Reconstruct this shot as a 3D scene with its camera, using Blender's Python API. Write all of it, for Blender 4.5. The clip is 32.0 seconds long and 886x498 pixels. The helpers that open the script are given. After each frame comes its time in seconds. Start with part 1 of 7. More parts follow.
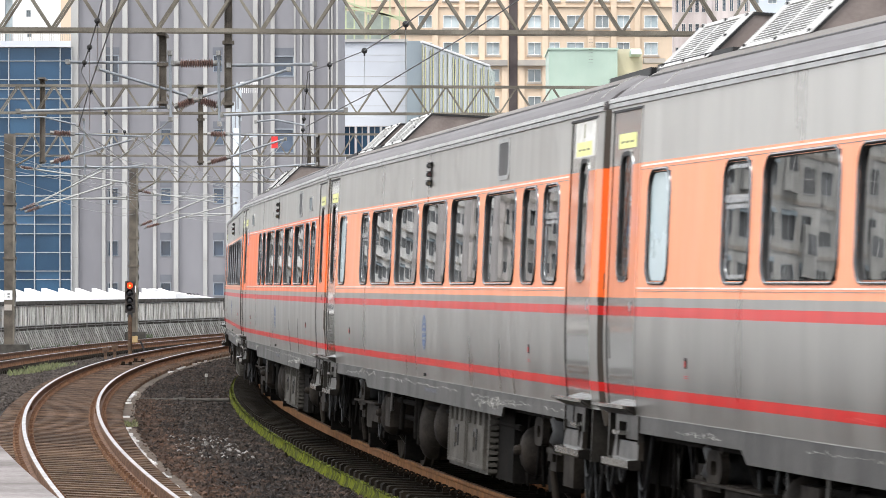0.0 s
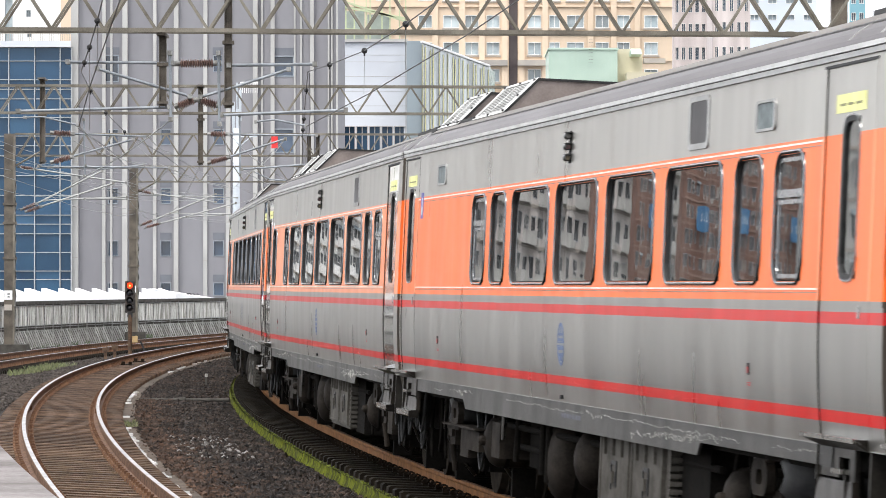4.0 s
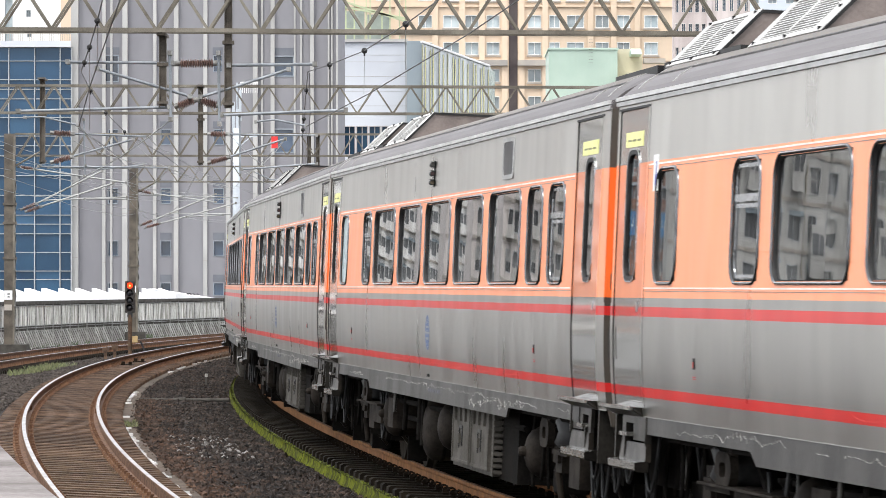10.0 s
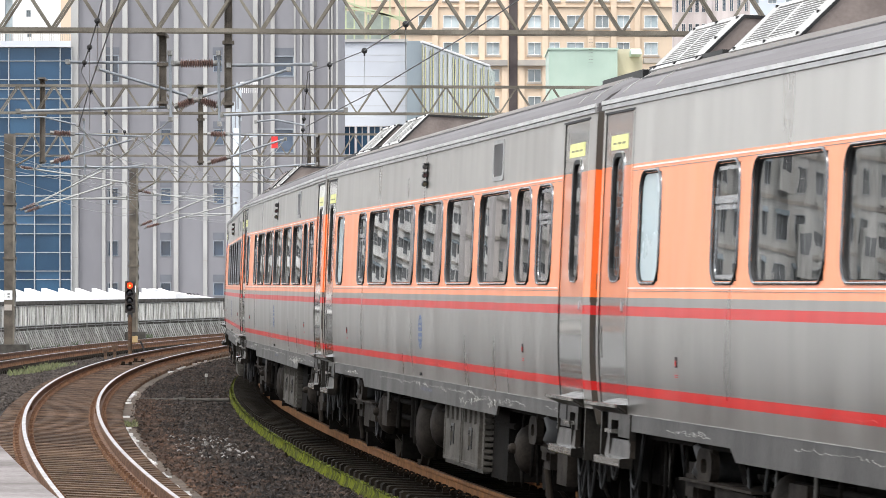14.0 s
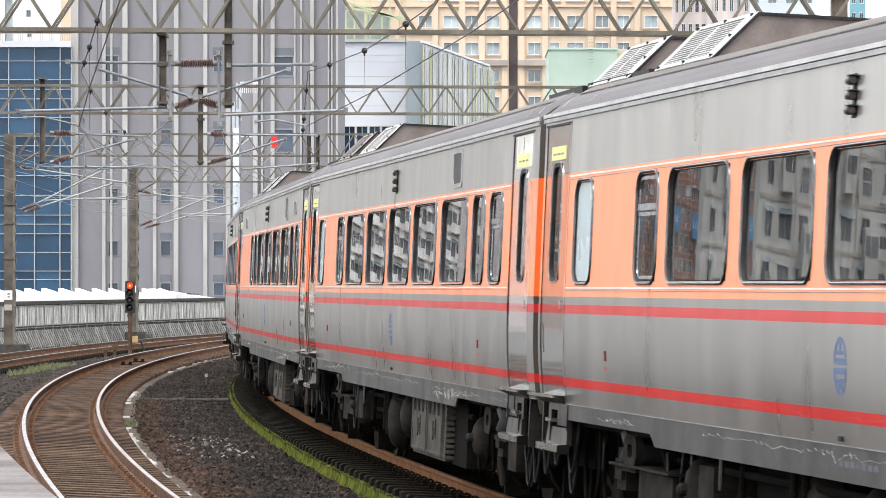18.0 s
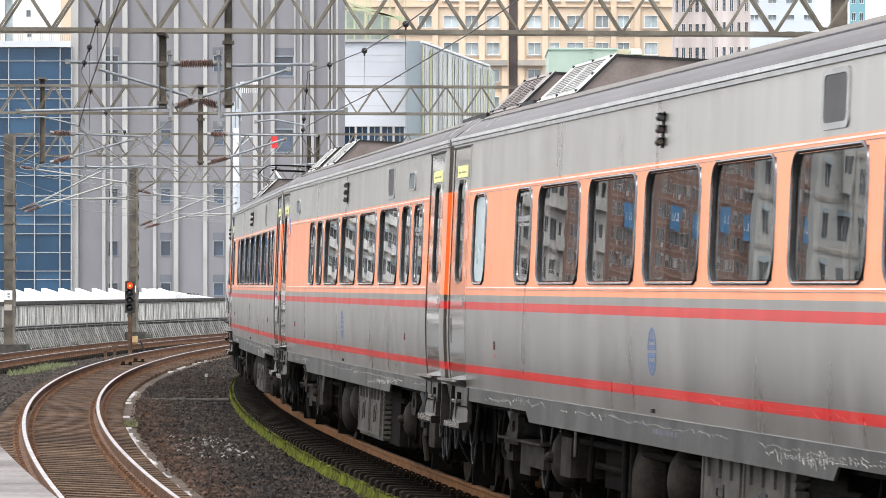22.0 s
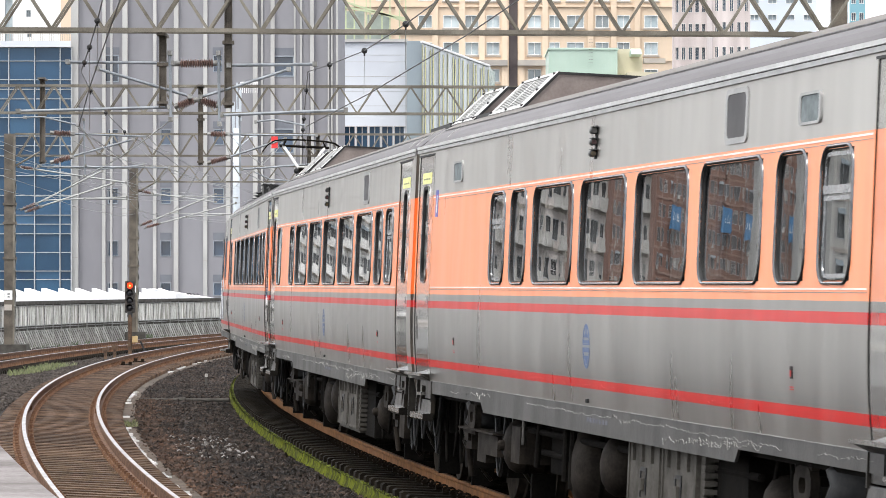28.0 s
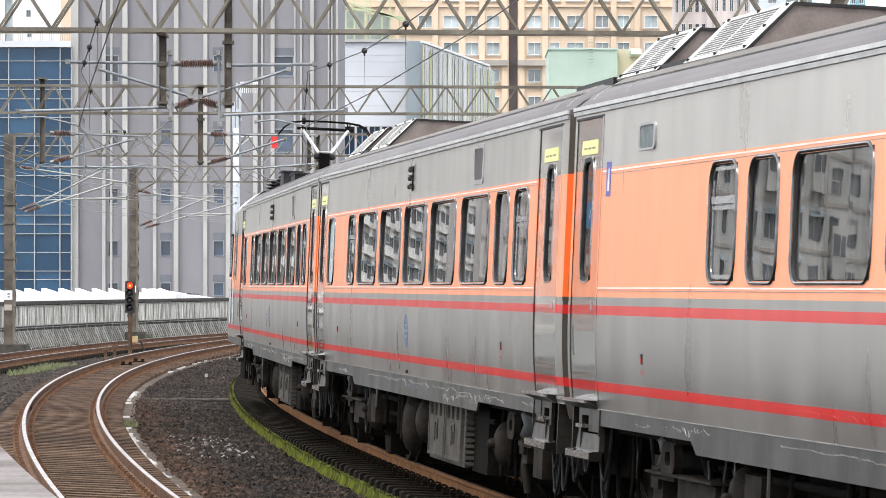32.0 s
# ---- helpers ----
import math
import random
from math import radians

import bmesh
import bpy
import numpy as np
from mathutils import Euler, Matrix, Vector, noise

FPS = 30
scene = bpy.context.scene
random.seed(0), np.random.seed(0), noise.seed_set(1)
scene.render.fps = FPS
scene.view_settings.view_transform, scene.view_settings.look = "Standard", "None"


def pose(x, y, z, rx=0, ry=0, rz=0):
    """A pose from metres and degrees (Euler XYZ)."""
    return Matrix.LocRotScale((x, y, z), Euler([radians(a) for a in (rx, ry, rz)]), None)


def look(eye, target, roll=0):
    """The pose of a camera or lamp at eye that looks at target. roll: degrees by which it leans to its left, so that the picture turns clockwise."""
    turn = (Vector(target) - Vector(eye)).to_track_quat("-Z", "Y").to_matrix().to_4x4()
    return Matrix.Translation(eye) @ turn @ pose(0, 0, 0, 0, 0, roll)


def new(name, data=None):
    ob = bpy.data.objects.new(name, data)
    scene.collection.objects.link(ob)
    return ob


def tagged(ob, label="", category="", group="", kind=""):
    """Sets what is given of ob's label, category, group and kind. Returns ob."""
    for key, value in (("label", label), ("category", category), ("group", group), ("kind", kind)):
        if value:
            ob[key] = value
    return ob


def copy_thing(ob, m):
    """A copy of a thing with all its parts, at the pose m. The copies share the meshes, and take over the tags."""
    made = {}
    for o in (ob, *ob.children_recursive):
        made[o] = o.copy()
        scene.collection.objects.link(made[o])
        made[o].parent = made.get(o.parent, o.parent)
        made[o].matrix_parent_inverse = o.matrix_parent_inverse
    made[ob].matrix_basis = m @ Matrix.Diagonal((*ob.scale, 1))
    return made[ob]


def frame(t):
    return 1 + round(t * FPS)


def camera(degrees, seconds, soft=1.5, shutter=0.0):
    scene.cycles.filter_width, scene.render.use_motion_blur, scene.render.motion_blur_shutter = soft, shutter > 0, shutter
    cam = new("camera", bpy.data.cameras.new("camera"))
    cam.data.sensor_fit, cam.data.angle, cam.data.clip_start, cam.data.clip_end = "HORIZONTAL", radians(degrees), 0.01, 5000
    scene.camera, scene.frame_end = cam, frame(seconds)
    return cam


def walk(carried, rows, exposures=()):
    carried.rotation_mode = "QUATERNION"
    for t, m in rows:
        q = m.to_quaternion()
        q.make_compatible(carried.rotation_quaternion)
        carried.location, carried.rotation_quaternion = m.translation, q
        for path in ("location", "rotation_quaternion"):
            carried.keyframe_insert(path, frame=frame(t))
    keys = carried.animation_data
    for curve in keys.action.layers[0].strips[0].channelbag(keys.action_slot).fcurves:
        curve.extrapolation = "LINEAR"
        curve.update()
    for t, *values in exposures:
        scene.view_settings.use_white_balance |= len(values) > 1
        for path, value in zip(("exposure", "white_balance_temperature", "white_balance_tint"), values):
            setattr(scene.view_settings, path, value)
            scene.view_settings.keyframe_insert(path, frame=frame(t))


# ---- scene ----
# The camera stands on a tripod at the end of a platform and does not move.
cam = camera(12.307, 32.0, soft=0.35, shutter=0.35)
CAM = pose(0, 0, 2.116, 90.4979, 0, 0)
walk(cam, [(0.0, CAM), (32.0, CAM)], exposures=[(0.0, 1.06), (32.0, 1.06)])

# ---- daylight: bright overcast ----
world = bpy.data.worlds.new("overcast_sky")
scene.world = world
world.use_nodes = True
wn, wl = world.node_tree.nodes, world.node_tree.links
wn.clear()
sky = wn.new("ShaderNodeTexSky")
sky.sky_type, sky.sun_disc = "NISHITA", False
sky.sun_elevation, sky.sun_rotation = radians(62), radians(200)
sky.air_density, sky.dust_density, sky.ozone_density = 1.0, 6.0, 1.0
cloud = wn.new("ShaderNodeMix")
cloud.data_type = "RGBA"
cloud.inputs["Factor"].default_value = 0.86
cloud.inputs["B"].default_value = (9.6, 9.8, 10.2, 1)
bg = wn.new("ShaderNodeBackground")
bg.inputs["Strength"].default_value = 0.118
wo = wn.new("ShaderNodeOutputWorld")
wl.new(sky.outputs[0], cloud.inputs["A"])
wl.new(cloud.outputs["Result"], bg.inputs["Color"])
wl.new(bg.outputs[0], wo.inputs["Surface"])
sun = new("sun", bpy.data.lights.new("sun", "SUN"))
sun.data.energy, sun.data.angle, sun.data.color = 1.1, radians(25), (1.0, 0.97, 0.92)
sun.matrix_world = look((0, 0, 60), (18, 32, 0))


# ---- materials ----
def link(m, a, b):
    m.node_tree.links.new(a, b)


def surface(name, c1, c2=None, scale=3.0, rough=0.6, metal=0.0, bump=0.15, fine=40.0, stretch=(1, 1, 1), coat=0.0, each=0.0, contrast=(0.35, 0.65), rvar=0.12, spec=0.5):
    """A worn surface: two colours mixed by coarse and fine noise, uneven gloss, fine relief."""
    m = bpy.data.materials.new(name)
    m.use_nodes = True
    n = m.node_tree.nodes
    b = n["Principled BSDF"]
    c2 = c2 or tuple(v * 0.75 for v in c1)
    tc, mp = n.new("ShaderNodeTexCoord"), n.new("ShaderNodeMapping")
    mp.inputs["Scale"].default_value = stretch
    link(m, tc.outputs["Object"], mp.inputs["Vector"])
    if each:
        shift, spread = n.new("ShaderNodeObjectInfo"), n.new("ShaderNodeMath")
        spread.operation = "MULTIPLY"
        spread.inputs[1].default_value = 40.0
        link(m, shift.outputs["Random"], spread.inputs[0])
        link(m, spread.outputs[0], mp.inputs["Location"])
    n1, n2 = n.new("ShaderNodeTexNoise"), n.new("ShaderNodeTexNoise")
    n1.inputs["Scale"].default_value, n1.inputs["Detail"].default_value = scale, 5
    n2.inputs["Scale"].default_value, n2.inputs["Detail"].default_value = fine, 4
    for t in (n1, n2):
        link(m, mp.outputs[0], t.inputs["Vector"])
    add = n.new("ShaderNodeMath")
    add.operation = "MULTIPLY_ADD"
    add.inputs[1].default_value = 0.35
    link(m, n2.outputs["Fac"], add.inputs[0])
    link(m, n1.outputs["Fac"], add.inputs[2])
    rng = n.new("ShaderNodeMapRange")
    rng.inputs["From Min"].default_value, rng.inputs["From Max"].default_value = contrast[0] + 0.17, contrast[1] + 0.17
    link(m, add.outputs[0], rng.inputs["Value"])
    mix = n.new("ShaderNodeMix")
    mix.data_type = "RGBA"
    mix.inputs["A"].default_value, mix.inputs["B"].default_value = (*c1, 1), (*c2, 1)
    link(m, rng.outputs[0], mix.inputs["Factor"])
    out = mix.outputs["Result"]
    if each:
        oi, hs, mr = n.new("ShaderNodeObjectInfo"), n.new("ShaderNodeHueSaturation"), n.new("ShaderNodeMapRange")
        mr.inputs["To Min"].default_value, mr.inputs["To Max"].default_value = 1 - each, 1 + each
        link(m, oi.outputs["Random"], mr.inputs["Value"])
        link(m, mr.outputs[0], hs.inputs["Value"])
        link(m, out, hs.inputs["Color"])
        out = hs.outputs[0]
    link(m, out, b.inputs["Base Color"])
    rr = n.new("ShaderNodeMapRange")
    rr.inputs["To Min"].default_value, rr.inputs["To Max"].default_value = max(0.02, rough - rvar), min(1, rough + rvar)
    link(m, n1.outputs["Fac"], rr.inputs["Value"])
    link(m, rr.outputs[0], b.inputs["Roughness"])
    b.inputs["Metallic"].default_value = metal
    b.inputs["Coat Weight"].default_value = coat
    b.inputs["Specular IOR Level"].default_value = spec
    if bump:
        bp = n.new("ShaderNodeBump")
        bp.inputs["Strength"].default_value, bp.inputs["Distance"].default_value = bump, 0.01
        link(m, n2.outputs["Fac"], bp.inputs["Height"])
        link(m, bp.outputs[0], b.inputs["Normal"])
    return m


def island(m, amount):
    """Vary a material's brightness from piece to piece of a joined mesh."""
    n = m.node_tree.nodes
    b = n["Principled BSDF"]
    src = b.inputs["Base Color"].links[0].from_socket
    geo, hs, mr = n.new("ShaderNodeNewGeometry"), n.new("ShaderNodeHueSaturation"), n.new("ShaderNodeMapRange")
    mr.inputs["To Min"].default_value, mr.inputs["To Max"].default_value = 1 - amount, 1 + amount
    link(m, geo.outputs["Random Per Island"], mr.inputs["Value"])
    link(m, mr.outputs[0], hs.inputs["Value"])
    link(m, src, hs.inputs["Color"])
    link(m, hs.outputs[0], b.inputs["Base Color"])
    return m


def ribbed(name, c1, c2, pitch):
    """Ribbed sheet cladding: level corrugations of a given pitch as relief, weathered."""
    m = surface(name, c1, c2, 0.3, 0.6, 0.1, 0, spec=0.3)
    n = m.node_tree.nodes
    tc, wv, bp = n.new("ShaderNodeTexCoord"), n.new("ShaderNodeTexWave"), n.new("ShaderNodeBump")
    wv.bands_direction = "Z"
    wv.inputs["Scale"].default_value, wv.inputs["Distortion"].default_value = 0.314 / pitch, 0.0
    bp.inputs["Strength"].default_value, bp.inputs["Distance"].default_value = 0.3, pitch * 0.25
    link(m, tc.outputs["Object"], wv.inputs["Vector"])
    link(m, wv.outputs["Fac"], bp.inputs["Height"])
    link(m, bp.outputs[0], n["Principled BSDF"].inputs["Normal"])
    return m


def glow(name, colour, strength):
    m = bpy.data.materials.new(name)
    m.use_nodes = True
    b = m.node_tree.nodes["Principled BSDF"]
    b.inputs["Base Color"].default_value = (*colour, 1)
    b.inputs["Emission Color"].default_value, b.inputs["Emission Strength"].default_value = (*colour, 1), strength
    return m


def clear_glass(name, tint, rough=0.0):
    m = bpy.data.materials.new(name)
    m.use_nodes = True
    b = m.node_tree.nodes["Principled BSDF"]
    b.inputs["Base Color"].default_value = (*tint, 1)
    b.inputs["Roughness"].default_value, b.inputs["IOR"].default_value = rough, 1.95
    b.inputs["Transmission Weight"].default_value = 1.0
    n = m.node_tree.nodes
    tc, ns, bp = n.new("ShaderNodeTexCoord"), n.new("ShaderNodeTexNoise"), n.new("ShaderNodeBump")
    ns.inputs["Scale"].default_value = 2.2
    bp.inputs["Strength"].default_value, bp.inputs["Distance"].default_value = 0.05, 0.01
    link(m, tc.outputs["Object"], ns.inputs["Vector"])
    link(m, ns.outputs["Fac"], bp.inputs["Height"])
    link(m, bp.outputs[0], b.inputs["Normal"])
    return m


def livery(name, rough, bumpy, orange=(0.90, 0.30, 0.14), silver=(0.325, 0.322, 0.306), metal=0.5, coat=0.5):
    """Car paint in level bands by height above the rail: greys, orange window band, red lines; streaked and dusty."""
    m = bpy.data.materials.new(name)
    m.use_nodes = True
    n = m.node_tree.nodes
    b = n["Principled BSDF"]
    tc, sep, mr, ramp = n.new("ShaderNodeTexCoord"), n.new("ShaderNodeSeparateXYZ"), n.new("ShaderNodeMapRange"), n.new("ShaderNodeValToRGB")
    link(m, tc.outputs["Object"], sep.inputs[0])
    mr.inputs["From Min"].default_value, mr.inputs["From Max"].default_value = 1.2, 3.0
    link(m, sep.outputs["Z"], mr.inputs["Value"])
    link(m, mr.outputs[0], ramp.inputs["Fac"])
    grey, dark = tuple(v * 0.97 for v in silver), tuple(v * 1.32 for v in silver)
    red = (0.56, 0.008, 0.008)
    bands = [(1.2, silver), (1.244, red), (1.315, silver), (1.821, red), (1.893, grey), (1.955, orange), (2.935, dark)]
    shine = n.new("ShaderNodeValToRGB")
    link(m, mr.outputs[0], shine.inputs["Fac"])
    for rp in (ramp, shine):
        e = rp.color_ramp.elements
        rp.color_ramp.interpolation = "CONSTANT"
        e.remove(e[1])
        for z, c in bands:
            k = e[0] if z == 1.2 else e.new((z - 1.2) / 1.8)
            g = metal if c in (silver, grey, dark) else 0.0
            k.color = (*c, 1) if rp is ramp else (g, g, g, 1)
    link(m, shine.outputs[0], b.inputs["Metallic"])
    b.inputs["Specular IOR Level"].default_value = 0.28
    b.inputs["Coat Weight"].default_value, b.inputs["Coat Roughness"].default_value = coat, max(0.05, rough * 0.7)
    mp, n1, nw = n.new("ShaderNodeMapping"), n.new("ShaderNodeTexNoise"), n.new("ShaderNodeTexNoise")
    mp.inputs["Scale"].default_value = (1.6, 1.0, 0.35)
    link(m, tc.outputs["Object"], mp.inputs["Vector"])
    n1.inputs["Scale"].default_value, n1.inputs["Detail"].default_value = 1.3, 2
    nw.inputs["Scale"].default_value, nw.inputs["Detail"].default_value = 0.9, 0
    link(m, mp.outputs[0], n1.inputs["Vector"])
    link(m, mp.outputs[0], nw.inputs["Vector"])
    dirt = n.new("ShaderNodeMapRange")
    dirt.inputs["From Min"].default_value, dirt.inputs["From Max"].default_value = 0.40, 0.72
    dirt.inputs["To Max"].default_value = 0.07
    link(m, n1.outputs["Fac"], dirt.inputs["Value"])
    mix = n.new("ShaderNodeMix")
    mix.data_type = "RGBA"
    mix.inputs["B"].default_value = (0.22, 0.20, 0.165, 1)
    link(m, dirt.outputs[0], mix.inputs["Factor"])
    link(m, ramp.outputs[0], mix.inputs["A"])
    # streaks and smudges down the side; wavy panel reflections are painted in as tone
    ms, n3, streak_sheen, tint = n.new("ShaderNodeMapping"), n.new("ShaderNodeTexNoise"), n.new("ShaderNodeMapRange"), n.new("ShaderNodeMix")
    ms.inputs["Scale"].default_value = (2.6, 1.0, 0.6)
    n3.inputs["Scale"].default_value, n3.inputs["Detail"].default_value = 1.1, 1.5
    link(m, tc.outputs["Object"], ms.inputs["Vector"])
    link(m, ms.outputs[0], n3.inputs["Vector"])
    streak_sheen.inputs["From Min"].default_value, streak_sheen.inputs["From Max"].default_value = 0.32, 0.68
    streak_sheen.inputs["To Min"].default_value, streak_sheen.inputs["To Max"].default_value = 0.94, 1.05
    link(m, n3.outputs["Fac"], streak_sheen.inputs["Value"])
    tint.data_type, tint.blend_type = "RGBA", "MULTIPLY"
    tint.inputs["Factor"].default_value = 1.0
    link(m, mix.outputs["Result"], tint.inputs["A"])
    link(m, streak_sheen.outputs[0], tint.inputs["B"])
    link(m, tint.outputs["Result"], b.inputs["Base Color"])
    rr = n.new("ShaderNodeMapRange")
    rr.inputs["To Min"].default_value, rr.inputs["To Max"].default_value = max(0.03, rough * 0.6), rough * 1.6
    link(m, n1.outputs["Fac"], rr.inputs["Value"])
    link(m, rr.outputs[0], b.inputs["Roughness"])
    if bumpy:
        bp = n.new("ShaderNodeBump")
        bp.inputs["Strength"].default_value, bp.inputs["Distance"].default_value = bumpy, 0.02
        link(m, nw.outputs["Fac"], bp.inputs["Height"])
        link(m, bp.outputs[0], b.inputs["Normal"])
    return m


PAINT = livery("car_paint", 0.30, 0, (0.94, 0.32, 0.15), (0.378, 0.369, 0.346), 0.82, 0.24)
# side livery for the car ends, the gap's shade put into its greys
SHADED_END_PAINT = livery("shaded_end_paint", 0.6, 0.05, (0.95, 0.16, 0.02), (0.075, 0.066, 0.056), 0.5, 0.0)
SEAM = surface("dull_seam_metal", (0.30, 0.295, 0.28), (0.15, 0.147, 0.14), 3, 0.45, 0.4, 0.1, fine=14)
PINSTRIPE = surface("cream_white_line_paint", (0.86, 0.80, 0.74), (0.66, 0.58, 0.52), 2.5, 0.4, 0, 0.02)
FRESH_PAINT = livery("fresh_car_paint", 0.30, 0, (0.95, 0.18, 0.037), (0.378, 0.369, 0.346), 0.82, 0.12)
DOOR_PAINT = livery("door_paint", 0.06, 0.16, (0.90, 0.31, 0.155), (0.40, 0.395, 0.375), 0.55, 0.6)
BRIGHTLIP = surface("bright_gutter_edge", (0.56, 0.56, 0.55), (0.42, 0.42, 0.41), 3, 0.35, 0.2, 0.05)
DECK = surface("roof_deck_paint", (0.165, 0.150, 0.138), (0.115, 0.105, 0.096), 0.8, 0.7, 0.0, 0.1, spec=0.2, stretch=(0.3, 2, 2))
ROOF = surface("roof_paint", (0.128, 0.119, 0.122), (0.092, 0.085, 0.087), 0.8, 0.62, 0.0, 0.1, spec=0.25, stretch=(0.3, 2, 2))
SKIRT = surface("skirt_paint", (0.054, 0.052, 0.048), (0.028, 0.0265, 0.024), 2.5, 0.42, 0.3, 0.2, stretch=(1, 1, 0.5))
LAMPGREY = surface("worn_lamp_housing", (0.10, 0.10, 0.098), (0.04, 0.04, 0.04), 9, 0.4, 0.5, 0.1)
SILVER = surface("bare_aluminium", (0.38, 0.38, 0.375), (0.29, 0.29, 0.285), 4, 0.4, 0.25, 0.1)
STEEL = surface("brushed_step_steel", (0.046, 0.042, 0.036), (0.018, 0.016, 0.014), 6, 0.32, 0.5, 0.2)
POLISHED = surface("polished_tread_metal", (0.44, 0.425, 0.39), (0.19, 0.18, 0.165), 5, 0.24, 0.9, 0.1)
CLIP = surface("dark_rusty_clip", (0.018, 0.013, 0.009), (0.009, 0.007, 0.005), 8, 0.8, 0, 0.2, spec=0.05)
CHROME = surface("window_trim_metal", (0.55, 0.56, 0.57), (0.35, 0.36, 0.37), 5, 0.25, 0.9, 0.05)
RUBBER = surface("black_rubber", (0.016, 0.016, 0.017), (0.03, 0.03, 0.03), 8, 0.5, 0, 0.1, spec=0.15)
RIM = surface("worn_metal_window_rim", (0.17, 0.17, 0.175), (0.09, 0.09, 0.094), 8, 0.16, 0.9, 0.05)
# UNDER and TANK: dusty, with the deep shade below the cars painted in
UNDER = surface("dusty_shaded_underframe", (0.006, 0.0055, 0.005), (0.014, 0.0125, 0.011), 5, 0.85, 0, 0.3, spec=0.03)
TANK = surface("dusty_shaded_grey_tank", (0.030, 0.025, 0.0205), (0.012, 0.010, 0.0085), 4, 0.7, 0, 0.2, spec=0.05)
BOXGREY = surface("grey_equipment_paint", (0.085, 0.079, 0.070), (0.050, 0.046, 0.040), 5, 0.7, 0, 0.2, spec=0.06)
LOUVRE = surface("pale_grille_paint", (0.46, 0.455, 0.44), (0.30, 0.295, 0.28), 6, 0.5, 0.1, 0.1)
ACSIDE = surface("brown_cowl_paint", (0.20, 0.165, 0.15), (0.13, 0.105, 0.095), 3, 0.5, 0.1, 0.2)
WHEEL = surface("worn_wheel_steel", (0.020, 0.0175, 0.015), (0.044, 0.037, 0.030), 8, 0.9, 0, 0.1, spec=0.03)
CURTAIN = surface("pale_grey_curtain", (0.24, 0.24, 0.235), (0.16, 0.16, 0.16), 2.0, 0.9, 0, 0.3, fine=20, stretch=(8, 8, 0.4))
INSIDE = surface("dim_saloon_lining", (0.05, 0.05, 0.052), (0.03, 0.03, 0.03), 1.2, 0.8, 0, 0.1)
FROST = surface("frosted_pane", (0.50, 0.60, 0.62), (0.44, 0.54, 0.57), 1.5, 0.28, 0, 0.02, coat=0.3)
GLASS = clear_glass("tinted_glass", (0.55, 0.57, 0.58))
TRIMGLASS = surface("smoked_pane", (0.050, 0.050, 0.053), (0.03, 0.03, 0.033), 2, 0.3, 0, 0, spec=0.15)
YELLOW = surface("yellow_label", (0.78, 0.78, 0.30), (0.66, 0.65, 0.25), 9, 0.4, 0, 0.02)
INKGREY = surface("faded_print", (0.20, 0.20, 0.08), None, 9, 0.5, 0, 0)
BLUEPAINT = surface("faded_blue_paint", (0.065, 0.120, 0.27), (0.085, 0.125, 0.22), 14, 0.45, 0, 0.02)
FADEDBLUE = surface("washed_out_blue_print", (0.085, 0.088, 0.12), (0.065, 0.067, 0.085), 9, 0.5, 0, 0)
BLUESIGN = surface("blue_sign", (0.05, 0.06, 0.36), (0.04, 0.05, 0.3), 9, 0.35, 0, 0.02)
SCRAPE = surface("chalky_scrape", (0.44, 0.435, 0.41), (0.22, 0.215, 0.20), 9, 0.8, 0, 0)
PINSCRAPE = surface("pinkish_rubbed_paint", (0.62, 0.16, 0.14), (0.50, 0.08, 0.07), 9, 0.7, 0, 0)
VENTGREY = surface("blue_grey_vent_mesh", (0.17, 0.20, 0.205), (0.11, 0.13, 0.135), 9, 0.6, 0, 0.1, spec=0.2)
SHEET = surface("weathered_paper", (0.74, 0.73, 0.70), (0.58, 0.57, 0.53), 6, 0.6, 0, 0.1)
WHITE = surface("white_plate", (0.78, 0.78, 0.78), (0.7, 0.7, 0.7), 6, 0.4, 0, 0.03)
REDPART = surface("red_enamel", (0.55, 0.04, 0.03), (0.4, 0.03, 0.03), 9, 0.4, 0, 0.02)
ORANGE_END = surface("orange_gangway_paint", (0.85, 0.13, 0.02), (0.70, 0.10, 0.02), 3, 0.4, 0, 0.05)
LENS_R = surface("dark_red_lens", (0.05, 0.008, 0.008), None, 5, 0.2, 0, 0)
LENS_Y = surface("dull_amber_lens", (0.07, 0.05, 0.02), None, 5, 0.2, 0, 0)
LENS_W = surface("grey_lens", (0.06, 0.055, 0.05), None, 5, 0.2, 0, 0)
RUST = surface("rusty_rail", (0.155, 0.082, 0.046), (0.085, 0.044, 0.026), 6, 0.75, 0.2, 0.3, spec=0.15)
DARKRUST = surface("shaded_rusty_rail", (0.235, 0.105, 0.036), (0.135, 0.062, 0.025), 6, 0.75, 0.1, 0.3, spec=0.1)
RAILTOP = surface("polished_rail_head", (0.37, 0.36, 0.375), (0.23, 0.22, 0.22), 3, 0.36, 0.8, 0.05, stretch=(1, 1, 1))
DULLTOP = surface("brown_rail_head", (0.26, 0.15, 0.09), (0.18, 0.10, 0.06), 3, 0.5, 0.5, 0.05)
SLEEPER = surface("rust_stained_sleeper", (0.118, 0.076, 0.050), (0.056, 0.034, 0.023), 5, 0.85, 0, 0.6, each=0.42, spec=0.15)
# far darker than SLEEPER: shade under the train is put into the colour
DARKSLEEPER = surface("dark_shaded_sleeper", (0.008, 0.0065, 0.005), (0.018, 0.0145, 0.0105), 5, 0.9, 0, 0.4, each=0.2, spec=0.05)
BALLAST = surface("brown_ballast_bed", (0.018, 0.014, 0.012), (0.010, 0.008, 0.007), 9, 0.9, 0, 0.9, fine=26, spec=0.15)
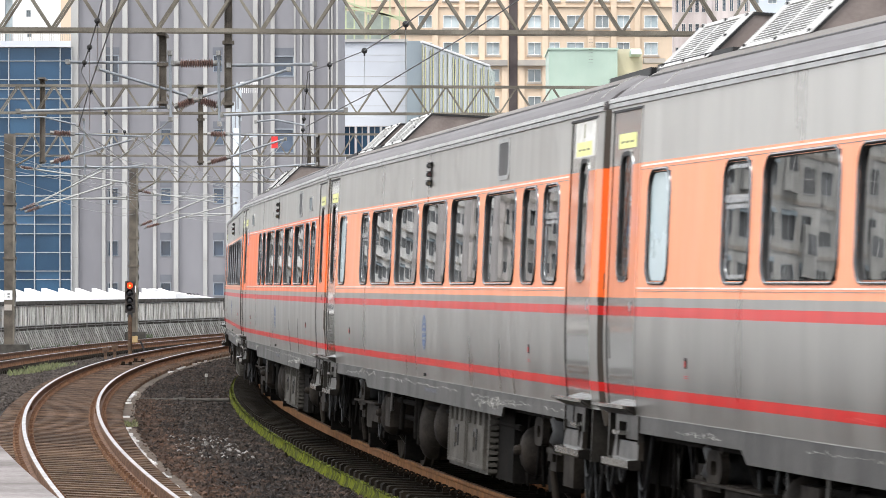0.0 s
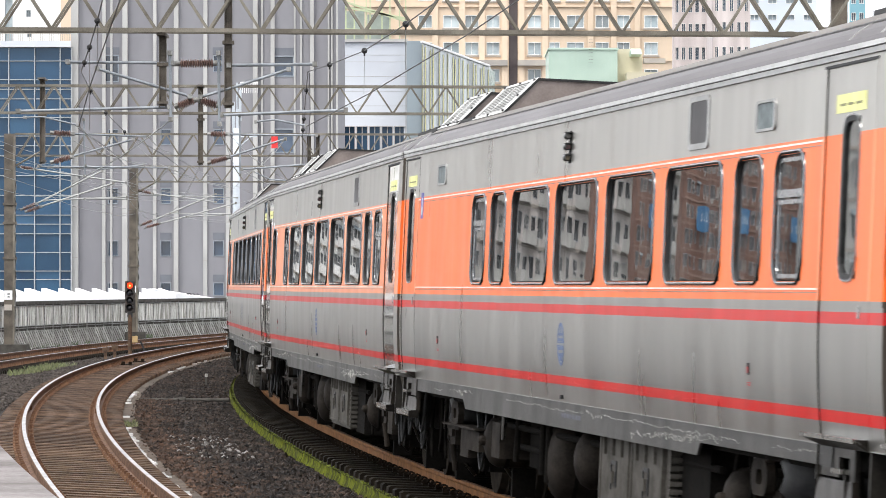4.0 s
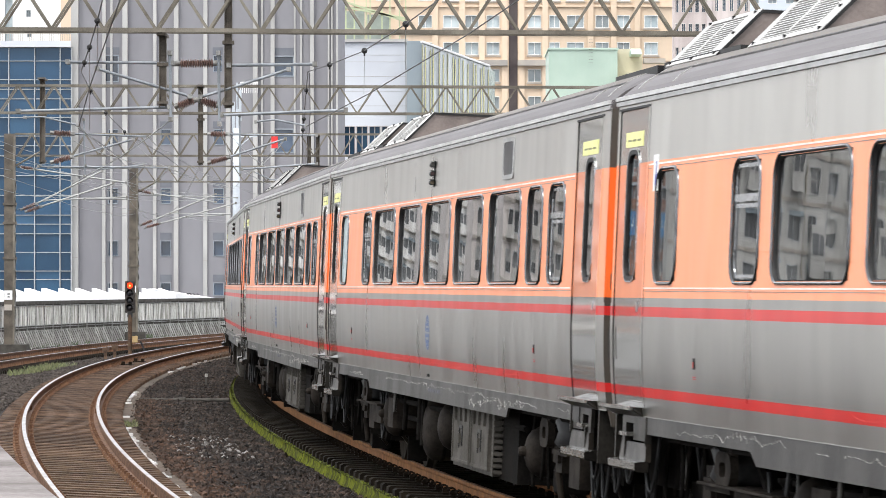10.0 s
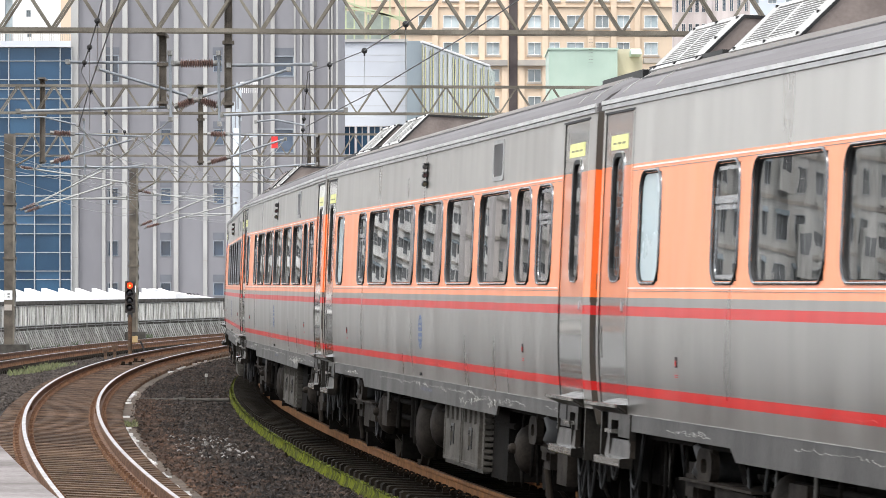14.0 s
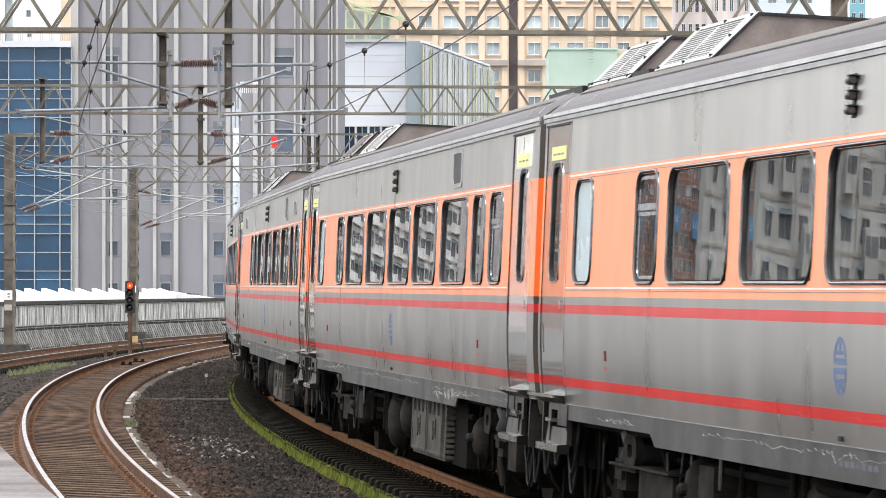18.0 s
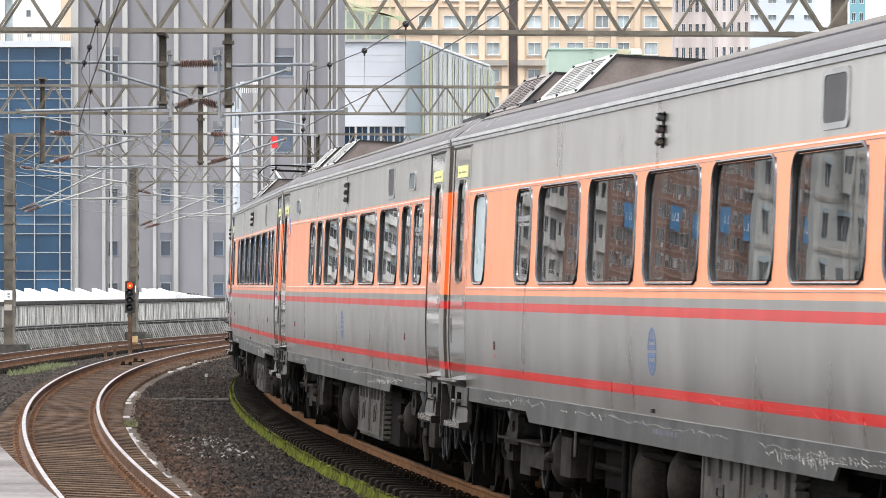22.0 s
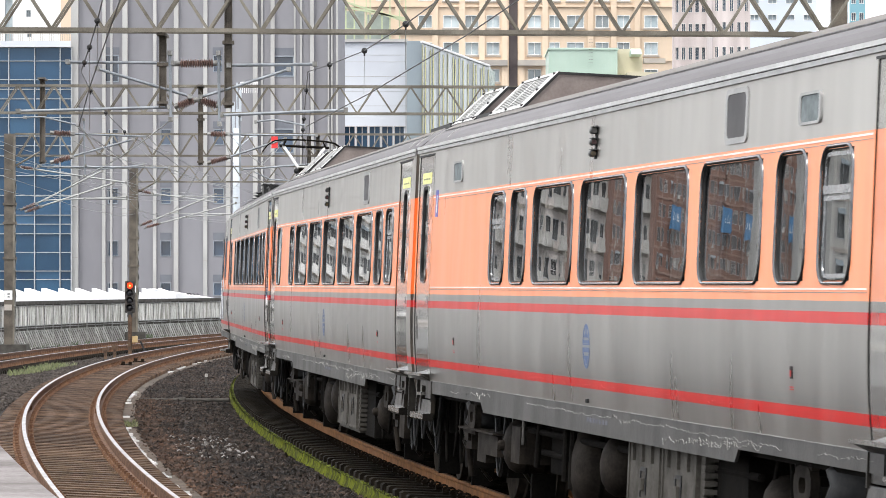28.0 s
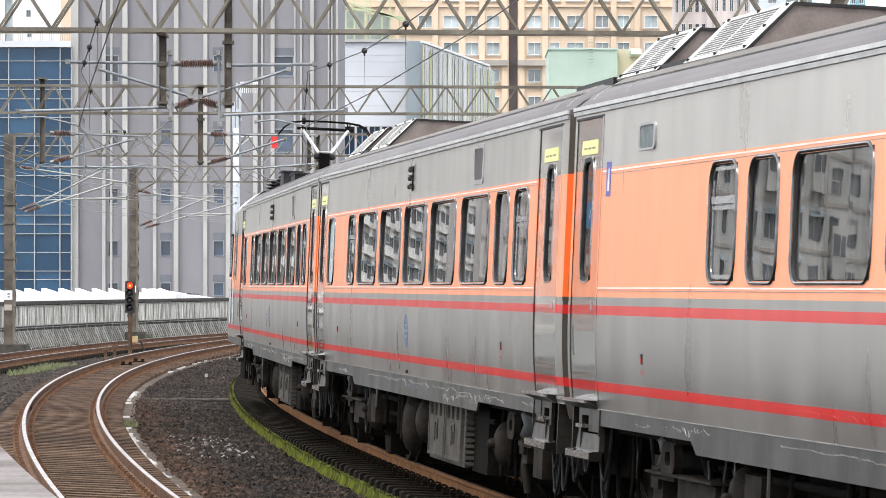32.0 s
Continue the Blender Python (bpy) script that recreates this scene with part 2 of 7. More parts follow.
STONES = island(surface("ballast_stones", (0.040, 0.027, 0.020), (0.010, 0.008, 0.007), 2.0, 0.75, 0, 0.4, spec=0.2, contrast=(0.3, 0.62)), 0.75)
RUSTSTONES = island(surface("rust_dusted_stones", (0.064, 0.036, 0.023), (0.020, 0.013, 0.009), 2.0, 0.75, 0, 0.4, spec=0.2, contrast=(0.3, 0.62)), 0.7)
LIGHTSTONES = island(surface("pale_wet_stones", (0.20, 0.19, 0.18), (0.10, 0.092, 0.085), 3, 0.4, 0, 0.4), 0.5)
GREYSTONES = island(surface("grey_ballast_stones", (0.060, 0.050, 0.043), (0.030, 0.025, 0.022), 3, 0.8, 0, 0.4, spec=0.15), 0.5)
MOSS = surface("mossy_concrete", (0.075, 0.086, 0.007), (0.022, 0.021, 0.010), 2.2, 0.95, 0, 0.8, fine=30, contrast=(0.34, 0.54), each=0.15, spec=0.05)
MOSSFACE = surface("bright_moss_face", (0.112, 0.130, 0.008), (0.034, 0.036, 0.010), 4.5, 0.9, 0, 0.9, fine=30, spec=0.05, contrast=(0.38, 0.62))
MOSSTUFT = island(surface("bright_moss", (0.125, 0.150, 0.008), (0.06, 0.075, 0.008), 3, 0.9, 0, 0.5), 0.3)
KERB = surface("brown_concrete_edge", (0.095, 0.073, 0.055), (0.055, 0.043, 0.034), 4, 0.85, 0, 0.5, each=0.2, spec=0.15)
# near-white base colour stands in for bright sky mirrored in wet concrete
WETCON = surface("sky_white_wet_concrete", (0.80, 0.80, 0.80), (0.60, 0.58, 0.56), 3, 0.18, 0, 0.15, each=0.25)
PLATFORM = surface("damp_platform_slab", (0.24, 0.222, 0.215), (0.105, 0.09, 0.085), 0.8, 0.7, 0, 0.3, fine=22, spec=0.12)
WALLPANEL = surface("stained_white_panel", (0.66, 0.65, 0.61), (0.22, 0.21, 0.18), 1.1, 0.8, 0, 0.2, stretch=(4.5, 4.5, 0.8), each=0.10, contrast=(0.36, 0.60), fine=9)
PALECON = surface("pale_concrete_slat", (0.34, 0.335, 0.315), (0.20, 0.193, 0.175), 2.0, 0.85, 0, 0.2, each=0.3)
DARKCON = surface("dark_concrete", (0.085, 0.080, 0.072), (0.05, 0.046, 0.04), 3, 0.9, 0, 0.4, spec=0.15)
PIPE = surface("galvanised_pipe", (0.30, 0.30, 0.29), (0.15, 0.145, 0.13), 6, 0.5, 0.5, 0.1)
TRUSS = surface("khaki_steel_paint", (0.205, 0.187, 0.150), (0.095, 0.083, 0.064), 1.6, 0.65, 0.1, 0.25, contrast=(0.30, 0.62))
POST = surface("brown_grey_steel", (0.125, 0.105, 0.080), (0.045, 0.037, 0.030), 2.2, 0.65, 0.1, 0.25)
MASTWHITE = surface("white_mast_paint", (0.50, 0.545, 0.59), (0.42, 0.46, 0.50), 2, 0.5, 0, 0.05)
TUBE = surface("silver_tube", (0.26, 0.285, 0.31), (0.17, 0.186, 0.20), 4, 0.5, 0.3, 0.05)
INSUL = surface("brown_porcelain", (0.20, 0.125, 0.105), (0.12, 0.07, 0.06), 5, 0.4, 0, 0.02)
WIRE = surface("dark_wire", (0.05, 0.05, 0.05), None, 5, 0.5, 0.3, 0)
PALEWIRE = surface("pale_wire", (0.36, 0.37, 0.36), None, 5, 0.5, 0.3, 0)
GREYWALL = surface("grey_render", (0.240, 0.238, 0.256), (0.200, 0.198, 0.216), 0.12, 0.85, 0, 0.2, fine=1.2, stretch=(1, 1, 0.4))
PILASTER = surface("pale_stone_pilaster", (0.45, 0.445, 0.435), (0.35, 0.345, 0.335), 0.3, 0.8, 0, 0.1)
DARKGLASS = surface("dark_window_glass", (0.05, 0.08, 0.115), (0.03, 0.05, 0.075), 0.4, 0.08, 0, 0, coat=0.5)
SLATEGLASS = surface("slate_blue_window_glass", (0.055, 0.085, 0.135), (0.035, 0.055, 0.09), 0.5, 0.12, 0, 0, coat=0.5, each=0.45)
BLUEGLASS = surface("blue_curtain_wall_glass", (0.032, 0.083, 0.148), (0.016, 0.043, 0.084), 0.12, 0.12, 0.15, 0, spec=0.3, coat=0.05, each=0.25)
MULLION = surface("grey_mullion", (0.44, 0.46, 0.48), (0.35, 0.37, 0.38), 1, 0.5, 0.3, 0)
WHITEPANEL = surface("white_cladding", (0.60, 0.625, 0.67), (0.50, 0.525, 0.57), 0.15, 0.5, 0.1, 0)
GREYPANEL = surface("blue_grey_cladding", (0.26, 0.31, 0.34), (0.22, 0.26, 0.29), 0.2, 0.5, 0.1, 0)
STREAKGLASS = surface("streaky_glass_cladding", (0.42, 0.45, 0.46), (0.20, 0.22, 0.23), 0.5, 0.25, 0.1, 0, stretch=(2, 2, 0.25))
CREAM = surface("cream_fin", (0.72, 0.68, 0.40), (0.62, 0.60, 0.36), 1, 0.5, 0, 0)
RECESS = surface("dark_brown_recess", (0.075, 0.06, 0.06), (0.05, 0.04, 0.042), 0.5, 0.8, 0, 0.1)
BEIGE = surface("beige_tile_facade", (0.66, 0.525, 0.395), (0.55, 0.44, 0.33), 0.10, 0.8, 0, 0.1, fine=1.5, stretch=(1, 1, 0.5))
BEIGEDARK = surface("grey_ledge", (0.42, 0.38, 0.33), (0.30, 0.28, 0.26), 0.4, 0.8, 0, 0.1)
PALEGLASS = surface("pale_sky_window", (0.40, 0.46, 0.48), (0.22, 0.27, 0.29), 0.6, 0.12, 0, 0, coat=0.4, each=0.4)
WHITEFRAME = surface("white_window_frame", (0.74, 0.74, 0.72), None, 2, 0.5, 0, 0)
GREENSHED = surface("pale_green_sheet", (0.47, 0.58, 0.50), (0.40, 0.51, 0.44), 0.3, 0.5, 0.1, 0)
PALEBRICK = surface("pale_parapet", (0.60, 0.55, 0.40), (0.50, 0.46, 0.34), 0.4, 0.8, 0, 0.1)
SCAFFOLD = surface("green_scaffold_paint", (0.45, 0.50, 0.30), (0.36, 0.40, 0.26), 1, 0.6, 0, 0)
NET = surface("green_netting", (0.32, 0.36, 0.33), (0.22, 0.25, 0.23), 0.5, 0.9, 0, 0.1)
PINKWALL = surface("pinkish_tower_render", (0.60, 0.54, 0.525), (0.40, 0.35, 0.34), 0.3, 0.8, 0, 0.1, stretch=(2, 2, 0.2))
BLUEWALL = surface("pale_blue_tower_render", (0.60, 0.65, 0.71), (0.52, 0.57, 0.63), 0.1, 0.8, 0, 0.1)
TEALGLASS = surface("teal_tower_glass", (0.20, 0.40, 0.46), (0.15, 0.32, 0.38), 0.2, 0.2, 0, 0)
ROOFWHITE = surface("white_sheet_roof", (0.82, 0.82, 0.82), (0.74, 0.74, 0.74), 0.5, 0.5, 0, 0.05)
PALERIB = ribbed("pale_ribbed_sheet", (0.52, 0.515, 0.495), (0.40, 0.395, 0.375), 0.17)
WHITEWALL = surface("weathered_white_render", (0.72, 0.71, 0.69), (0.52, 0.51, 0.49), 0.3, 0.8, 0, 0.1)
BALCONY = surface("white_balcony_front", (0.74, 0.735, 0.72), (0.52, 0.51, 0.49), 0.5, 0.7, 0, 0.1)
BRICKRED = surface("brick_red_facade", (0.27, 0.155, 0.12), (0.20, 0.115, 0.09), 0.2, 0.8, 0, 0.2)
PINKGREY = surface("pinkish_grey_tiles", (0.62, 0.575, 0.55), (0.50, 0.46, 0.44), 0.2, 0.8, 0, 0.1)
DARKPANEL = surface("slate_panel", (0.15, 0.16, 0.185), (0.12, 0.128, 0.15), 1, 0.6, 0, 0)
BLUEFRAME = surface("pale_blue_frame", (0.27, 0.31, 0.355), (0.22, 0.255, 0.29), 1, 0.5, 0.2, 0)
HOUSEGLASS = surface("dim_house_window", (0.16, 0.165, 0.17), (0.085, 0.09, 0.095), 0.4, 0.15, 0, 0, each=0.4)
BRICKBAND = surface("pale_brick_band", (0.34, 0.24, 0.20), (0.27, 0.19, 0.155), 0.5, 0.8, 0, 0.1)
PALEWALL = surface("pale_apartment_render", (0.50, 0.495, 0.475), (0.36, 0.35, 0.33), 0.3, 0.8, 0, 0.1)
GRASS = island(surface("dry_grass", (0.20, 0.20, 0.10), (0.09, 0.12, 0.04), 6, 0.8, 0, 0), 0.4)
LEAF = island(surface("shrub_leaf", (0.07, 0.10, 0.035), (0.045, 0.07, 0.025), 6, 0.7, 0, 0), 0.4)
LAMP_CORE = glow("lit_amber_core", (1.0, 0.42, 0.10), 1.1)
LAMP_RED = glow("lit_red_aspect", (1.0, 0.06, 0.012), 0.75)
SIGNALBLACK = surface("black_signal_paint", (0.022, 0.022, 0.022), (0.04, 0.04, 0.04), 5, 0.6, 0, 0.1)
SIGNALPOST = surface("rusty_brown_post", (0.125, 0.080, 0.052), (0.060, 0.040, 0.030), 5, 0.75, 0, 0.3, spec=0.15)
SIGNALHEAD = surface("weathered_brown_black_head", (0.050, 0.042, 0.036), (0.028, 0.024, 0.022), 5, 0.7, 0, 0.1)
LENSDARK = surface("unlit_lens", (0.03, 0.03, 0.035), None, 5, 0.15, 0, 0)
ASPHALT = surface("city_ground", (0.075, 0.073, 0.07), (0.05, 0.05, 0.05), 0.5, 0.9, 0, 0.2)
CABLEBOX = surface("ochre_box_paint", (0.42, 0.30, 0.14), None, 6, 0.6, 0, 0.1)
REDSIGN = surface("red_sign_sheet", (0.72, 0.03, 0.03), None, 5, 0.4, 0, 0)
BLUEBOARD = surface("blue_hoarding", (0.06, 0.20, 0.38), (0.06, 0.17, 0.33), 1, 0.4, 0, 0)


# ---- building blocks ----
def finish(bm, name, mat, smooth=False):
    me = bpy.data.meshes.new(name)
    bmesh.ops.recalc_face_normals(bm, faces=bm.faces)
    if smooth:
        for f in bm.faces:
            f.smooth = True
    bm.to_mesh(me)
    bm.free()
    me.materials.append(mat)
    return me


def part(name, bm, mat, parent=None, label="", smooth=False, kind=""):
    """Links a bmesh as ONE mesh object under a thing or part."""
    ob = new(name, finish(bm, name, mat, smooth) if isinstance(bm, bmesh.types.BMesh) else bm)
    ob.parent = parent
    return tagged(ob, label, kind=kind)


def thing(name, label, category, group="", kind="", at=None):
    ob = new(name)
    ob.empty_display_size = 0.3
    if at is not None:
        ob.matrix_basis = at
    return tagged(ob, label, category, group, kind)


def box(bm, x0, x1, y0, y1, z0, z1):
    v = [bm.verts.new(p) for p in ((x0, y0, z0), (x1, y0, z0), (x1, y1, z0), (x0, y1, z0), (x0, y0, z1), (x1, y0, z1), (x1, y1, z1), (x0, y1, z1))]
    for f in ((3, 2, 1, 0), (4, 5, 6, 7), (0, 1, 5, 4), (1, 2, 6, 5), (2, 3, 7, 6), (3, 0, 4, 7)):
        bm.faces.new([v[i] for i in f])
    return v


def boxes(*dims):
    bm = bmesh.new()
    for d in dims:
        box(bm, *d)
    return bm


def rod(bm, a, b, r, seg=8, r2=None):
    """A round bar from a to b."""
    a, b = Vector(a), Vector(b)
    q = (b - a).to_track_quat("Z", "Y")
    r2 = r if r2 is None else r2
    rings = []
    for c, rr in ((a, r), (b, r2)):
        rings.append([bm.verts.new(c + q @ Vector((math.cos(k * 2 * math.pi / seg) * rr, math.sin(k * 2 * math.pi / seg) * rr, 0))) for k in range(seg)])
    for k in range(seg):
        bm.faces.new((rings[0][k], rings[0][(k + 1) % seg], rings[1][(k + 1) % seg], rings[1][k]))
    bm.faces.new(rings[0][::-1])
    bm.faces.new(rings[1])


def rods(r, *pairs, seg=8):
    bm = bmesh.new()
    for a, b in pairs:
        rod(bm, a, b, r, seg)
    return bm


def tube(bm, pts, r, seg=7):
    """One bent round bar through all the points."""
    pts = [Vector(p) for p in pts]
    rings = []
    for i, p in enumerate(pts):
        d = pts[min(i + 1, len(pts) - 1)] - pts[max(i - 1, 0)]
        q = d.to_track_quat("Z", "Y")
        rings.append([bm.verts.new(p + q @ Vector((math.cos(k * 2 * math.pi / seg) * r, math.sin(k * 2 * math.pi / seg) * r, 0))) for k in range(seg)])
    for ra, rb in zip(rings, rings[1:]):
        off = min(range(seg), key=lambda o: sum((ra[k].co - rb[(k + o) % seg].co).length for k in range(seg)))
        for k in range(seg):
            bm.faces.new((ra[k], ra[(k + 1) % seg], rb[(k + 1 + off) % seg], rb[(k + off) % seg]))
    bm.faces.new(rings[0][::-1])
    bm.faces.new(rings[-1])
    return bm


def beam(bm, a, b, w, h):
    """A square bar from a to b, w wide and h deep."""
    a, b = Vector(a), Vector(b)
    q = (b - a).to_track_quat("Z", "Y")
    rings = [[bm.verts.new(c + q @ Vector((sx * w / 2, sy * h / 2, 0))) for sx, sy in ((-1, -1), (1, -1), (1, 1), (-1, 1))] for c in (a, b)]
    for k in range(4):
        bm.faces.new((rings[0][k], rings[0][(k + 1) % 4], rings[1][(k + 1) % 4], rings[1][k]))
    bm.faces.new(rings[0][::-1])
    bm.faces.new(rings[1])


def lathe(bm, pts, axis_a, axis_b, seg=14):
    """Turns a profile of (along 0..1, radius) round the line from a to b."""
    a, b = Vector(axis_a), Vector(axis_b)
    q = (b - a).to_track_quat("Z", "Y")
    rings = []
    for s, r in pts:
        c = a.lerp(b, s)
        rings.append([bm.verts.new(c + q @ Vector((math.cos(k * 2 * math.pi / seg) * r, math.sin(k * 2 * math.pi / seg) * r, 0))) for k in range(seg)])
    for i in range(len(rings) - 1):
        for k in range(seg):
            bm.faces.new((rings[i][k], rings[i][(k + 1) % seg], rings[i + 1][(k + 1) % seg], rings[i + 1][k]))
    bm.faces.new(rings[0][::-1])
    bm.faces.new(rings[-1])


def prism(bm, outline, x0, x1):
    """An outline of (y, z) drawn out along x."""
    r0, r1 = [bm.verts.new((x0, y, z)) for y, z in outline], [bm.verts.new((x1, y, z)) for y, z in outline]
    k = len(outline)
    for i in range(k):
        bm.faces.new((r0[i], r0[(i + 1) % k], r1[(i + 1) % k], r1[i]))
    bm.faces.new(r0[::-1])
    bm.faces.new(r1)


def rounded(cx, cz, w, h, r, seg=4):
    pts = []
    for qx, qz, a0 in ((1, 1, 0), (-1, 1, 90), (-1, -1, 180), (1, -1, 270)):
        for k in range(seg + 1):
            a = radians(a0 + 90 * k / seg)
            pts.append((cx + qx * (w / 2 - r) + r * math.cos(a), cz + qz * (h / 2 - r) + r * math.sin(a)))
    return pts


def ring(bm, outer, inner, y0, y1):
    """A frame in the x-z plane between two like outlines, from depth y0 to y1."""
    v = [[bm.verts.new((x, y, z)) for x, z in o] for o, y in ((outer, y0), (outer, y1), (inner, y1), (inner, y0))]
    k = len(outer)
    for a in range(4):
        for i in range(k):
            bm.faces.new((v[a][i], v[a][(i + 1) % k], v[(a + 1) % 4][(i + 1) % k], v[(a + 1) % 4][i]))


def plate(bm, outline, y0, y1):
    r0, r1 = [bm.verts.new((x, y0, z)) for x, z in outline], [bm.verts.new((x, y1, z)) for x, z in outline]
    k = len(outline)
    for i in range(k):
        bm.faces.new((r0[i], r0[(i + 1) % k], r1[(i + 1) % k], r1[i]))
    bm.faces.new(r0[::-1])
    bm.faces.new(r1)


def holed(bm, x0, x1, z0, z1, holes, y, cuts=()):
    """A flat wall in the x-z plane at depth y, with rectangular holes (x0, x1, z0, z1)."""
    xs = sorted({x0, x1, *(h[0] for h in holes), *(h[1] for h in holes)})
    zs = sorted({z0, z1, *cuts, *(h[2] for h in holes), *(h[3] for h in holes)})
    grid = {(i, j): bm.verts.new((x, y, z)) for i, x in enumerate(xs) for j, z in enumerate(zs)}
    for i in range(len(xs) - 1):
        for j in range(len(zs) - 1):
            mx, mz = (xs[i] + xs[i + 1]) / 2, (zs[j] + zs[j + 1]) / 2
            if not any(h[0] < mx < h[1] and h[2] < mz < h[3] for h in holes):
                bm.faces.new((grid[i, j], grid[i + 1, j], grid[i + 1, j + 1], grid[i, j + 1]))


# ---- the line of the railway: a curve of about 590 m radius, canted inwards ----
STEP = 0.5
QS = np.arange(-300.0, 460.0, STEP)
TH = -0.163893 + 0.00170128 * QS + 0.00000190274 * QS ** 2 / 2
SX = np.concatenate([[0], np.cumsum((np.sin(TH)[1:] + np.sin(TH)[:-1]) / 2 * STEP)])
SY = np.concatenate([[0], np.cumsum((np.cos(TH)[1:] + np.cos(TH)[:-1]) / 2 * STEP)])
I0 = int(round(300.0 / STEP))
SX, SY = SX - SX[I0] + 3.8674, SY - SY[I0] + 22.9013
CANT = 0.0447
TWO, THREE = (4.483, 0.121, 0.048), (9.217, -0.015, 0.048)  # offset, height, cant


# the train's own track tightens round the bend and runs a little closer to its neighbour there
BEND = 0.00177142 - 0.0000078875 * np.clip(QS, -20, 85) + 0.000000434322 * np.clip(QS - 30, 0, 55) ** 2
OTH = np.concatenate([[0], np.cumsum((BEND[1:] + BEND[:-1]) / 2 * STEP)])
OTH = OTH - OTH[I0] - 0.162372
OX = np.concatenate([[0], np.cumsum((np.sin(OTH)[1:] + np.sin(OTH)[:-1]) / 2 * STEP)])
OY = np.concatenate([[0], np.cumsum((np.cos(OTH)[1:] + np.cos(OTH)[:-1]) / 2 * STEP)])
OX, OY = OX - OX[I0] + 3.84187, OY - OY[I0] + 22.9013


def line(q, lat=0.0, z=0.0, own=False):
    """A place q metres along the line, lat metres to its outer side; own: on the train's own track."""
    px, py, pt = (OX, OY, OTH) if own else (SX, SY, TH)
    x, y, th = np.interp(q, QS, px), np.interp(q, QS, py), np.interp(q, QS, pt)
    return Vector((x - math.cos(th) * lat, y + math.sin(th) * lat, z))


def on_line(q, lat=0.0, z=0.0, cant=0.0, own=False):
    """The pose at that place: x along the line away from the camera, y outwards, leaning inwards by cant."""
    th = float(np.interp(q, QS, OTH if own else TH))
    return Matrix.Translation(line(q, lat, z, own)) @ Matrix.Rotation(math.pi / 2 - th, 4, "Z") @ Matrix.Rotation(cant, 4, "X")


def swept(bm, outline, q0, q1, step, lat=0.0, z=0.0, cant=0.0, own=False):
    """An outline of (outwards, up) drawn along the line."""
    n = max(1, int(round((q1 - q0) / step)))
    last = None
    for i in range(n + 1):
        m = on_line(q0 + (q1 - q0) * i / n, lat, z, cant, own)
        cur = [bm.verts.new(m @ Vector((0, y, h))) for y, h in outline]
        if last:
            k = len(outline)
            for j in range(k):
                bm.faces.new((last[j], last[(j + 1) % k], cur[(j + 1) % k], cur[j]))
        else:
            bm.faces.new(cur[::-1])
        last = cur
    bm.faces.new(last)


# ---- ground and track beds ----
gm = bmesh.new()
box(gm, -1500, 1500, -1500, 1500, -1.3, -0.9)
tagged(part("ground", gm, ASPHALT), "dark city ground below the railway", "ground", kind="structure")
gm = bmesh.new()
swept(gm, [(-14, -0.95), (16.5, -0.95), (16.5, -0.42), (10.6, -0.36), (7.9, -0.34), (6.0, -0.10), (5.6, -0.10), (3.3, -0.24), (2.25, -0.27), (1.40, -0.35), (1.1, -0.37), (1.0, -0.30), (-2.6, -0.36), (-14, -0.6)], -60, 330, 4)
tagged(part("track_bed", gm, BALLAST), "brown crushed-stone bed under three tracks", "track bed", kind="structure")

RAIL = [(-0.0325, 0), (-0.0325, -0.035), (-0.009, -0.05), (-0.009, -0.125), (-0.0635, -0.143), (-0.0635, -0.153), (0.0635, -0.153), (0.0635, -0.143), (0.009, -0.125), (0.009, -0.05), (0.0325, -0.035), (0.0325, 0)]
HEAD = [(-0.024, 0.002), (-0.024, -0.004), (0.024, -0.004), (0.024, 0.002)]


def track(name, label, q0, q1, lat, z, cant, top, rust=RUST, own=False):
    ob = tagged(new(name), label, "railway track", kind="structure")
    for side in (0.5335 + 0.0325, -0.5335 - 0.0325):
        bm = bmesh.new()
        swept(bm, [(y + side, h) for y, h in RAIL], q0, q1, 2.0, lat, z, cant, own)
        r = part("rail", bm, rust, ob, "rusty steel rail")
        bm = bmesh.new()
        swept(bm, [(y + side, h) for y, h in HEAD], q0, q1, 2.0, lat, z, cant, own)
        part("running_surface", bm, top, r, "worn running surface of the rail")
    return ob


track_1 = track("track_1", "curved track under the train, rusty rails on dark sleepers", -40, 250, 0, 0, CANT, DULLTOP, DARKRUST, True)
track_2 = track("track_2", "empty curved track with polished rail heads, rust-stained sleepers", -10, 260, *TWO, RAILTOP)
track_3 = track("track_3", "outer curved track with polished rail heads beside the wall", 40, 270, *THREE, RAILTOP)

# the mossy kerb beside the train's track, the edging of track 2 and its puddled gutter
kerb_moss = tagged(new("moss_kerb"), "low concrete kerb grown over with bright green moss", "kerb", kind="structure")
kerb_two = tagged(new("track_kerb"), "brown concrete edging beside the empty track", "kerb", kind="structure")

# platform end beside the camera
pm = bmesh.new()
swept(pm, [(5.72, 0.76), (5.72, 0.60), (5.86, 0.58), (5.86, -0.5), (9.2, -0.5), (9.2, 0.76)], -34, 16, 2)
tagged(part("platform", pm, PLATFORM), "wet pale concrete platform end beside the track", "platform", kind="structure")

# added slab beyond the train: stops daylight leaking in under the cars
pm = bmesh.new()
swept(pm, [(-1.56, 0.95), (-1.56, -0.6), (-9.0, -0.6), (-9.0, 0.95)], -60, 150, 3)
tagged(part("inner_light_block", pm, DARKCON), "dark concrete slab added beyond the train to block light under it", "platform", kind="structure")

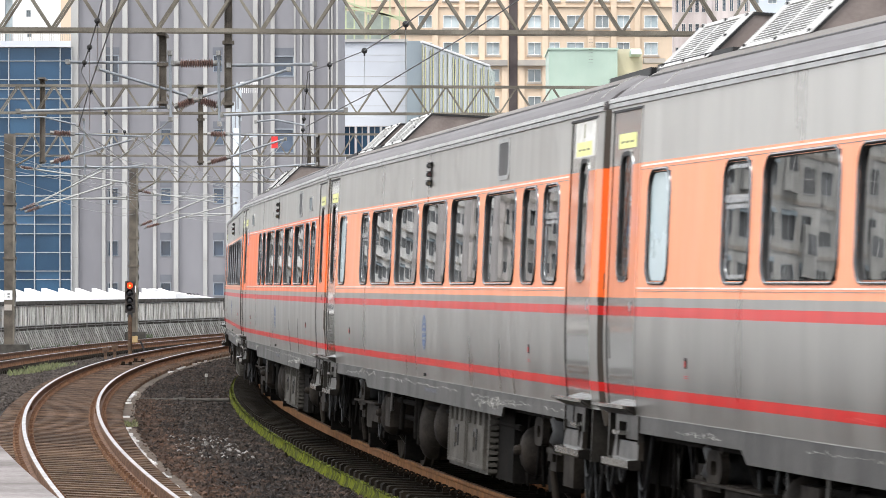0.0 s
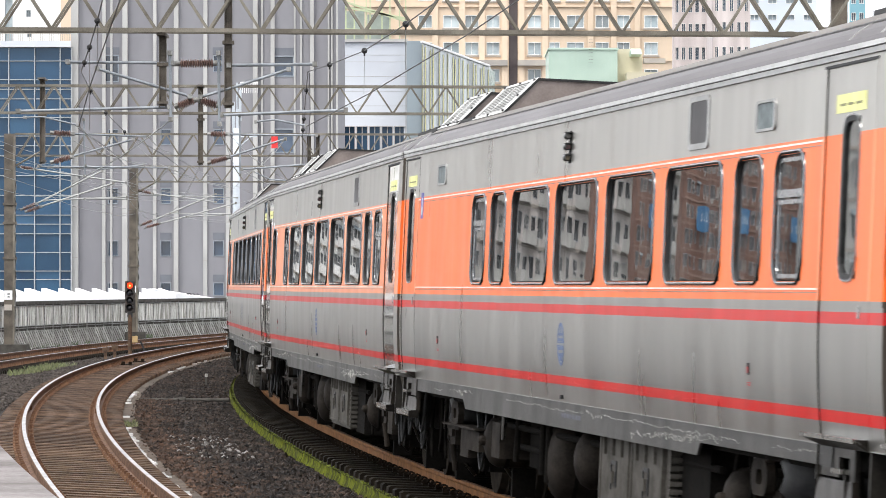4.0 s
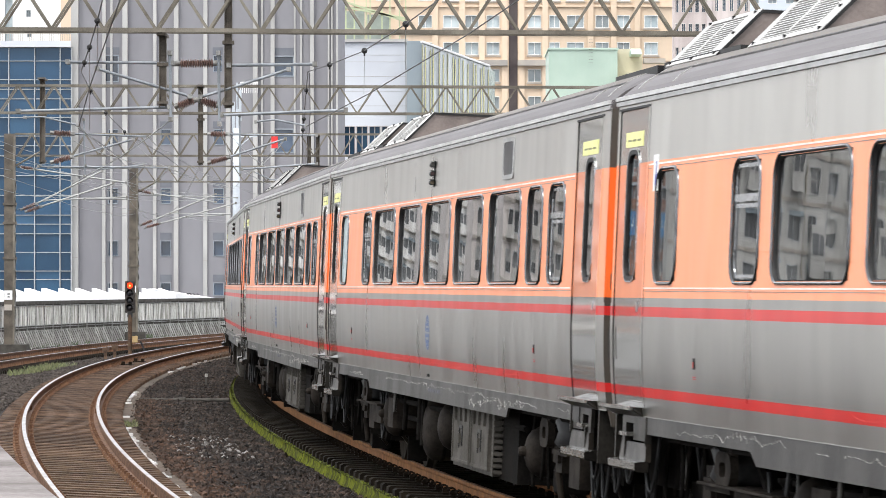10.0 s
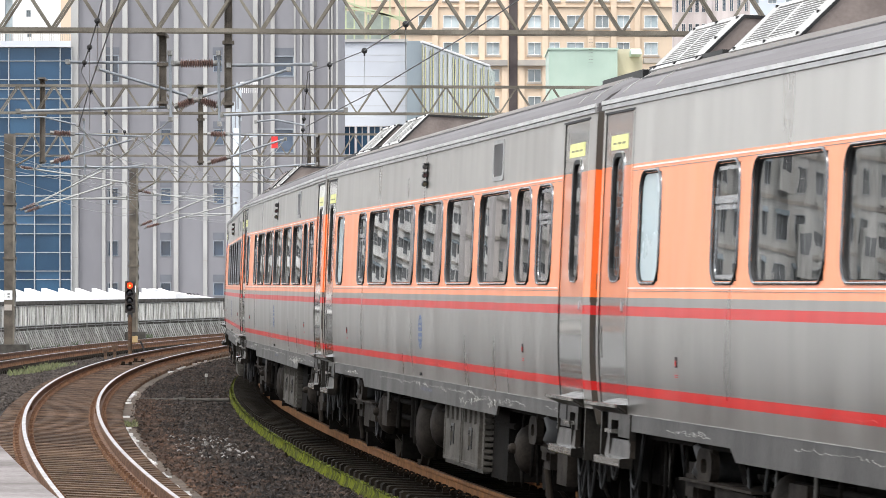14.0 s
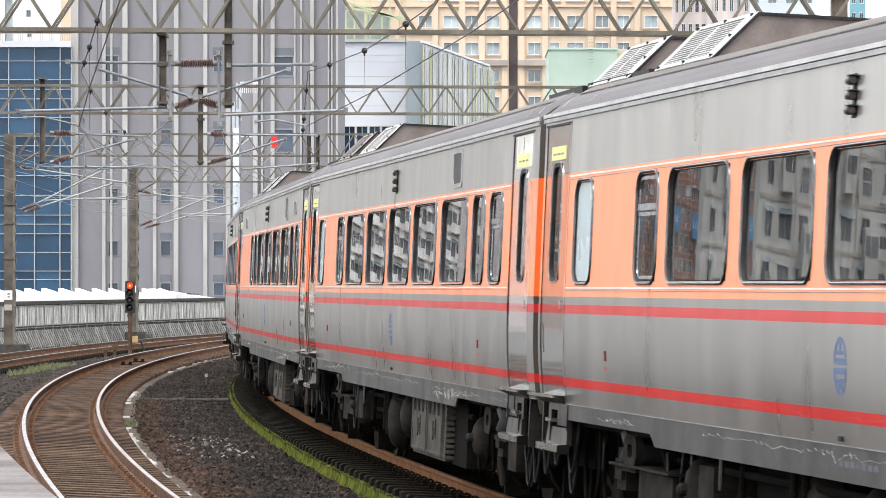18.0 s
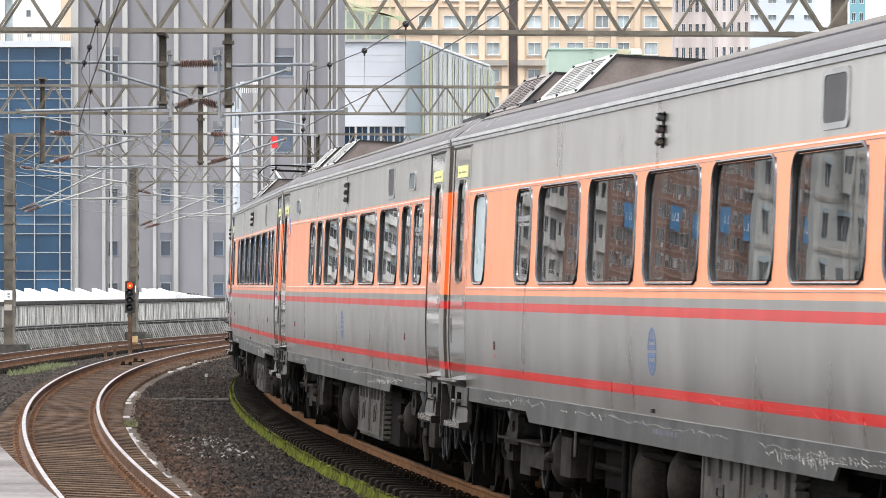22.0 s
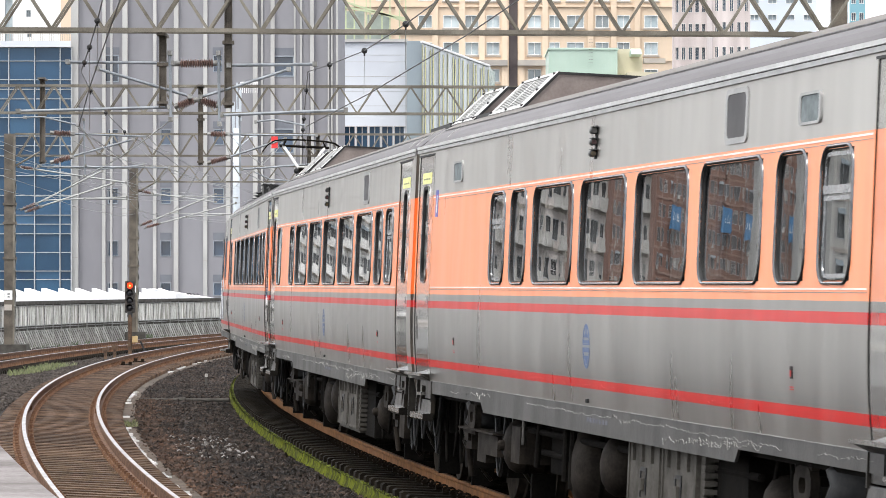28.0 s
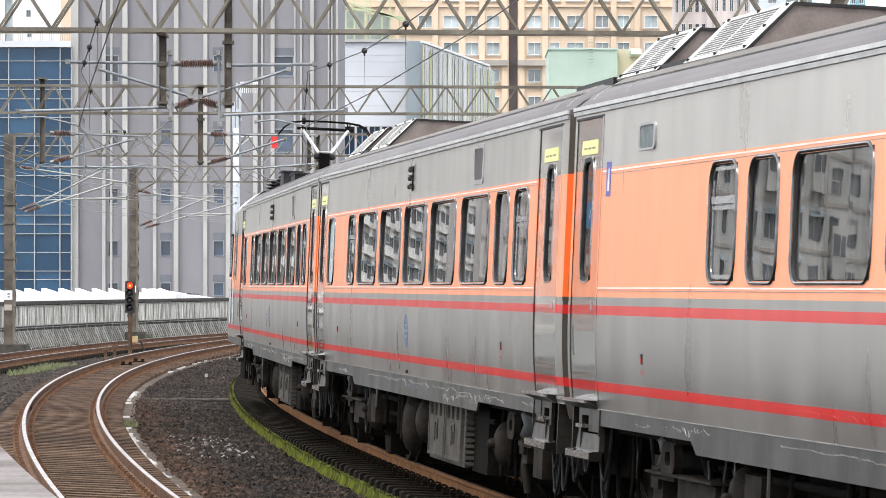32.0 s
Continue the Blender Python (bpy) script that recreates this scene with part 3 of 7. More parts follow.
# parapet wall behind the tracks: sill, stained panels, railing, leaning louvres
wall = tagged(new("wall_parapet"), "stained white parapet wall with railing and leaning slats", "parapet wall", kind="structure")
WL = 14.35
bm = bmesh.new()
swept(bm, [(WL + 0.05, -0.45), (WL + 0.05, 1.38), (WL + 0.25, 1.38), (WL + 0.25, -0.45)], 96, 250, 3)
part("backing_wall", bm, DARKCON, wall)
bm = bmesh.new()
swept(bm, [(WL - 0.08, 1.34), (WL - 0.08, 1.47), (WL + 0.32, 1.47), (WL + 0.32, 1.34)], 96, 250, 3)
part("coping", bm, DARKCON, wall, "dark weathered coping")
for z in (0.50, 0.42, 0.30, 1.27):
    bm = bmesh.new()
    swept(bm, [(WL - 0.045, z), (WL - 0.045, z + 0.03), (WL - 0.022, z + 0.03), (WL - 0.022, z)], 96, 250, 3)
    part("rail_pipe", bm, PIPE, wall, "pale railing pipe")

# white saw-tooth roof behind the wall
saw = tagged(new("sawtooth_canopy"), "white sheet canopy roof with a saw-tooth edge behind the wall", "canopy")
for k in range(-2, 9):
    sawm = bmesh.new()
    x0 = -23.03 + k * 0.885
    y0 = 226 + k * 0.5
    vs = [(x0, y0, 0.9), (x0 + 0.96, y0 + 0.5, 0.9), (x0 + 0.96, y0 + 0.5, 1.58), (x0, y0, 1.92)]
    f0 = [sawm.verts.new(v) for v in vs]
    f1 = [sawm.verts.new((v[0] - 0.2, v[1] + 5, v[2] + 0.0)) for v in vs]
    sawm.faces.new(f0)
    sawm.faces.new(f1[::-1])
    for i in range(4):
        sawm.faces.new((f0[i], f0[(i + 1) % 4], f1[(i + 1) % 4], f1[i]))
    part("roof_bay", sawm, ROOFWHITE, saw)
bm = bmesh.new()
x0, x1 = -16.940, -13.152
vs = [(x0, 236, 0.9), (x1, 244, 0.9), (x1, 244, 1.217), (x0, 236, 1.895)]
f0, f1 = [bm.verts.new(v) for v in vs], [bm.verts.new((v[0], v[1] + 5, v[2])) for v in vs]
bm.faces.new(f0), bm.faces.new(f1[::-1])
for i in range(4):
    bm.faces.new((f0[i], f0[(i + 1) % 4], f1[(i + 1) % 4], f1[i]))
part("end_slope", bm, ROOFWHITE, saw)
for k in range(4):
    cp = thing("canopy_post", "white steel post carrying the canopy roof", "post", "canopy posts", at=pose(-22 + k * 5.0, 229 + k * 2.4, -0.9))
    part("shaft", boxes((-0.1, 0.1, -0.1, 0.1, 0, 1.9)), WHITE, cp)


# ---- the train ----
W, ZB, ZW0, ZW1, ZG = 1.43, 1.11, 2.05, 2.885, 3.40
U0, U1 = -9.72, 10.30
NEAR_DOOR, FAR_DOOR = (-9.36, -8.18), (9.23, 10.21)
BOW = 88.0
WIDE, NARROW, SPLIT = 1.88, 0.81, 0.80
END_WINDOWS = [(-6.17, NARROW, "plain"), (-7.32, SPLIT, "split")]
CUTS = (1.17, 1.27, 1.36, 1.46, 1.58, 1.72, 1.90, 3.34)
SEATS_N = [(8.53, 0.72, "frosted"), (6.19, 0.76, "split")] + [(c, WIDE, "plain") for c in (4.54, 2.29, 0.08, -2.14, -4.43)] + END_WINDOWS
SEATS_D = [(8.53, 0.72, "plain")] + SEATS_N[1:]
SEATS_H = [(5.13, SPLIT, "split"), (4.01, NARROW, "plain")] + [(c, WIDE, "plain") for c in (2.32, 0.11, -2.14, -4.43)] + END_WINDOWS
PANES = {}


def shared(key, build):
    if key not in PANES:
        PANES[key] = build()
    return PANES[key]


def lean(z):
    """How far the lower car side curves inwards at a height."""
    return float(np.interp(z, [1.0, 1.11, 1.25, 1.36, 1.5, 1.7, 1.9, 2.0], [0.085, 0.056, 0.038, 0.025, 0.013, 0.004, 0.001, 0.0]))


def hug(bm):
    """Lays a part against the curve of the lower car side."""
    for v in bm.verts:
        v.co.y -= lean(v.co.z)
    return bm


def moulded(bm, w, h, r, profile):
    """A rounded-rectangle frame of a given cross-section: steps of (inwards, outwards from the wall)."""
    rings = [[bm.verts.new((x, W + y, z)) for x, z in rounded(0, 0, w - 2 * d, h - 2 * d, r - d, 6)] for d, y in profile]
    for ra, rb in zip(rings, rings[1:]):
        for k in range(len(ra)):
            bm.faces.new((ra[k], ra[(k + 1) % len(ra)], rb[(k + 1) % len(ra)], rb[k]))


def car_window(car, c, w, sort):
    """One window: rubber frame with a metal lip, glass, and what hangs behind it."""
    h, cz, r = ZW1 - ZW0, (ZW1 + ZW0) / 2, 0.165
    tag = ("w", round(w, 2))

    def frame_mesh():
        bm = bmesh.new()
        moulded(bm, w, h, r, ((0.0, -0.02), (0.0, 0.004), (0.004, 0.011), (0.010, 0.015), (0.017, 0.013), (0.022, 0.004)))
        return finish(bm, "window_frame", RIM, True)

    def reveal_mesh():
        bm = bmesh.new()
        moulded(bm, w, h, r, ((0.022, 0.004), (0.026, -0.004), (0.030, -0.024), (0.040, -0.024)))
        return finish(bm, "reveal", RUBBER, True)

    def pane_mesh():
        bm = bmesh.new()
        n, hw, hh, cr = 16, w / 2 - 0.034, h / 2 - 0.034, r - 0.034
        cols = []
        for i in range(n + 1):  # slightly bowed outwards along the car, as toughened panes are
            x = -hw * math.cos(math.pi * i / n)
            cut = cr - math.sqrt(max(0.0, cr ** 2 - max(0.0, abs(x) - hw + cr) ** 2))
            y = W - 0.012 - x * x / (2 * BOW)
            cols.append([(x, y + d, z) for d in (-0.006, 0.0) for z in (-hh + cut, hh - cut)])
        for lo, hi in ((0, 1), (2, 3), (0, 2), (1, 3)):  # back, front and the two edges, each with its own corners
            strip = [(bm.verts.new(p[lo]), bm.verts.new(p[hi])) for p in cols]
            for a, b in zip(strip, strip[1:]):
                bm.faces.new((a[0], b[0], b[1], a[1]) if (lo, hi) in ((2, 3), (0, 2)) else (b[0], a[0], a[1], b[1]))
        for p, k in ((cols[0], (0, 2, 3, 1)), (cols[-1], (0, 1, 3, 2))):
            bm.faces.new([bm.verts.new(p[e]) for e in k])
        return finish(bm, "pane", FROST if sort == "frosted" else GLASS, True)

    fr = part("window", shared(("f",) + tag, frame_mesh), None, car, {"frosted": "frosted pale lavatory window in black rubber", "split": "narrow window with a metal crossbar"}.get(sort, ""))
    fr.location = (c, 0, cz)
    part("reveal", shared(("r",) + tag, reveal_mesh), None, fr, "black rubber window reveal")
    pn = part("pane", shared(("p", sort == "frosted") + tag, pane_mesh), None, fr, "frosted glass" if sort == "frosted" else "dark tinted glass")
    pn.visible_shadow = sort == "frosted"
    if sort == "split":
        def bar_mesh():
            bm = boxes((-w / 2 + 0.045, w / 2 - 0.045, W - 0.020, W - 0.001, 0.125, 0.175), (-w / 2 + 0.045, w / 2 - 0.045, W - 0.020, W - 0.005, 0.085, 0.112))
            ring(bm, rounded(0, 0, w - 0.09, h - 0.09, 0.08), rounded(0, 0, w - 0.13, h - 0.14, 0.06), W - 0.020, W - 0.007)
            return finish(bm, "crossbar", CHROME)
        part("crossbar", shared(("b",) + tag, bar_mesh), None, fr, "silver window crossbar")
    if sort != "frosted":
        def curtain_mesh():
            bm = bmesh.new()
            for s0, s1 in ((-w / 2, -w / 2 + w * 0.34), (w / 2 - w * 0.34, w / 2)):
                n = 14
                rows = [[bm.verts.new((s0 + (s1 - s0) * i / n, W - 0.19 + 0.02 * math.sin(i * 1.9), z)) for z in (-h / 2, h / 2)] for i in range(n + 1)]
                for i in range(n):
                    bm.faces.new((rows[i][0], rows[i + 1][0], rows[i + 1][1], rows[i][1]))
            return finish(bm, "curtain", CURTAIN, True)
        part("curtain", shared(("c",) + tag, curtain_mesh), None, fr, "drawn pale grey curtain")


def door_parts(car, a, b, near, paint=DOOR_PAINT, sheet=False):
    """A folding door: banded panel with a slim window, label, handle, jambs, and the steps below it."""
    c, w = (a + b) / 2, b - a
    wc, ww, wz0, wz1 = c - (0.05 if near else 0.0), 0.39, 2.09, 3.03
    bm = bmesh.new()
    holed(bm, a, b, 1.17, 3.34, [(wc - ww / 2, wc + ww / 2, wz0, wz1)], W - 0.008, CUTS)
    hug(bm)
    door = part("door", bm, paint, car, "closed folding door, polished, with a slim window", smooth=True)
    bm = bmesh.new()
    ring(bm, rounded(wc, (wz0 + wz1) / 2, ww + 0.02, wz1 - wz0 + 0.02, 0.13), rounded(wc, (wz0 + wz1) / 2, ww - 0.05, wz1 - wz0 - 0.05, 0.10), W - 0.05, W - 0.002)
    part("window_seal", bm, RUBBER, door)
    bm = bmesh.new()
    plate(bm, rounded(wc, (wz0 + wz1) / 2, ww - 0.04, wz1 - wz0 - 0.04, 0.10), W - 0.026, W - 0.018)
    part("pane", bm, GLASS, door, "dark tinted glass").visible_shadow = False
    bm = bmesh.new()
    ring(bm, rounded(wc, (wz0 + wz1) / 2, ww + 0.035, wz1 - wz0 + 0.035, 0.14), rounded(wc, (wz0 + wz1) / 2, ww + 0.012, wz1 - wz0 + 0.012, 0.125), W - 0.007, W + 0.001)
    part("window_rim", bm, CHROME, door, "bright metal rim")
    for x0, x1 in ((a - 0.045, a - 0.009), (b + 0.009, b + 0.045)):
        bm = bmesh.new()
        for z0, z1 in zip(CUTS, CUTS[1:]):
            box(bm, x0, x1, W - 0.03, W + 0.003, z0, z1)
        part("jamb", hug(bm), PAINT, door)
    for x0 in (a - 0.009, b, b + 0.045 if near else a - 0.051):
        bm = bmesh.new()
        for z0, z1 in zip(CUTS, CUTS[1:]):
            box(bm, x0, x0 + (0.009 if x0 in (a - 0.009, b) else 0.006), W - 0.04, W - 0.002 if x0 in (a - 0.009, b) else W + 0.0015, z0, z1)
        part("door_gap", hug(bm), RUBBER, door, "dark rubber door edge")
    part("door_header", boxes((a - 0.05, b + 0.05, W - 0.03, W + 0.004, 3.335, 3.352)), RUBBER, door, "dark gap over the door")
    part("label_plate", boxes((c - 0.30 * w, c + 0.30 * w, W - 0.008, W - 0.004, 3.06, 3.170)), YELLOW, door, "yellow door notice")
    for k in range(3):
        part("print_bar", boxes((c - 0.22 * w + k * 0.16 * w, c - 0.10 * w + k * 0.16 * w, W - 0.004, W - 0.003, 3.10, 3.115)), INKGREY, door)
    if sheet:
        ob = part("paper_sheet", boxes((c - 0.42 * w, c + 0.36 * w, W - 0.008, W - 0.005, 3.05, 3.325)), SHEET, door, "torn white paper sheet over the door")
        part("print_bar", boxes((c - 0.02, c + 0.03, W - 0.005, W - 0.004, 3.20, 3.31)), INKGREY, ob)
    part("lock_plate", boxes((c - 0.34 * w, c - 0.30 * w, W - 0.008, W - 0.001, 1.86, 1.93)), CHROME, door, "small metal lock plate")
    # steps, laid out from the end of the car inwards
    def across(x0, x1, *rest):
        lo, hi = (a + b - x1, a + b - x0) if near else (x0, x1)
        return (lo, hi, *rest)

    bm = bmesh.new()
    prism(bm, [(W - 0.12, 1.105), (W - 0.05, 1.105), (W + 0.055, 1.154), (W + 0.055, 1.174), (W - 0.12, 1.172)], a - 0.06, b + 0.06)
    for v in bm.verts:  # the ledge narrows towards the car
        if v.co.y < W + 0.02:
            v.co.x += (0.17 if v.co.x < c else -0.10) * (0.5 if v.co.y > W - 0.09 else 1)
    steps = part("door_steps", bm, STEEL, car, "bare metal door step ledge")
    part("step_nosing", boxes((a - 0.062, b + 0.062, W + 0.048, W + 0.066, 1.153, 1.177)), POLISHED, steps, "bright worn step nosing")
    bm = bmesh.new()
    x0, x1 = across(a - 0.10, b - 0.12)
    prism(bm, [(W - 0.075, 0.715), (W + 0.005, 0.718), (W + 0.017, 0.728), (W + 0.017, 0.778), (W - 0.075, 0.79)], x0, x1)
    tread = part("lower_tread", bm, POLISHED, steps, "polished lower step tread")
    for e in (x0 - 0.006, x1):
        bm = bmesh.new()
        prism(bm, [(W - 0.079, 0.710), (W + 0.005, 0.714), (W + 0.021, 0.726), (W + 0.021, 0.781), (W - 0.079, 0.793)], e, e + 0.006)
        part("end_cap", bm, UNDER, tread, "black end of the tread")
    y0, y1 = W - 0.10, W - 0.07
    bm = boxes(across(a - 0.05, a + 0.40, y0, y1, 0.93, 1.11), across(a + 0.66, a + 0.78, y0, y1, 0.80, 1.11), across(a + 0.40, a + 0.66, y0, y1, 1.05, 1.11))
    part("riser", bm, STEEL, steps, "worn metal riser panel with a foothold")
    bm = bmesh.new()
    x0, x1 = across(a - 0.095, a + 0.78)
    prism(bm, [(W - 0.095, 0.785), (W - 0.053, 0.785), (W - 0.067, 0.915), (W - 0.095, 0.915)], x0, x1)
    part("lower_riser", bm, STEEL, steps, "sloping metal riser panel")
    for e in (x0 - 0.006, x1):
        part("riser_edge", boxes((e, e + 0.006, W - 0.097, W - 0.057, 0.785, 0.918)), TANK, steps, "dark riser edge")
    for d in ((a - 0.09, a - 0.07, W - 0.10, W - 0.05, 0.90, 1.11), (a + 0.60, a + 0.63, W - 0.16, W - 0.05, 0.80, 0.98)):
        part("step_hanger", boxes(across(*d)), STEEL, steps, "upright hanger of the lower step")
    part("foothold", boxes(across(a + 0.40, a + 0.66, W - 0.14, W - 0.02, 0.955, 0.985)), POLISHED, steps, "small polished foothold")
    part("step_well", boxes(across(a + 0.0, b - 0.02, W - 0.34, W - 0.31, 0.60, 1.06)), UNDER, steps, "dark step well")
    part("end_plate", boxes(across(b - 0.02, b + 0.012, W - 0.30, W - 0.061, 0.70, 1.12)), STEEL, steps, "upright metal plate at the car's corner")
    if not near:
        part("grab_rail", rods(0.007, ((b + 0.045, W + 0.010, 1.50), (b + 0.045, W + 0.016, 1.74))), STEEL, door, "slim metal grab rail")


def bogie(car, c):
    """A four-wheel bogie; returns its wheelsets."""
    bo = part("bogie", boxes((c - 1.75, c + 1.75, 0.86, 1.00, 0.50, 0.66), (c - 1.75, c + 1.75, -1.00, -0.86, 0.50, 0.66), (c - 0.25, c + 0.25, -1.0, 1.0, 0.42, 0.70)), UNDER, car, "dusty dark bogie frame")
    sets = []
    for s in (-1.03, 1.03):
        def wheels():
            bm = bmesh.new()
            rod(bm, (0, -0.72, 0), (0, 0.72, 0), 0.075, 10)
            for y in (0.56, -0.56):
                o = 1 if y > 0 else -1
                prof = [(0.0, 0.16), (0.05, 0.30), (0.15, 0.365), (0.2, 0.45), (0.32, 0.455), (0.45, 0.43), (1.0, 0.425)]
                lathe(bm, prof, (0, y - 0.07 * o, 0), (0, y + 0.065 * o, 0), 28)
                lathe(bm, [(0, 0.37), (0.5, 0.33), (1, 0.14)], (0, y + 0.065 * o, 0), (0, y + 0.068 * o, 0), 28)
            return finish(bm, "wheelset", WHEEL)
        ws = part("wheelset", shared("wheelset", wheels), None, car, "worn steel wheels on an axle")
        ws.location = (c + s, 0, 0.43)
        sets.append(ws)
        bm = boxes((c + s - 0.14, c + s + 0.14, 0.83, 1.04, 0.30, 0.55))
        rod(bm, (c + s, 0.80, 0.42), (c + s, 1.09, 0.42), 0.125, 14)
        part("axlebox", bm, UNDER, bo, "axle bearing box")
        for k in (-0.20, 0.20):
            bm = bmesh.new()
            lathe(bm, [(0, 0.09), (0.12, 0.09), (0.13, 0.065), (0.3, 0.07), (0.45, 0.055), (0.6, 0.07), (0.8, 0.055), (0.9, 0.09), (1, 0.09)], (c + s + k, 0.93, 0.50), (c + s + k, 0.93, 0.80), 10)
            part("coil_spring", bm, UNDER, bo)
    bm = bmesh.new()
    lathe(bm, [(0, 0.24), (0.2, 0.30), (0.5, 0.27), (0.8, 0.30), (1, 0.24)], (c, 0.98, 0.70), (c, 0.98, 1.00), 16)
    part("air_spring", bm, RUBBER, bo, "black air spring bellows", smooth=True)
    for k in (-1, 1):
        part("damper", rods(0.035, ((c + k * 0.9, 1.06, 0.62), (c + k * 0.35, 1.06, 0.98))), UNDER, bo)
    for k in range(4):
        bend = [(c + 1.35 + 0.13 * k + 0.10 * math.sin(math.pi * t) * (1 if k % 2 else -1), 1.02 + 0.05 * k, 1.0 - 0.62 * t - 0.06 * (k % 2)) for t in [i / 6 for i in range(7)]]
        part("brake_hose", tube(bmesh.new(), bend, 0.016, 6), UNDER, bo, "hanging black hose", smooth=True)
    bm = boxes((c - 0.95, c - 0.45, 1.05, 1.22, 0.42, 0.72), (c - 0.40, c + 0.35, 1.10, 1.24, 0.66, 0.70))
    part("brake_unit", bm, TANK, bo, "grey brake unit")
    for k, (x, y) in enumerate(((-1.62, 1.08), (1.66, 1.06))):
        s = 1 if x > 0 else -1
        part("sand_pipe", tube(bmesh.new(), [(c + x, y, 0.98), (c + x, y, 0.62), (c + x - s * 0.05, y - 0.10, 0.40), (c + x - s * 0.16, y - 0.30, 0.16)], 0.020, 7), STEEL, bo, "thin grey sanding pipe", smooth=True)
    for k in range(3):
        x = c - 1.45 - 0.16 * k
        sag = [(x + 0.55 * t, 1.10 + 0.04 * k, 0.94 - (0.42 + 0.07 * k) * math.sin(math.pi * t) - 0.10 * t) for t in [i / 8 for i in range(9)]]
        part("air_hose", tube(bmesh.new(), sag, 0.013, 6), RUBBER, bo, "looped black air hose", smooth=True)
    bm = boxes((c + 0.30, c + 0.62, 1.02, 1.16, 0.50, 0.82), (c + 0.34, c + 0.58, 1.16, 1.19, 0.58, 0.74))
    rod(bm, (c + 0.46, 1.16, 0.50), (c + 0.46, 1.12, 0.24), 0.03, 8)
    part("brake_cylinder", bm, TANK, bo, "dusty brake cylinder")
    for x in (c - 1.78, c + 1.70):
        part("guard_iron", boxes((x, x + 0.08, 0.70, 0.92, 0.10, 0.52)), UNDER, bo, "dark guard iron before the wheel")
    return sets


def logo(car, u):
    """A faded blue emblem of plain bars and arcs, and a line of faded print below it."""
    bm = bmesh.new()
    y0, y1 = W + 0.0008, W + 0.0022

    def oval(rx, rz, cz, lo=0, hi=360):
        return [(u + rx * math.cos(radians(g)), cz + rz * math.sin(radians(g))) for g in range(lo, hi, 15)]
    ring(bm, oval(0.15, 0.165, 1.585, 0, 181), oval(0.115, 0.13, 1.595, 0, 181), y0, y1)
    ring(bm, oval(0.15, 0.165, 1.565, 180, 361), oval(0.115, 0.13, 1.555, 180, 361), y0, y1)
    box(bm, u - 0.14, u + 0.14, y0, y1, 1.597, 1.622)
    box(bm, u - 0.14, u + 0.14, y0, y1, 1.528, 1.553)
    for z in (1.655, 1.49):
        box(bm, u - 0.075, u + 0.075, y0, y1, z - 0.012, z + 0.012)
    box(bm, u - 0.02, u + 0.02, y0, y1, 1.667, 1.72)
    box(bm, u - 0.04, u + 0.04, y0, y1, 1.44, 1.478)
    part("emblem", hug(bm), BLUEPAINT, car, "faded blue emblem")
    for k in range(7):
        part("print_bar", boxes((u - 0.75 + 0.13 * k, u - 0.66 + 0.13 * k, W - 0.061, W - 0.0595, 0.985, 1.020)), FADEDBLUE, car, "faded blue print")


def scrapes(car, seed):
    """Chalky wavering scrapes: a long one along the skirt that breaks up into thick scribbles, a faint one over the lower red line."""
    rnd = random.Random(seed)
    bm, faint = bmesh.new(), bmesh.new()

    def run(mesh, u, end, base, swing, low, high, thick, step, depth):
        last = None
        while u < end:
            lively = swing * (0.35 + 1.3 * abs(noise.noise(Vector((u * 0.55, seed, base)))))
            z = base + lively * (1.6 * noise.noise(Vector((u * 5.0, base * 9, seed))) + 1.1 * noise.noise(Vector((u * 19.0, base * 5, seed))) + rnd.uniform(-0.35, 0.35))
            z = min(high, max(z, low if -4.6 < u < 5.8 else max(low, 1.0)))
            here = (u, W - depth - (lean(z) if mesh is faint else 0), z)
            if last and noise.noise(Vector((u * 0.9, base * 30, seed + 4))) > -0.28:
                beam(mesh, last, here, thick * rnd.uniform(0.6, 1.3), 0.0015)
            last = here
            u += step * rnd.uniform(0.5, 1.4)

    run(bm, -8.2, 4.5 + rnd.uniform(-2, 2), 1.045, 0.030, 0.925, 1.095, 0.0042, 0.030, 0.0605)
    for k in range(3):
        a = -5.6 + 0.7 * k + rnd.uniform(-0.3, 0.3)
        run(bm, a, a + rnd.uniform(1.2, 2.6), 1.02 - 0.022 * k, 0.055, 0.915, 1.095, 0.0048, 0.022, 0.0605)
    for k in range(3):
        a = 5.4 + 0.7 * k + rnd.uniform(-0.3, 0.3)
        run(bm, a, min(8.9, a + rnd.uniform(0.8, 1.8)), 1.055 - 0.012 * k, 0.035, 0.93, 1.095, 0.0040, 0.025, 0.0605)
    run(faint, -5.5, 3.5, 1.275, 0.022, 1.245, 1.315, 0.0026, 0.035, 0.0)
    part("scuffing", bm, SCRAPE, car, "pale chalky scrapes along the skirt", kind="stuff")
    part("faint_scrape", faint, PINSCRAPE, car, "faint wavering scrape over the red line", kind="stuff")


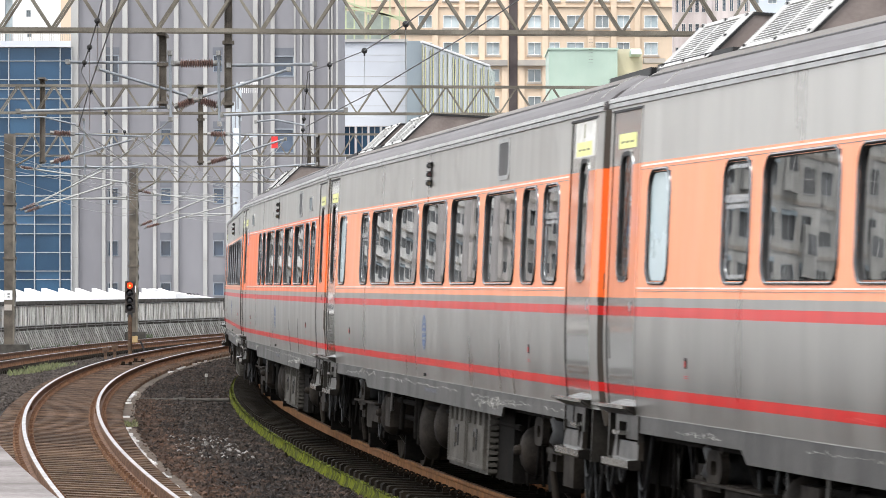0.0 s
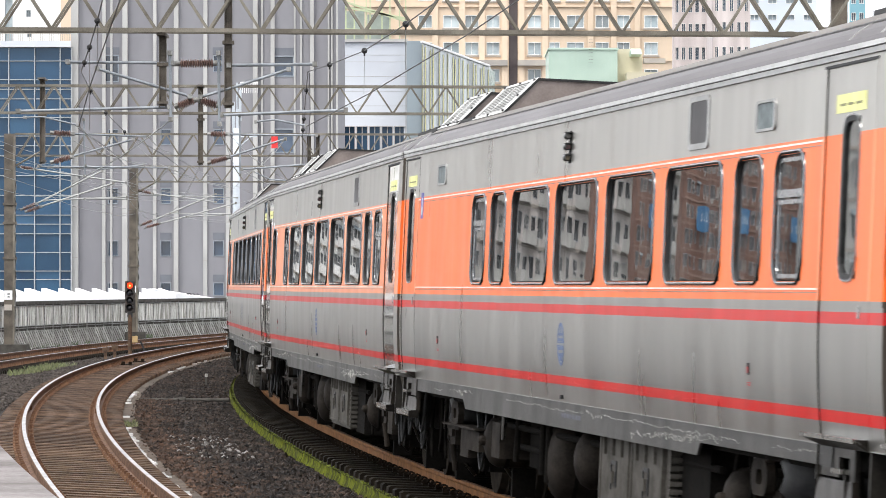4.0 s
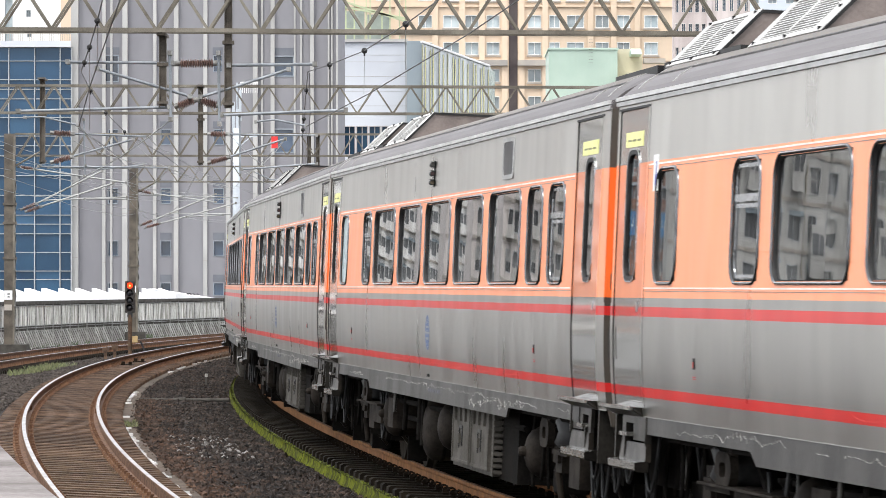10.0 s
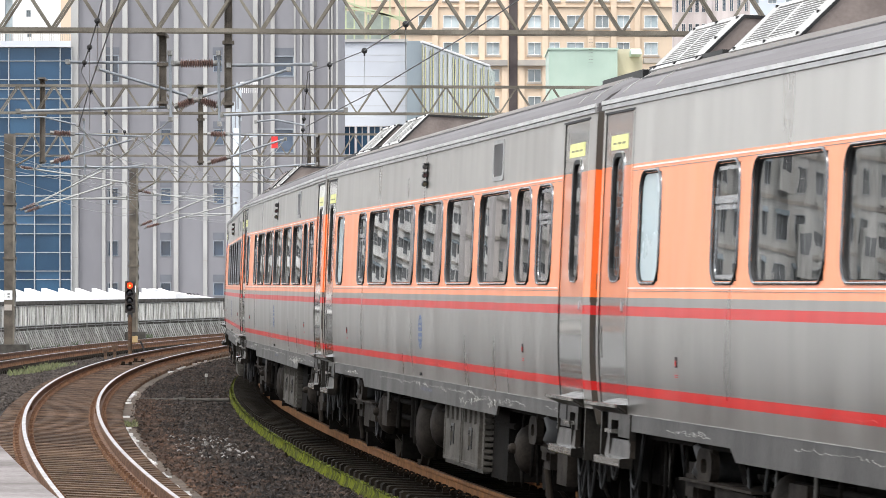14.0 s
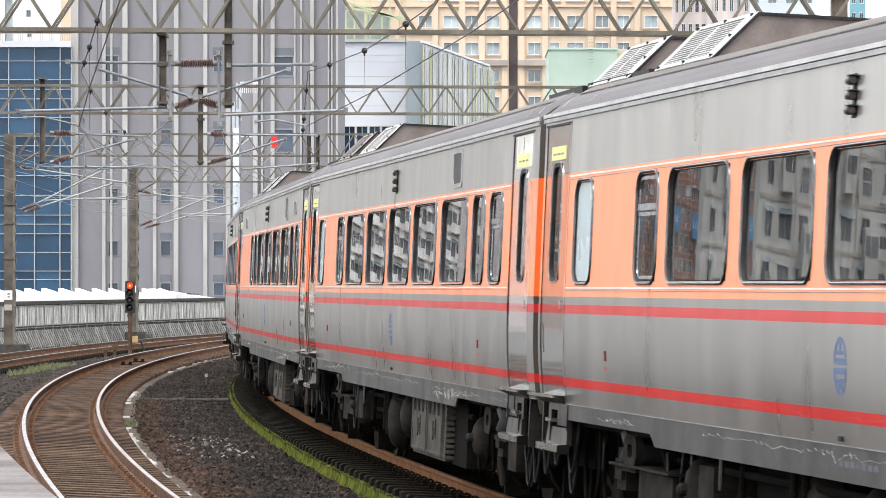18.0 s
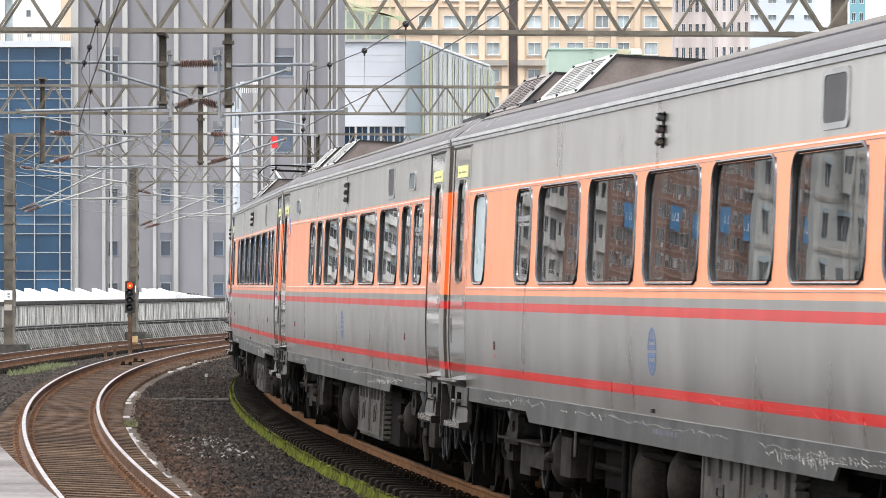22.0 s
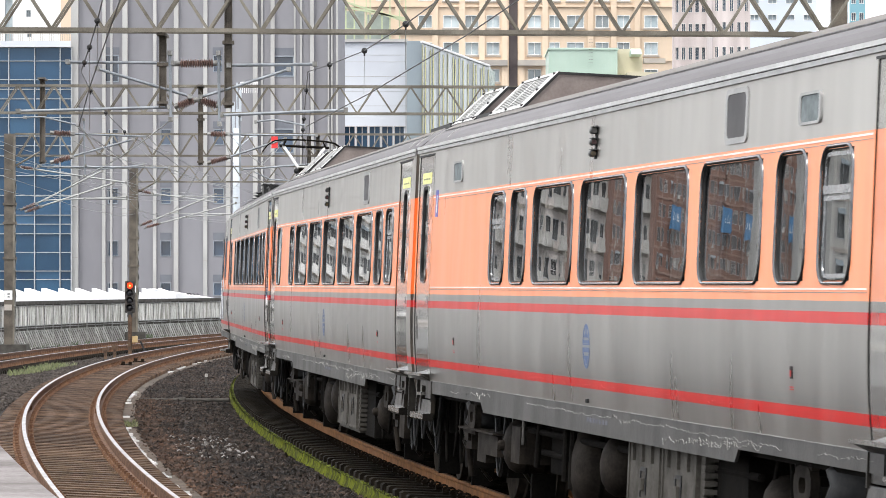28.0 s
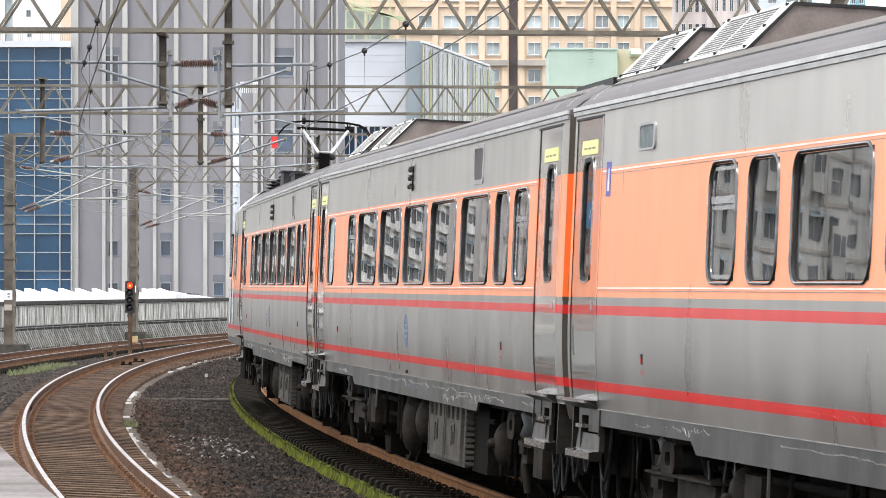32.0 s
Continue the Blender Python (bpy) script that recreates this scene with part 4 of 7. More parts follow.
def coach(windows, square=False, tall=True, cab=False, sticker=None, paint=PAINT, brown=False, sheet=False):
    car = thing("railway_coach", "grey and orange express coach with red lines, dusty skirt", "train car", "coaches of the train")
    u1 = U1
    holes = [(c - w / 2 + 0.027, c + w / 2 - 0.027, ZW0 + 0.027, ZW1 - 0.027) for c, w, _ in windows]
    holes += [(a, b, z0, z1) for a, b in (NEAR_DOOR, FAR_DOOR) for z0, z1 in zip(CUTS, CUTS[1:])]
    bm = bmesh.new()
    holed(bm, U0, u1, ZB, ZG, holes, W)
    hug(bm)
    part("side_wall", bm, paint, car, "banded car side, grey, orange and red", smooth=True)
    bm = bmesh.new()
    holed(bm, U0, u1, ZB, ZG, [], -W)
    part("side_wall", bm, paint, car, "banded car side, grey, orange and red")
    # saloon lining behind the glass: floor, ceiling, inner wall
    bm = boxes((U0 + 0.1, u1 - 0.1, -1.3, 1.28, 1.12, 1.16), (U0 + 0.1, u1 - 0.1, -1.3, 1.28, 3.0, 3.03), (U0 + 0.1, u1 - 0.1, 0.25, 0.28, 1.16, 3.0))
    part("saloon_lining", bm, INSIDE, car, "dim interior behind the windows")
    # ends, banded as the sides, greys darkened for the shade between cars
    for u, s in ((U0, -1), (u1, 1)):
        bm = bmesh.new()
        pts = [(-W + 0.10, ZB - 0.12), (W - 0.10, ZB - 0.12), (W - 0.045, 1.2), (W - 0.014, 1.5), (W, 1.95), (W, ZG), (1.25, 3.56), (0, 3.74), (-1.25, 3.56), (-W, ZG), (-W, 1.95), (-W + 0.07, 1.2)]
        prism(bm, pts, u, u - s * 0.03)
        part("end_wall", bm, SHADED_END_PAINT, car, "banded end wall of the car")
    for d in ((U0 - 0.20, U0, -0.55, 0.62, 1.1, 3.3), (u1, u1 + 0.20, -0.55, 0.62, 1.1, 3.3)):
        part("gangway", boxes(d), ORANGE_END, car, "orange gangway hood between cars")
    for d in ((U0 - 0.07, U0, 1.27, 1.38, 2.42, 2.56), (U0 - 0.08, U0, 1.28, 1.39, 2.02, 2.14), (u1, u1 + 0.05, 1.15, 1.26, 1.9, 2.05), (u1, u1 + 0.05, 1.0, 1.12, 2.5, 2.7), (u1, u1 + 0.05, 1.2, 1.3, 1.5, 1.68)):
        part("jumper_socket", boxes(d), RUBBER, car, "black cable socket on the car end")
    for z in (2.06, 2.48):
        part("jumper_cable", rods(0.025, ((U0 - 0.05, 1.32, z), (U0 - 0.16, 1.20, z - 0.12)), seg=6), RUBBER, car, "short black cable")
    # roof with gutter lip and shoulder line
    prof = [(W, ZG - 0.02), (W + 0.012, ZG - 0.02), (W + 0.012, 3.438), (W - 0.015, 3.448), (1.385, 3.490), (1.33, 3.545), (1.25, 3.600), (1.18, 3.644), (1.10, 3.681), (0.80, 3.746), (0.4, 3.795), (0, 3.810)]
    full = prof + [(-y, z) for y, z in prof[-2::-1]]
    bm = bmesh.new()
    rings = []
    for u, k in ((U0, 0.965), (U0 + 0.10, 0.985), (U0 + 0.45, 1.0), (u1 - 0.45, 1.0), (u1 - 0.10, 0.985), (u1, 0.965)):
        rings.append([bm.verts.new((u, y, 3.40 + (z - 3.40) * (k - 0.8) * 5 if z > 3.45 else z)) for y, z in full])
    for i in range(len(rings) - 1):
        for j in range(len(full) - 1):
            bm.faces.new((rings[i][j], rings[i][j + 1], rings[i + 1][j + 1], rings[i + 1][j]))
    bm.faces.new(rings[0]), bm.faces.new(rings[-1][::-1])
    part("roof", bm, ROOF, car, "dusty grey curved roof")
    bm = bmesh.new()
    half = [(1.245, 3.597), (1.248, 3.607), (1.182, 3.650), (1.102, 3.688), (0.80, 3.753), (0.4, 3.802)]
    prism(bm, half + [(0, 3.817)] + [(-y, z) for y, z in half[::-1]], U0 + 0.50, u1 - 0.50)
    part("roof_deck", bm, DECK, car, "brownish flat roof deck")
    part("gutter", boxes((U0, u1, W + 0.002, W + 0.02, 3.372, 3.404)), SILVER, car, "bright aluminium roof gutter")
    part("gutter_lip", boxes((U0, u1, W + 0.002, W + 0.026, 3.411, 3.441)), BRIGHTLIP, car, "bright aluminium roof gutter")
    part("shoulder_strip", boxes((U0 + 0.5, u1 - 0.5, 1.244, 1.256, 3.600, 3.610)), LAMPGREY, car, "thin roof seam")
    for u in (-9.25, -8.5, 8.7, 9.85):
        bm = bmesh.new()
        for (ya, za), (yb, zb) in zip(prof[4:], prof[5:]):
            beam(bm, (u, ya, za + 0.002), (u, yb, zb + 0.002), 0.02, 0.008)
        part("roof_seam", bm, LOUVRE, car)
    if not cab:
        for d in ((7.9, u1, 0.92, 1.10, 3.66, 3.722), (U0, -7.9, 0.92, 1.10, 3.66, 3.722)):
            part("roof_walkway", boxes(d), RUBBER, car, "black non-slip strip on the roof")
    # skirt: shallow at the ends, deeper in the middle
    bm = bmesh.new()
    out = [(U0 + 1.28, ZB), (U0 + 1.28, 0.985), (-4.70, 0.985), (-4.60, 0.897), (5.88, 0.897), (6.05, 0.985), (u1 - 1.15, 0.985), (u1 - 1.15, ZB)]
    for y in (W - 0.061, -W + 0.10):
        bm = bmesh.new()
        plate(bm, out, y - 0.02, y)
        part("skirt", bm, SKIRT, car, "dull grey skirt, scuffed along the lower edge")
    part("skirt_seam", boxes((U0, u1, W - 0.062, W - 0.052, ZB - 0.004, ZB + 0.001)), SEAM, car, "dull metal seam over the skirt")
    scrapes(car, len(windows) + 3 * int(sheet) + 5 * int(square) + 7 * int(cab))
    for z, h, mat, lab in ((2.914, 0.012, PINSTRIPE, "cream-white line along the window band"), (2.029, 0.011, PINSTRIPE, "cream-white line along the window band"), (2.887, 0.004, SEAM, "thin panel seam"), (2.008, 0.004, SEAM, "thin panel seam")):
        for a, b in ((NEAR_DOOR[1] + 0.06, FAR_DOOR[0] - 0.06),):
            part("pin_stripe" if mat is PINSTRIPE else "panel_seam", boxes((a, b, W - 0.001, W + 0.0025, z - h / 2, z + h / 2)), mat, car, lab)
    # fittings on the side
    lampb = part("side_lamp", boxes((0.470, 0.530, W, W + 0.010, 3.03, 3.29)), RUBBER, car, "black side lamp cluster with three lenses")
    for k, lens in enumerate((LENS_Y, LENS_R, LENS_W)):
        z = 3.072 + k * 0.088
        bm = bmesh.new()
        rod(bm, (0.500, W + 0.030, z), (0.442, W + 0.030, z), 0.020, 12)
        part("lens", bm, lens, lampb)
        bm = bmesh.new()
        rod(bm, (0.540, W + 0.030, z), (0.450, W + 0.030, z), 0.027, 12)
        part("lamp_body", bm, LAMPGREY, lampb, smooth=True)
        part("hood", boxes((0.410, 0.520, W + 0.002, W + 0.056, z + 0.026, z + 0.031)), LAMPGREY, lampb)
    if tall:
        bm = bmesh.new()
        ring(bm, rounded(-4.53, 3.160, 0.66, 0.365, 0.06), rounded(-4.53, 3.163, 0.56, 0.290, 0.05), W - 0.002, W + 0.012)
        pan = part("destination_window", bm, SILVER, car, "upright display window in a metal frame")
        bm = bmesh.new()
        plate(bm, rounded(-4.53, 3.163, 0.57, 0.30, 0.05), W + 0.002, W + 0.006)
        part("pane", bm, TRIMGLASS, pan)
    squares = ((7.58, 0.56), (-6.59, 0.56)) if square else ()
    for c, w in squares:
        bm = bmesh.new()
        ring(bm, rounded(c, 3.125, w, 0.20, 0.05), rounded(c, 3.125, w - 0.09, 0.165, 0.035), W - 0.002, W + 0.014)
        hat = part("vent_hatch", bm, SILVER, car, "small square vent in a metal frame")
        bm = bmesh.new()
        plate(bm, rounded(c, 3.125, w - 0.08, 0.17, 0.035), W + 0.002, W + 0.006)
        part("vent_mesh", bm, VENTGREY, hat)
    for u in (7.54, -6.31):
        hd = part("grab_recess", hug(boxes((u - 0.03, u + 0.03, W - 0.001, W + 0.005, 1.48, 1.555))), RUBBER, car, "dark recess with a red handle")
        part("red_handle", hug(boxes((u - 0.012, u + 0.012, W + 0.005, W + 0.010, 1.49, 1.53))), REDPART, hd)
        part("red_notice", hug(boxes((u - 0.05, u + 0.05, W + 0.001, W + 0.003, 1.41, 1.418), (u - 0.05, u + 0.05, W + 0.001, W + 0.003, 1.424, 1.432))), REDPART, hd, "small red notice")
    part("side_catch", boxes((0.62, 0.68, W - 0.055, W - 0.03, 1.135, 1.165)), RUBBER, car)
    if sticker:
        part("sticker", boxes((8.84, 9.00, W + 0.001, W + 0.004, 2.72, 2.98)), sticker, car, "small upright sticker beside the door")
        part("sticker_sign", boxes((8.88, 8.94, W + 0.004, W + 0.006, 2.76, 2.84), (8.89, 8.92, W + 0.004, W + 0.006, 2.84, 2.93)), WHITE if sticker is BLUESIGN else BLUESIGN, car)
    logo(car, 0.62)
    for c, w, sort in windows:
        car_window(car, c, w, sort)
    leaf = DOOR_PAINT if paint is PAINT else paint
    door_parts(car, *NEAR_DOOR, True, leaf, sheet)
    door_parts(car, *FAR_DOOR, False, leaf)
    # roof units: two cowls with pale louvred side grilles
    if not cab:
        for a, b in (((8.80, 10.28), (5.95, 7.90)) if square else ((8.55, 10.15), (5.65, 7.60))):
            prof = [(1.11, 3.67), (0.785, 4.01), (-0.785, 4.01), (-1.11, 3.67)]
            bm = bmesh.new()
            prism(bm, prof, a, b)
            ac = part("roof_unit", bm, ACSIDE, car, "brown roof cooling unit with pale grilles")
            L = math.hypot(0.325, 0.34)
            ny, nz = 0.34 / L, 0.325 / L

            def slope(s, lift):
                return (1.11 - 0.325 * s + ny * lift, 3.67 + 0.34 * s + nz * lift)
            bm = bmesh.new()
            for s0, s1, x0, x1 in ((0.0, 0.10, a, b), (0.93, 1.02, a, b), (0.10, 0.93, a, a + 0.30), (0.10, 0.93, b - 0.18, b), (0.16, 0.88, (a + b) / 2 + 0.05, (a + b) / 2 + 0.12)):
                (ya, za), (yb, zb) = slope(s0, 0.022), slope(s1, 0.022)
                (yc, zc), (yd, zd) = slope(s0, 0.0), slope(s1, 0.0)
                prism(bm, [(ya, za), (yb, zb), (yd, zd), (yc, zc)], x0, x1)
            dull = brown and a > 8
            part("grille_frame", bm, ACSIDE if dull else LOUVRE, ac, "brown painted grille frame" if dull else "pale metal grille frame")
            bm = bmesh.new()
            for k in range(13):
                s = 0.12 + k * 0.062
                (ya, za), (yb, zb) = slope(s, 0.018), slope(s + 0.03, 0.010)
                rod(bm, (a + 0.28, (ya + yb) / 2, (za + zb) / 2), (b - 0.18, (ya + yb) / 2, (za + zb) / 2), 0.008, 6)
            part("louvres", bm, ACSIDE if dull else LOUVRE, ac, "brown louvre blades" if dull else "pale louvre blades", kind="stuff")
            bm = bmesh.new()
            (ya, za), (yb, zb), (yc, zc), (yd, zd) = slope(0.16, 0.006), slope(0.88, 0.006), slope(0.88, 0.002), slope(0.16, 0.002)
            prism(bm, [(ya, za), (yb, zb), (yc, zc), (yd, zd)], a + 0.4, b - 0.25)
            part("grille_mesh", bm, UNDER, ac, "dark mesh behind the louvres")
            bm = boxes((a - 0.022, a + 0.012, -0.80, 0.80, 4.0, 4.022))
            part("cowl_edge", bm, RUBBER, ac)
            bm = bmesh.new()
            beam(bm, (a - 0.012, 1.12, 3.675), (a - 0.012, 0.795, 4.015), 0.018, 0.022)
            part("cowl_edge", bm, RUBBER, ac)
            for x, t in ((a + 0.1, 0.05), (a + 0.12, 0.95), (b - 0.1, 0.05), (b - 0.1, 0.95), (a + 0.15, 0.5), ((a + b) / 2, 0.97), ((a + b) / 2, 0.04)):
                y, z = slope(t, 0.026)
                part("bolt", boxes((x - 0.012, x + 0.012, y - 0.01, y + 0.01, z - 0.01, z + 0.01)), RUBBER, ac)
    # underfloor gear
    for u, y0, y1, z, r, nub in ((2.0, 0.2, 1.25, 0.58, 0.33, False), (0.45, 0.2, 1.29, 0.66, 0.24, False), (-4.95, 0.1, 1.24, 0.62, 0.22, True), (5.25, 0.3, 1.27, 0.63, 0.24, True), (-6.15, 0.3, 1.10, 0.68, 0.19, False)):
        bm = bmesh.new()
        span = y1 - y0
        prof = [(0, r * 0.3)] + [(d / span, r * k) for d, k in ((0.02, 0.6), (0.06, 0.86), (0.12, 1.0))]
        lathe(bm, prof + [(1 - a, b) for a, b in prof[::-1]], (u, y0, z), (u, y1, z), 24)
        tk = part("air_tank", bm, TANK, car, "dusty grey air tank with a domed end", smooth=True)
        for f in (0.62, 0.80):
            bm = bmesh.new()
            lathe(bm, [(0, r + 0.001), (0.1, r + 0.010), (0.9, r + 0.010), (1, r + 0.001)], (u, y0 + span * f - 0.02, z), (u, y0 + span * f + 0.02, z), 24)
            part("tank_strap", bm, UNDER, tk, "dark strap round the tank")
        if nub:
            bm = bmesh.new()
            lathe(bm, [(0, 0.05), (0.7, 0.045), (1, 0.025)], (u, y1 - 0.01, z), (u, y1 + 0.06, z), 10)
            part("drain_plug", bm, TANK, tk)
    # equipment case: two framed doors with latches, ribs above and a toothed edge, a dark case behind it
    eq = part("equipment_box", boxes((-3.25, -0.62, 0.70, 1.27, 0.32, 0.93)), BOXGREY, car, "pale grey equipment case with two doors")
    for x0, x1 in ((-3.12, -1.93), (-1.85, -0.68)):
        dr = part("case_door", boxes((x0, x1, 1.27, 1.295, 0.36, 0.90)), BOXGREY, eq, "pale grey hinged cover")
        part("door_frame", boxes((x0, x0 + 0.05, 1.295, 1.305, 0.36, 0.90), (x1 - 0.05, x1, 1.295, 1.305, 0.36, 0.90), (x0, x1, 1.295, 1.303, 0.36, 0.39)), BOXGREY, dr)
        c = (x0 + x1) / 2
        part("latch_plate", boxes((c - 0.10, c - 0.07, 1.295, 1.305, 0.52, 0.72), (c + 0.10, c + 0.13, 1.295, 1.305, 0.50, 0.70), (c - 0.07, c + 0.10, 1.295, 1.303, 0.69, 0.72)), RUBBER, dr)
        part("latch", boxes((c - 0.04, c + 0.05, 1.303, 1.325, 0.55, 0.64)), BOXGREY, dr)
        for j in range(3):
            x = x0 + 0.25 + 0.34 * j
            part("door_rib", boxes((x, x + 0.035, 1.295, 1.318, 0.76, 0.90)), BOXGREY, dr)
    part("case_gap", boxes((-1.93, -1.85, 1.262, 1.274, 0.34, 0.92)), RUBBER, eq)
    for j in range(10):
        part("edge_tooth", boxes((-3.36, -3.25, 1.20, 1.29, 0.345 + 0.056 * j, 0.380 + 0.056 * j)), BOXGREY, eq)
    part("case_end", boxes((-4.30, -3.25, 0.55, 1.20, 0.30, 0.93)), UNDER, eq, "plain dark case end")
    # lifting eyes under the skirt
    for u in (-6.05, 7.25):
        bm = bmesh.new()
        ring(bm, rounded(0, 0, 0.46, 0.24, 0.115), rounded(0, 0, 0.18, 0.10, 0.045), 1.20, 1.26)
        ey = part("lifting_eye", bm, TANK, car, "dusty lifting eye bracket")
        ey.location = (u, 0, 0.82)
        part("eye_hanger", boxes((-0.2, -0.06, 1.20, 1.25, 0.10, 0.20)), TANK, ey)
    for d in ((2.2, 3.6, 0.4, 1.05, 0.45, 0.95),):
        part("dark_box", boxes(d), UNDER, car, "dark equipment box").location.x = 0.45
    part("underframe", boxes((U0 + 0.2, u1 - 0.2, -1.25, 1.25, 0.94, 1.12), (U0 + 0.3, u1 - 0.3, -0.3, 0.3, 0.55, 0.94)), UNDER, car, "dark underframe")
    for a, b in (((-4.6, 1.18, 0.8), (5.0, 1.18, 0.8)), ((1.7, 1.1, 0.62), (5.0, 1.1, 0.62)), ((2.0, 1.24, 0.95), (2.0, 1.24, 0.4)), ((2.3, 1.24, 0.95), (2.3, 1.24, 0.45)), ((3.8, 1.2, 0.95), (3.9, 1.2, 0.5))):
        part("pipe", rods(0.028, (a, b)), UNDER, car, "dark pipe under the car")
    for d in ((U0 - 0.32, U0 + 0.4, -0.18, 0.18, 0.72, 1.0), (u1 - 0.4, u1 + 0.12, -0.18, 0.18, 0.72, 1.0)):
        part("coupler", boxes(d), UNDER, car, "heavy dark coupler")
    for k in range(4):
        for a, b in ((U0 + 0.1, U0 - 0.18), (u1 - 0.1, u1 + 0.16)):
            part("hanging_cable", rods(0.018, ((a, 0.35 + 0.16 * k, 1.0), (b, 0.33 + 0.16 * k, 0.55))), RUBBER, car, "hanging black cable")
    for s, e in ((1, u1), (-1, U0)):
        for k in range(4):
            bm = bmesh.new()
            x0, dr = e - s * (0.55 + 0.22 * k), 0.28 + 0.09 * (k % 3)
            pts = [(x0 + s * 0.42 * t, W - 0.30 + 0.05 * k, 0.98 - dr * math.sin(math.pi * t) - 0.25 * t) for t in [i / 8 for i in range(9)]]
            tube(bm, pts, 0.014, 6)
            part("hose_loop", bm, RUBBER, car, "looped black hose")
        if s > 0:
            part("cover_box", boxes((5.85, 6.95, 0.95, W - 0.20, 0.50, 0.685)), TANK, car, "grey cover box under the skirt")
            part("shelf_bar", boxes((5.75, 7.85, 0.95, W - 0.14, 0.70, 0.718)), TANK, car, "flat metal shelf bar")
            part("drain_pipe", rods(0.018, ((4.1, W - 0.14, 0.90), (4.1, W - 0.14, 0.68))), STEEL, car, "pale drain pipe")
            part("valve_box", boxes((4.4, 4.85, 0.95, W - 0.16, 0.50, 0.82)), TANK, car, "dusty valve box")
    bogie(car, 7.50)
    bogie(car, -6.75)
    return car


def power_car():
    """The last car: a long cab with a raked front at its far end, collector and gear on the roof."""
    car = coach(SEATS_N, cab=True)
    tagged(car, "grey and orange power car with raked cab and pantograph", "train car", "coaches of the train")
    # side, front and roof of the cab: stations along the car of (place, half width scale, roof height)
    e = U1 + 0.02
    sides = [(1.10, 0.055), (1.25, 0.038), (1.5, 0.013), (1.95, 0.0), (2.96, 0.0), (3.38, 0.0), (3.45, 0.03), (3.60, 0.18), (3.72, 0.33), (3.80, 0.70)]
    rings = []
    bm = bmesh.new()
    for a, cut in ((0.0, 0.0), (3.2, 0.0), (4.5, 0.03), (5.5, 0.09), (6.1, 0.16), (6.5, 0.26)):
        way = []
        for z, d in sides:
            rake = 0.85 * max(0.0, z - 1.5) * (a / 6.5) ** 2
            way.append((e + a - rake, W - d - cut * (0.35 + 0.64 * max(0.0, z - 1.2)), z - (0.07 * (a / 6.5) ** 2 if z > 3.3 else 0)))
        rings.append([bm.verts.new((x, y, z)) for x, y, z in way] + [bm.verts.new((x, -y, z)) for x, y, z in way[::-1]])
    for ra, rb in zip(rings, rings[1:]):
        for j in range(len(ra) - 1):
            bm.faces.new((ra[j], ra[j + 1], rb[j + 1], rb[j]))
    bm.faces.new(rings[-1])
    part("cab", bm, PAINT, car, "raked driving cab in the banded paint")
    for x0, x1, z0, z1, lab in ((1.55, 2.25, 2.20, 3.0, "dark cab door window"), (3.3, 3.95, 2.25, 2.95, "dark cab side window")):
        fr = part("cab_window", hug(boxes((e + x0, e + x1, W - 0.05, W + 0.003, z0, z1))), DARKGLASS, car, lab)
        part("window_rim", boxes((e + x0 - 0.05, e + x0, W - 0.05, W + 0.005, z0 - 0.05, z1 + 0.05), (e + x1, e + x1 + 0.05, W - 0.05, W + 0.005, z0 - 0.05, z1 + 0.05)), RUBBER, fr)
    for x in (1.30, 2.50):
        part("door_gap", boxes((e + x, e + x + 0.02, W - 0.02, W + 0.003, 1.96, 3.34)), RUBBER, car, "dark edge of the cab door")
    for x in (1.42, 2.42):
        part("grab_rail", rods(0.016, ((e + x, W + 0.03, 1.35), (e + x, W + 0.04, 2.15))), CHROME, car, "upright cab grab rail")
    bm = bmesh.new()
    beam(bm, (e + 6.36, W - 0.17, 1.55), (e + 4.98, W - 0.33, 3.2), 0.10, 0.06)
    part("windscreen_edge", bm, RUBBER, car, "black edge of the windscreen")
    part("coupler_cover", boxes((e + 4.4, e + 6.0, -0.9, 1.05, 0.30, 0.72)), UNDER, car, "dark front apron")
    part("cab_skirt", boxes((e, e + 4.8, W - 0.085, W - 0.065, 0.985, 1.11)), SKIRT, car, "dull grey skirt below the cab")
    part("front_underframe", boxes((e, e + 4.6, -1.1, 1.1, 0.72, 1.10)), UNDER, car, "dark underframe below the cab")
    part("cab_step", boxes((e + 1.5, e + 2.3, W - 0.06, W + 0.03, 0.70, 0.74)), POLISHED, car, "polished cab step")
    # roof gear
    for x0, x1, y0, y1, z1 in ((7.5, 8.4, 0.60, 0.90, 4.00), (4.0, 5.0, 0.66, 0.92, 3.87)):
        bx = part("roof_box", boxes((x0, x1, y0, y1, 3.70, z1)), RUBBER, car, "black roof equipment box")
        part("box_lid", boxes((x0 - 0.04, x1 + 0.04, y0 - 0.03, y1 + 0.03, z1, z1 + 0.025)), RUBBER, bx)
    for u in (8.85, 9.4, 12.4):
        bm = bmesh.new()
        lathe(bm, [(0, 0.12), (0.12, 0.24), (0.2, 0.11), (0.35, 0.24), (0.45, 0.11), (0.6, 0.22), (0.7, 0.10), (0.85, 0.18), (1, 0.06)], (u, 0.72, 3.76), (u, 0.72, 4.00), 14)
        part("roof_insulator", bm, RUBBER, car, "ribbed dark roof insulator")
    bm = tube(bmesh.new(), [(8.85, 0.72, 3.99), (9.1, 0.7, 4.06), (9.4, 0.72, 3.99), (9.9, 0.5, 3.97), (10.4, 0.2, 4.02)], 0.03, 7)
    part("roof_lead", bm, RUBBER, car, "bent black roof cable", smooth=True)
    pu = 10.75
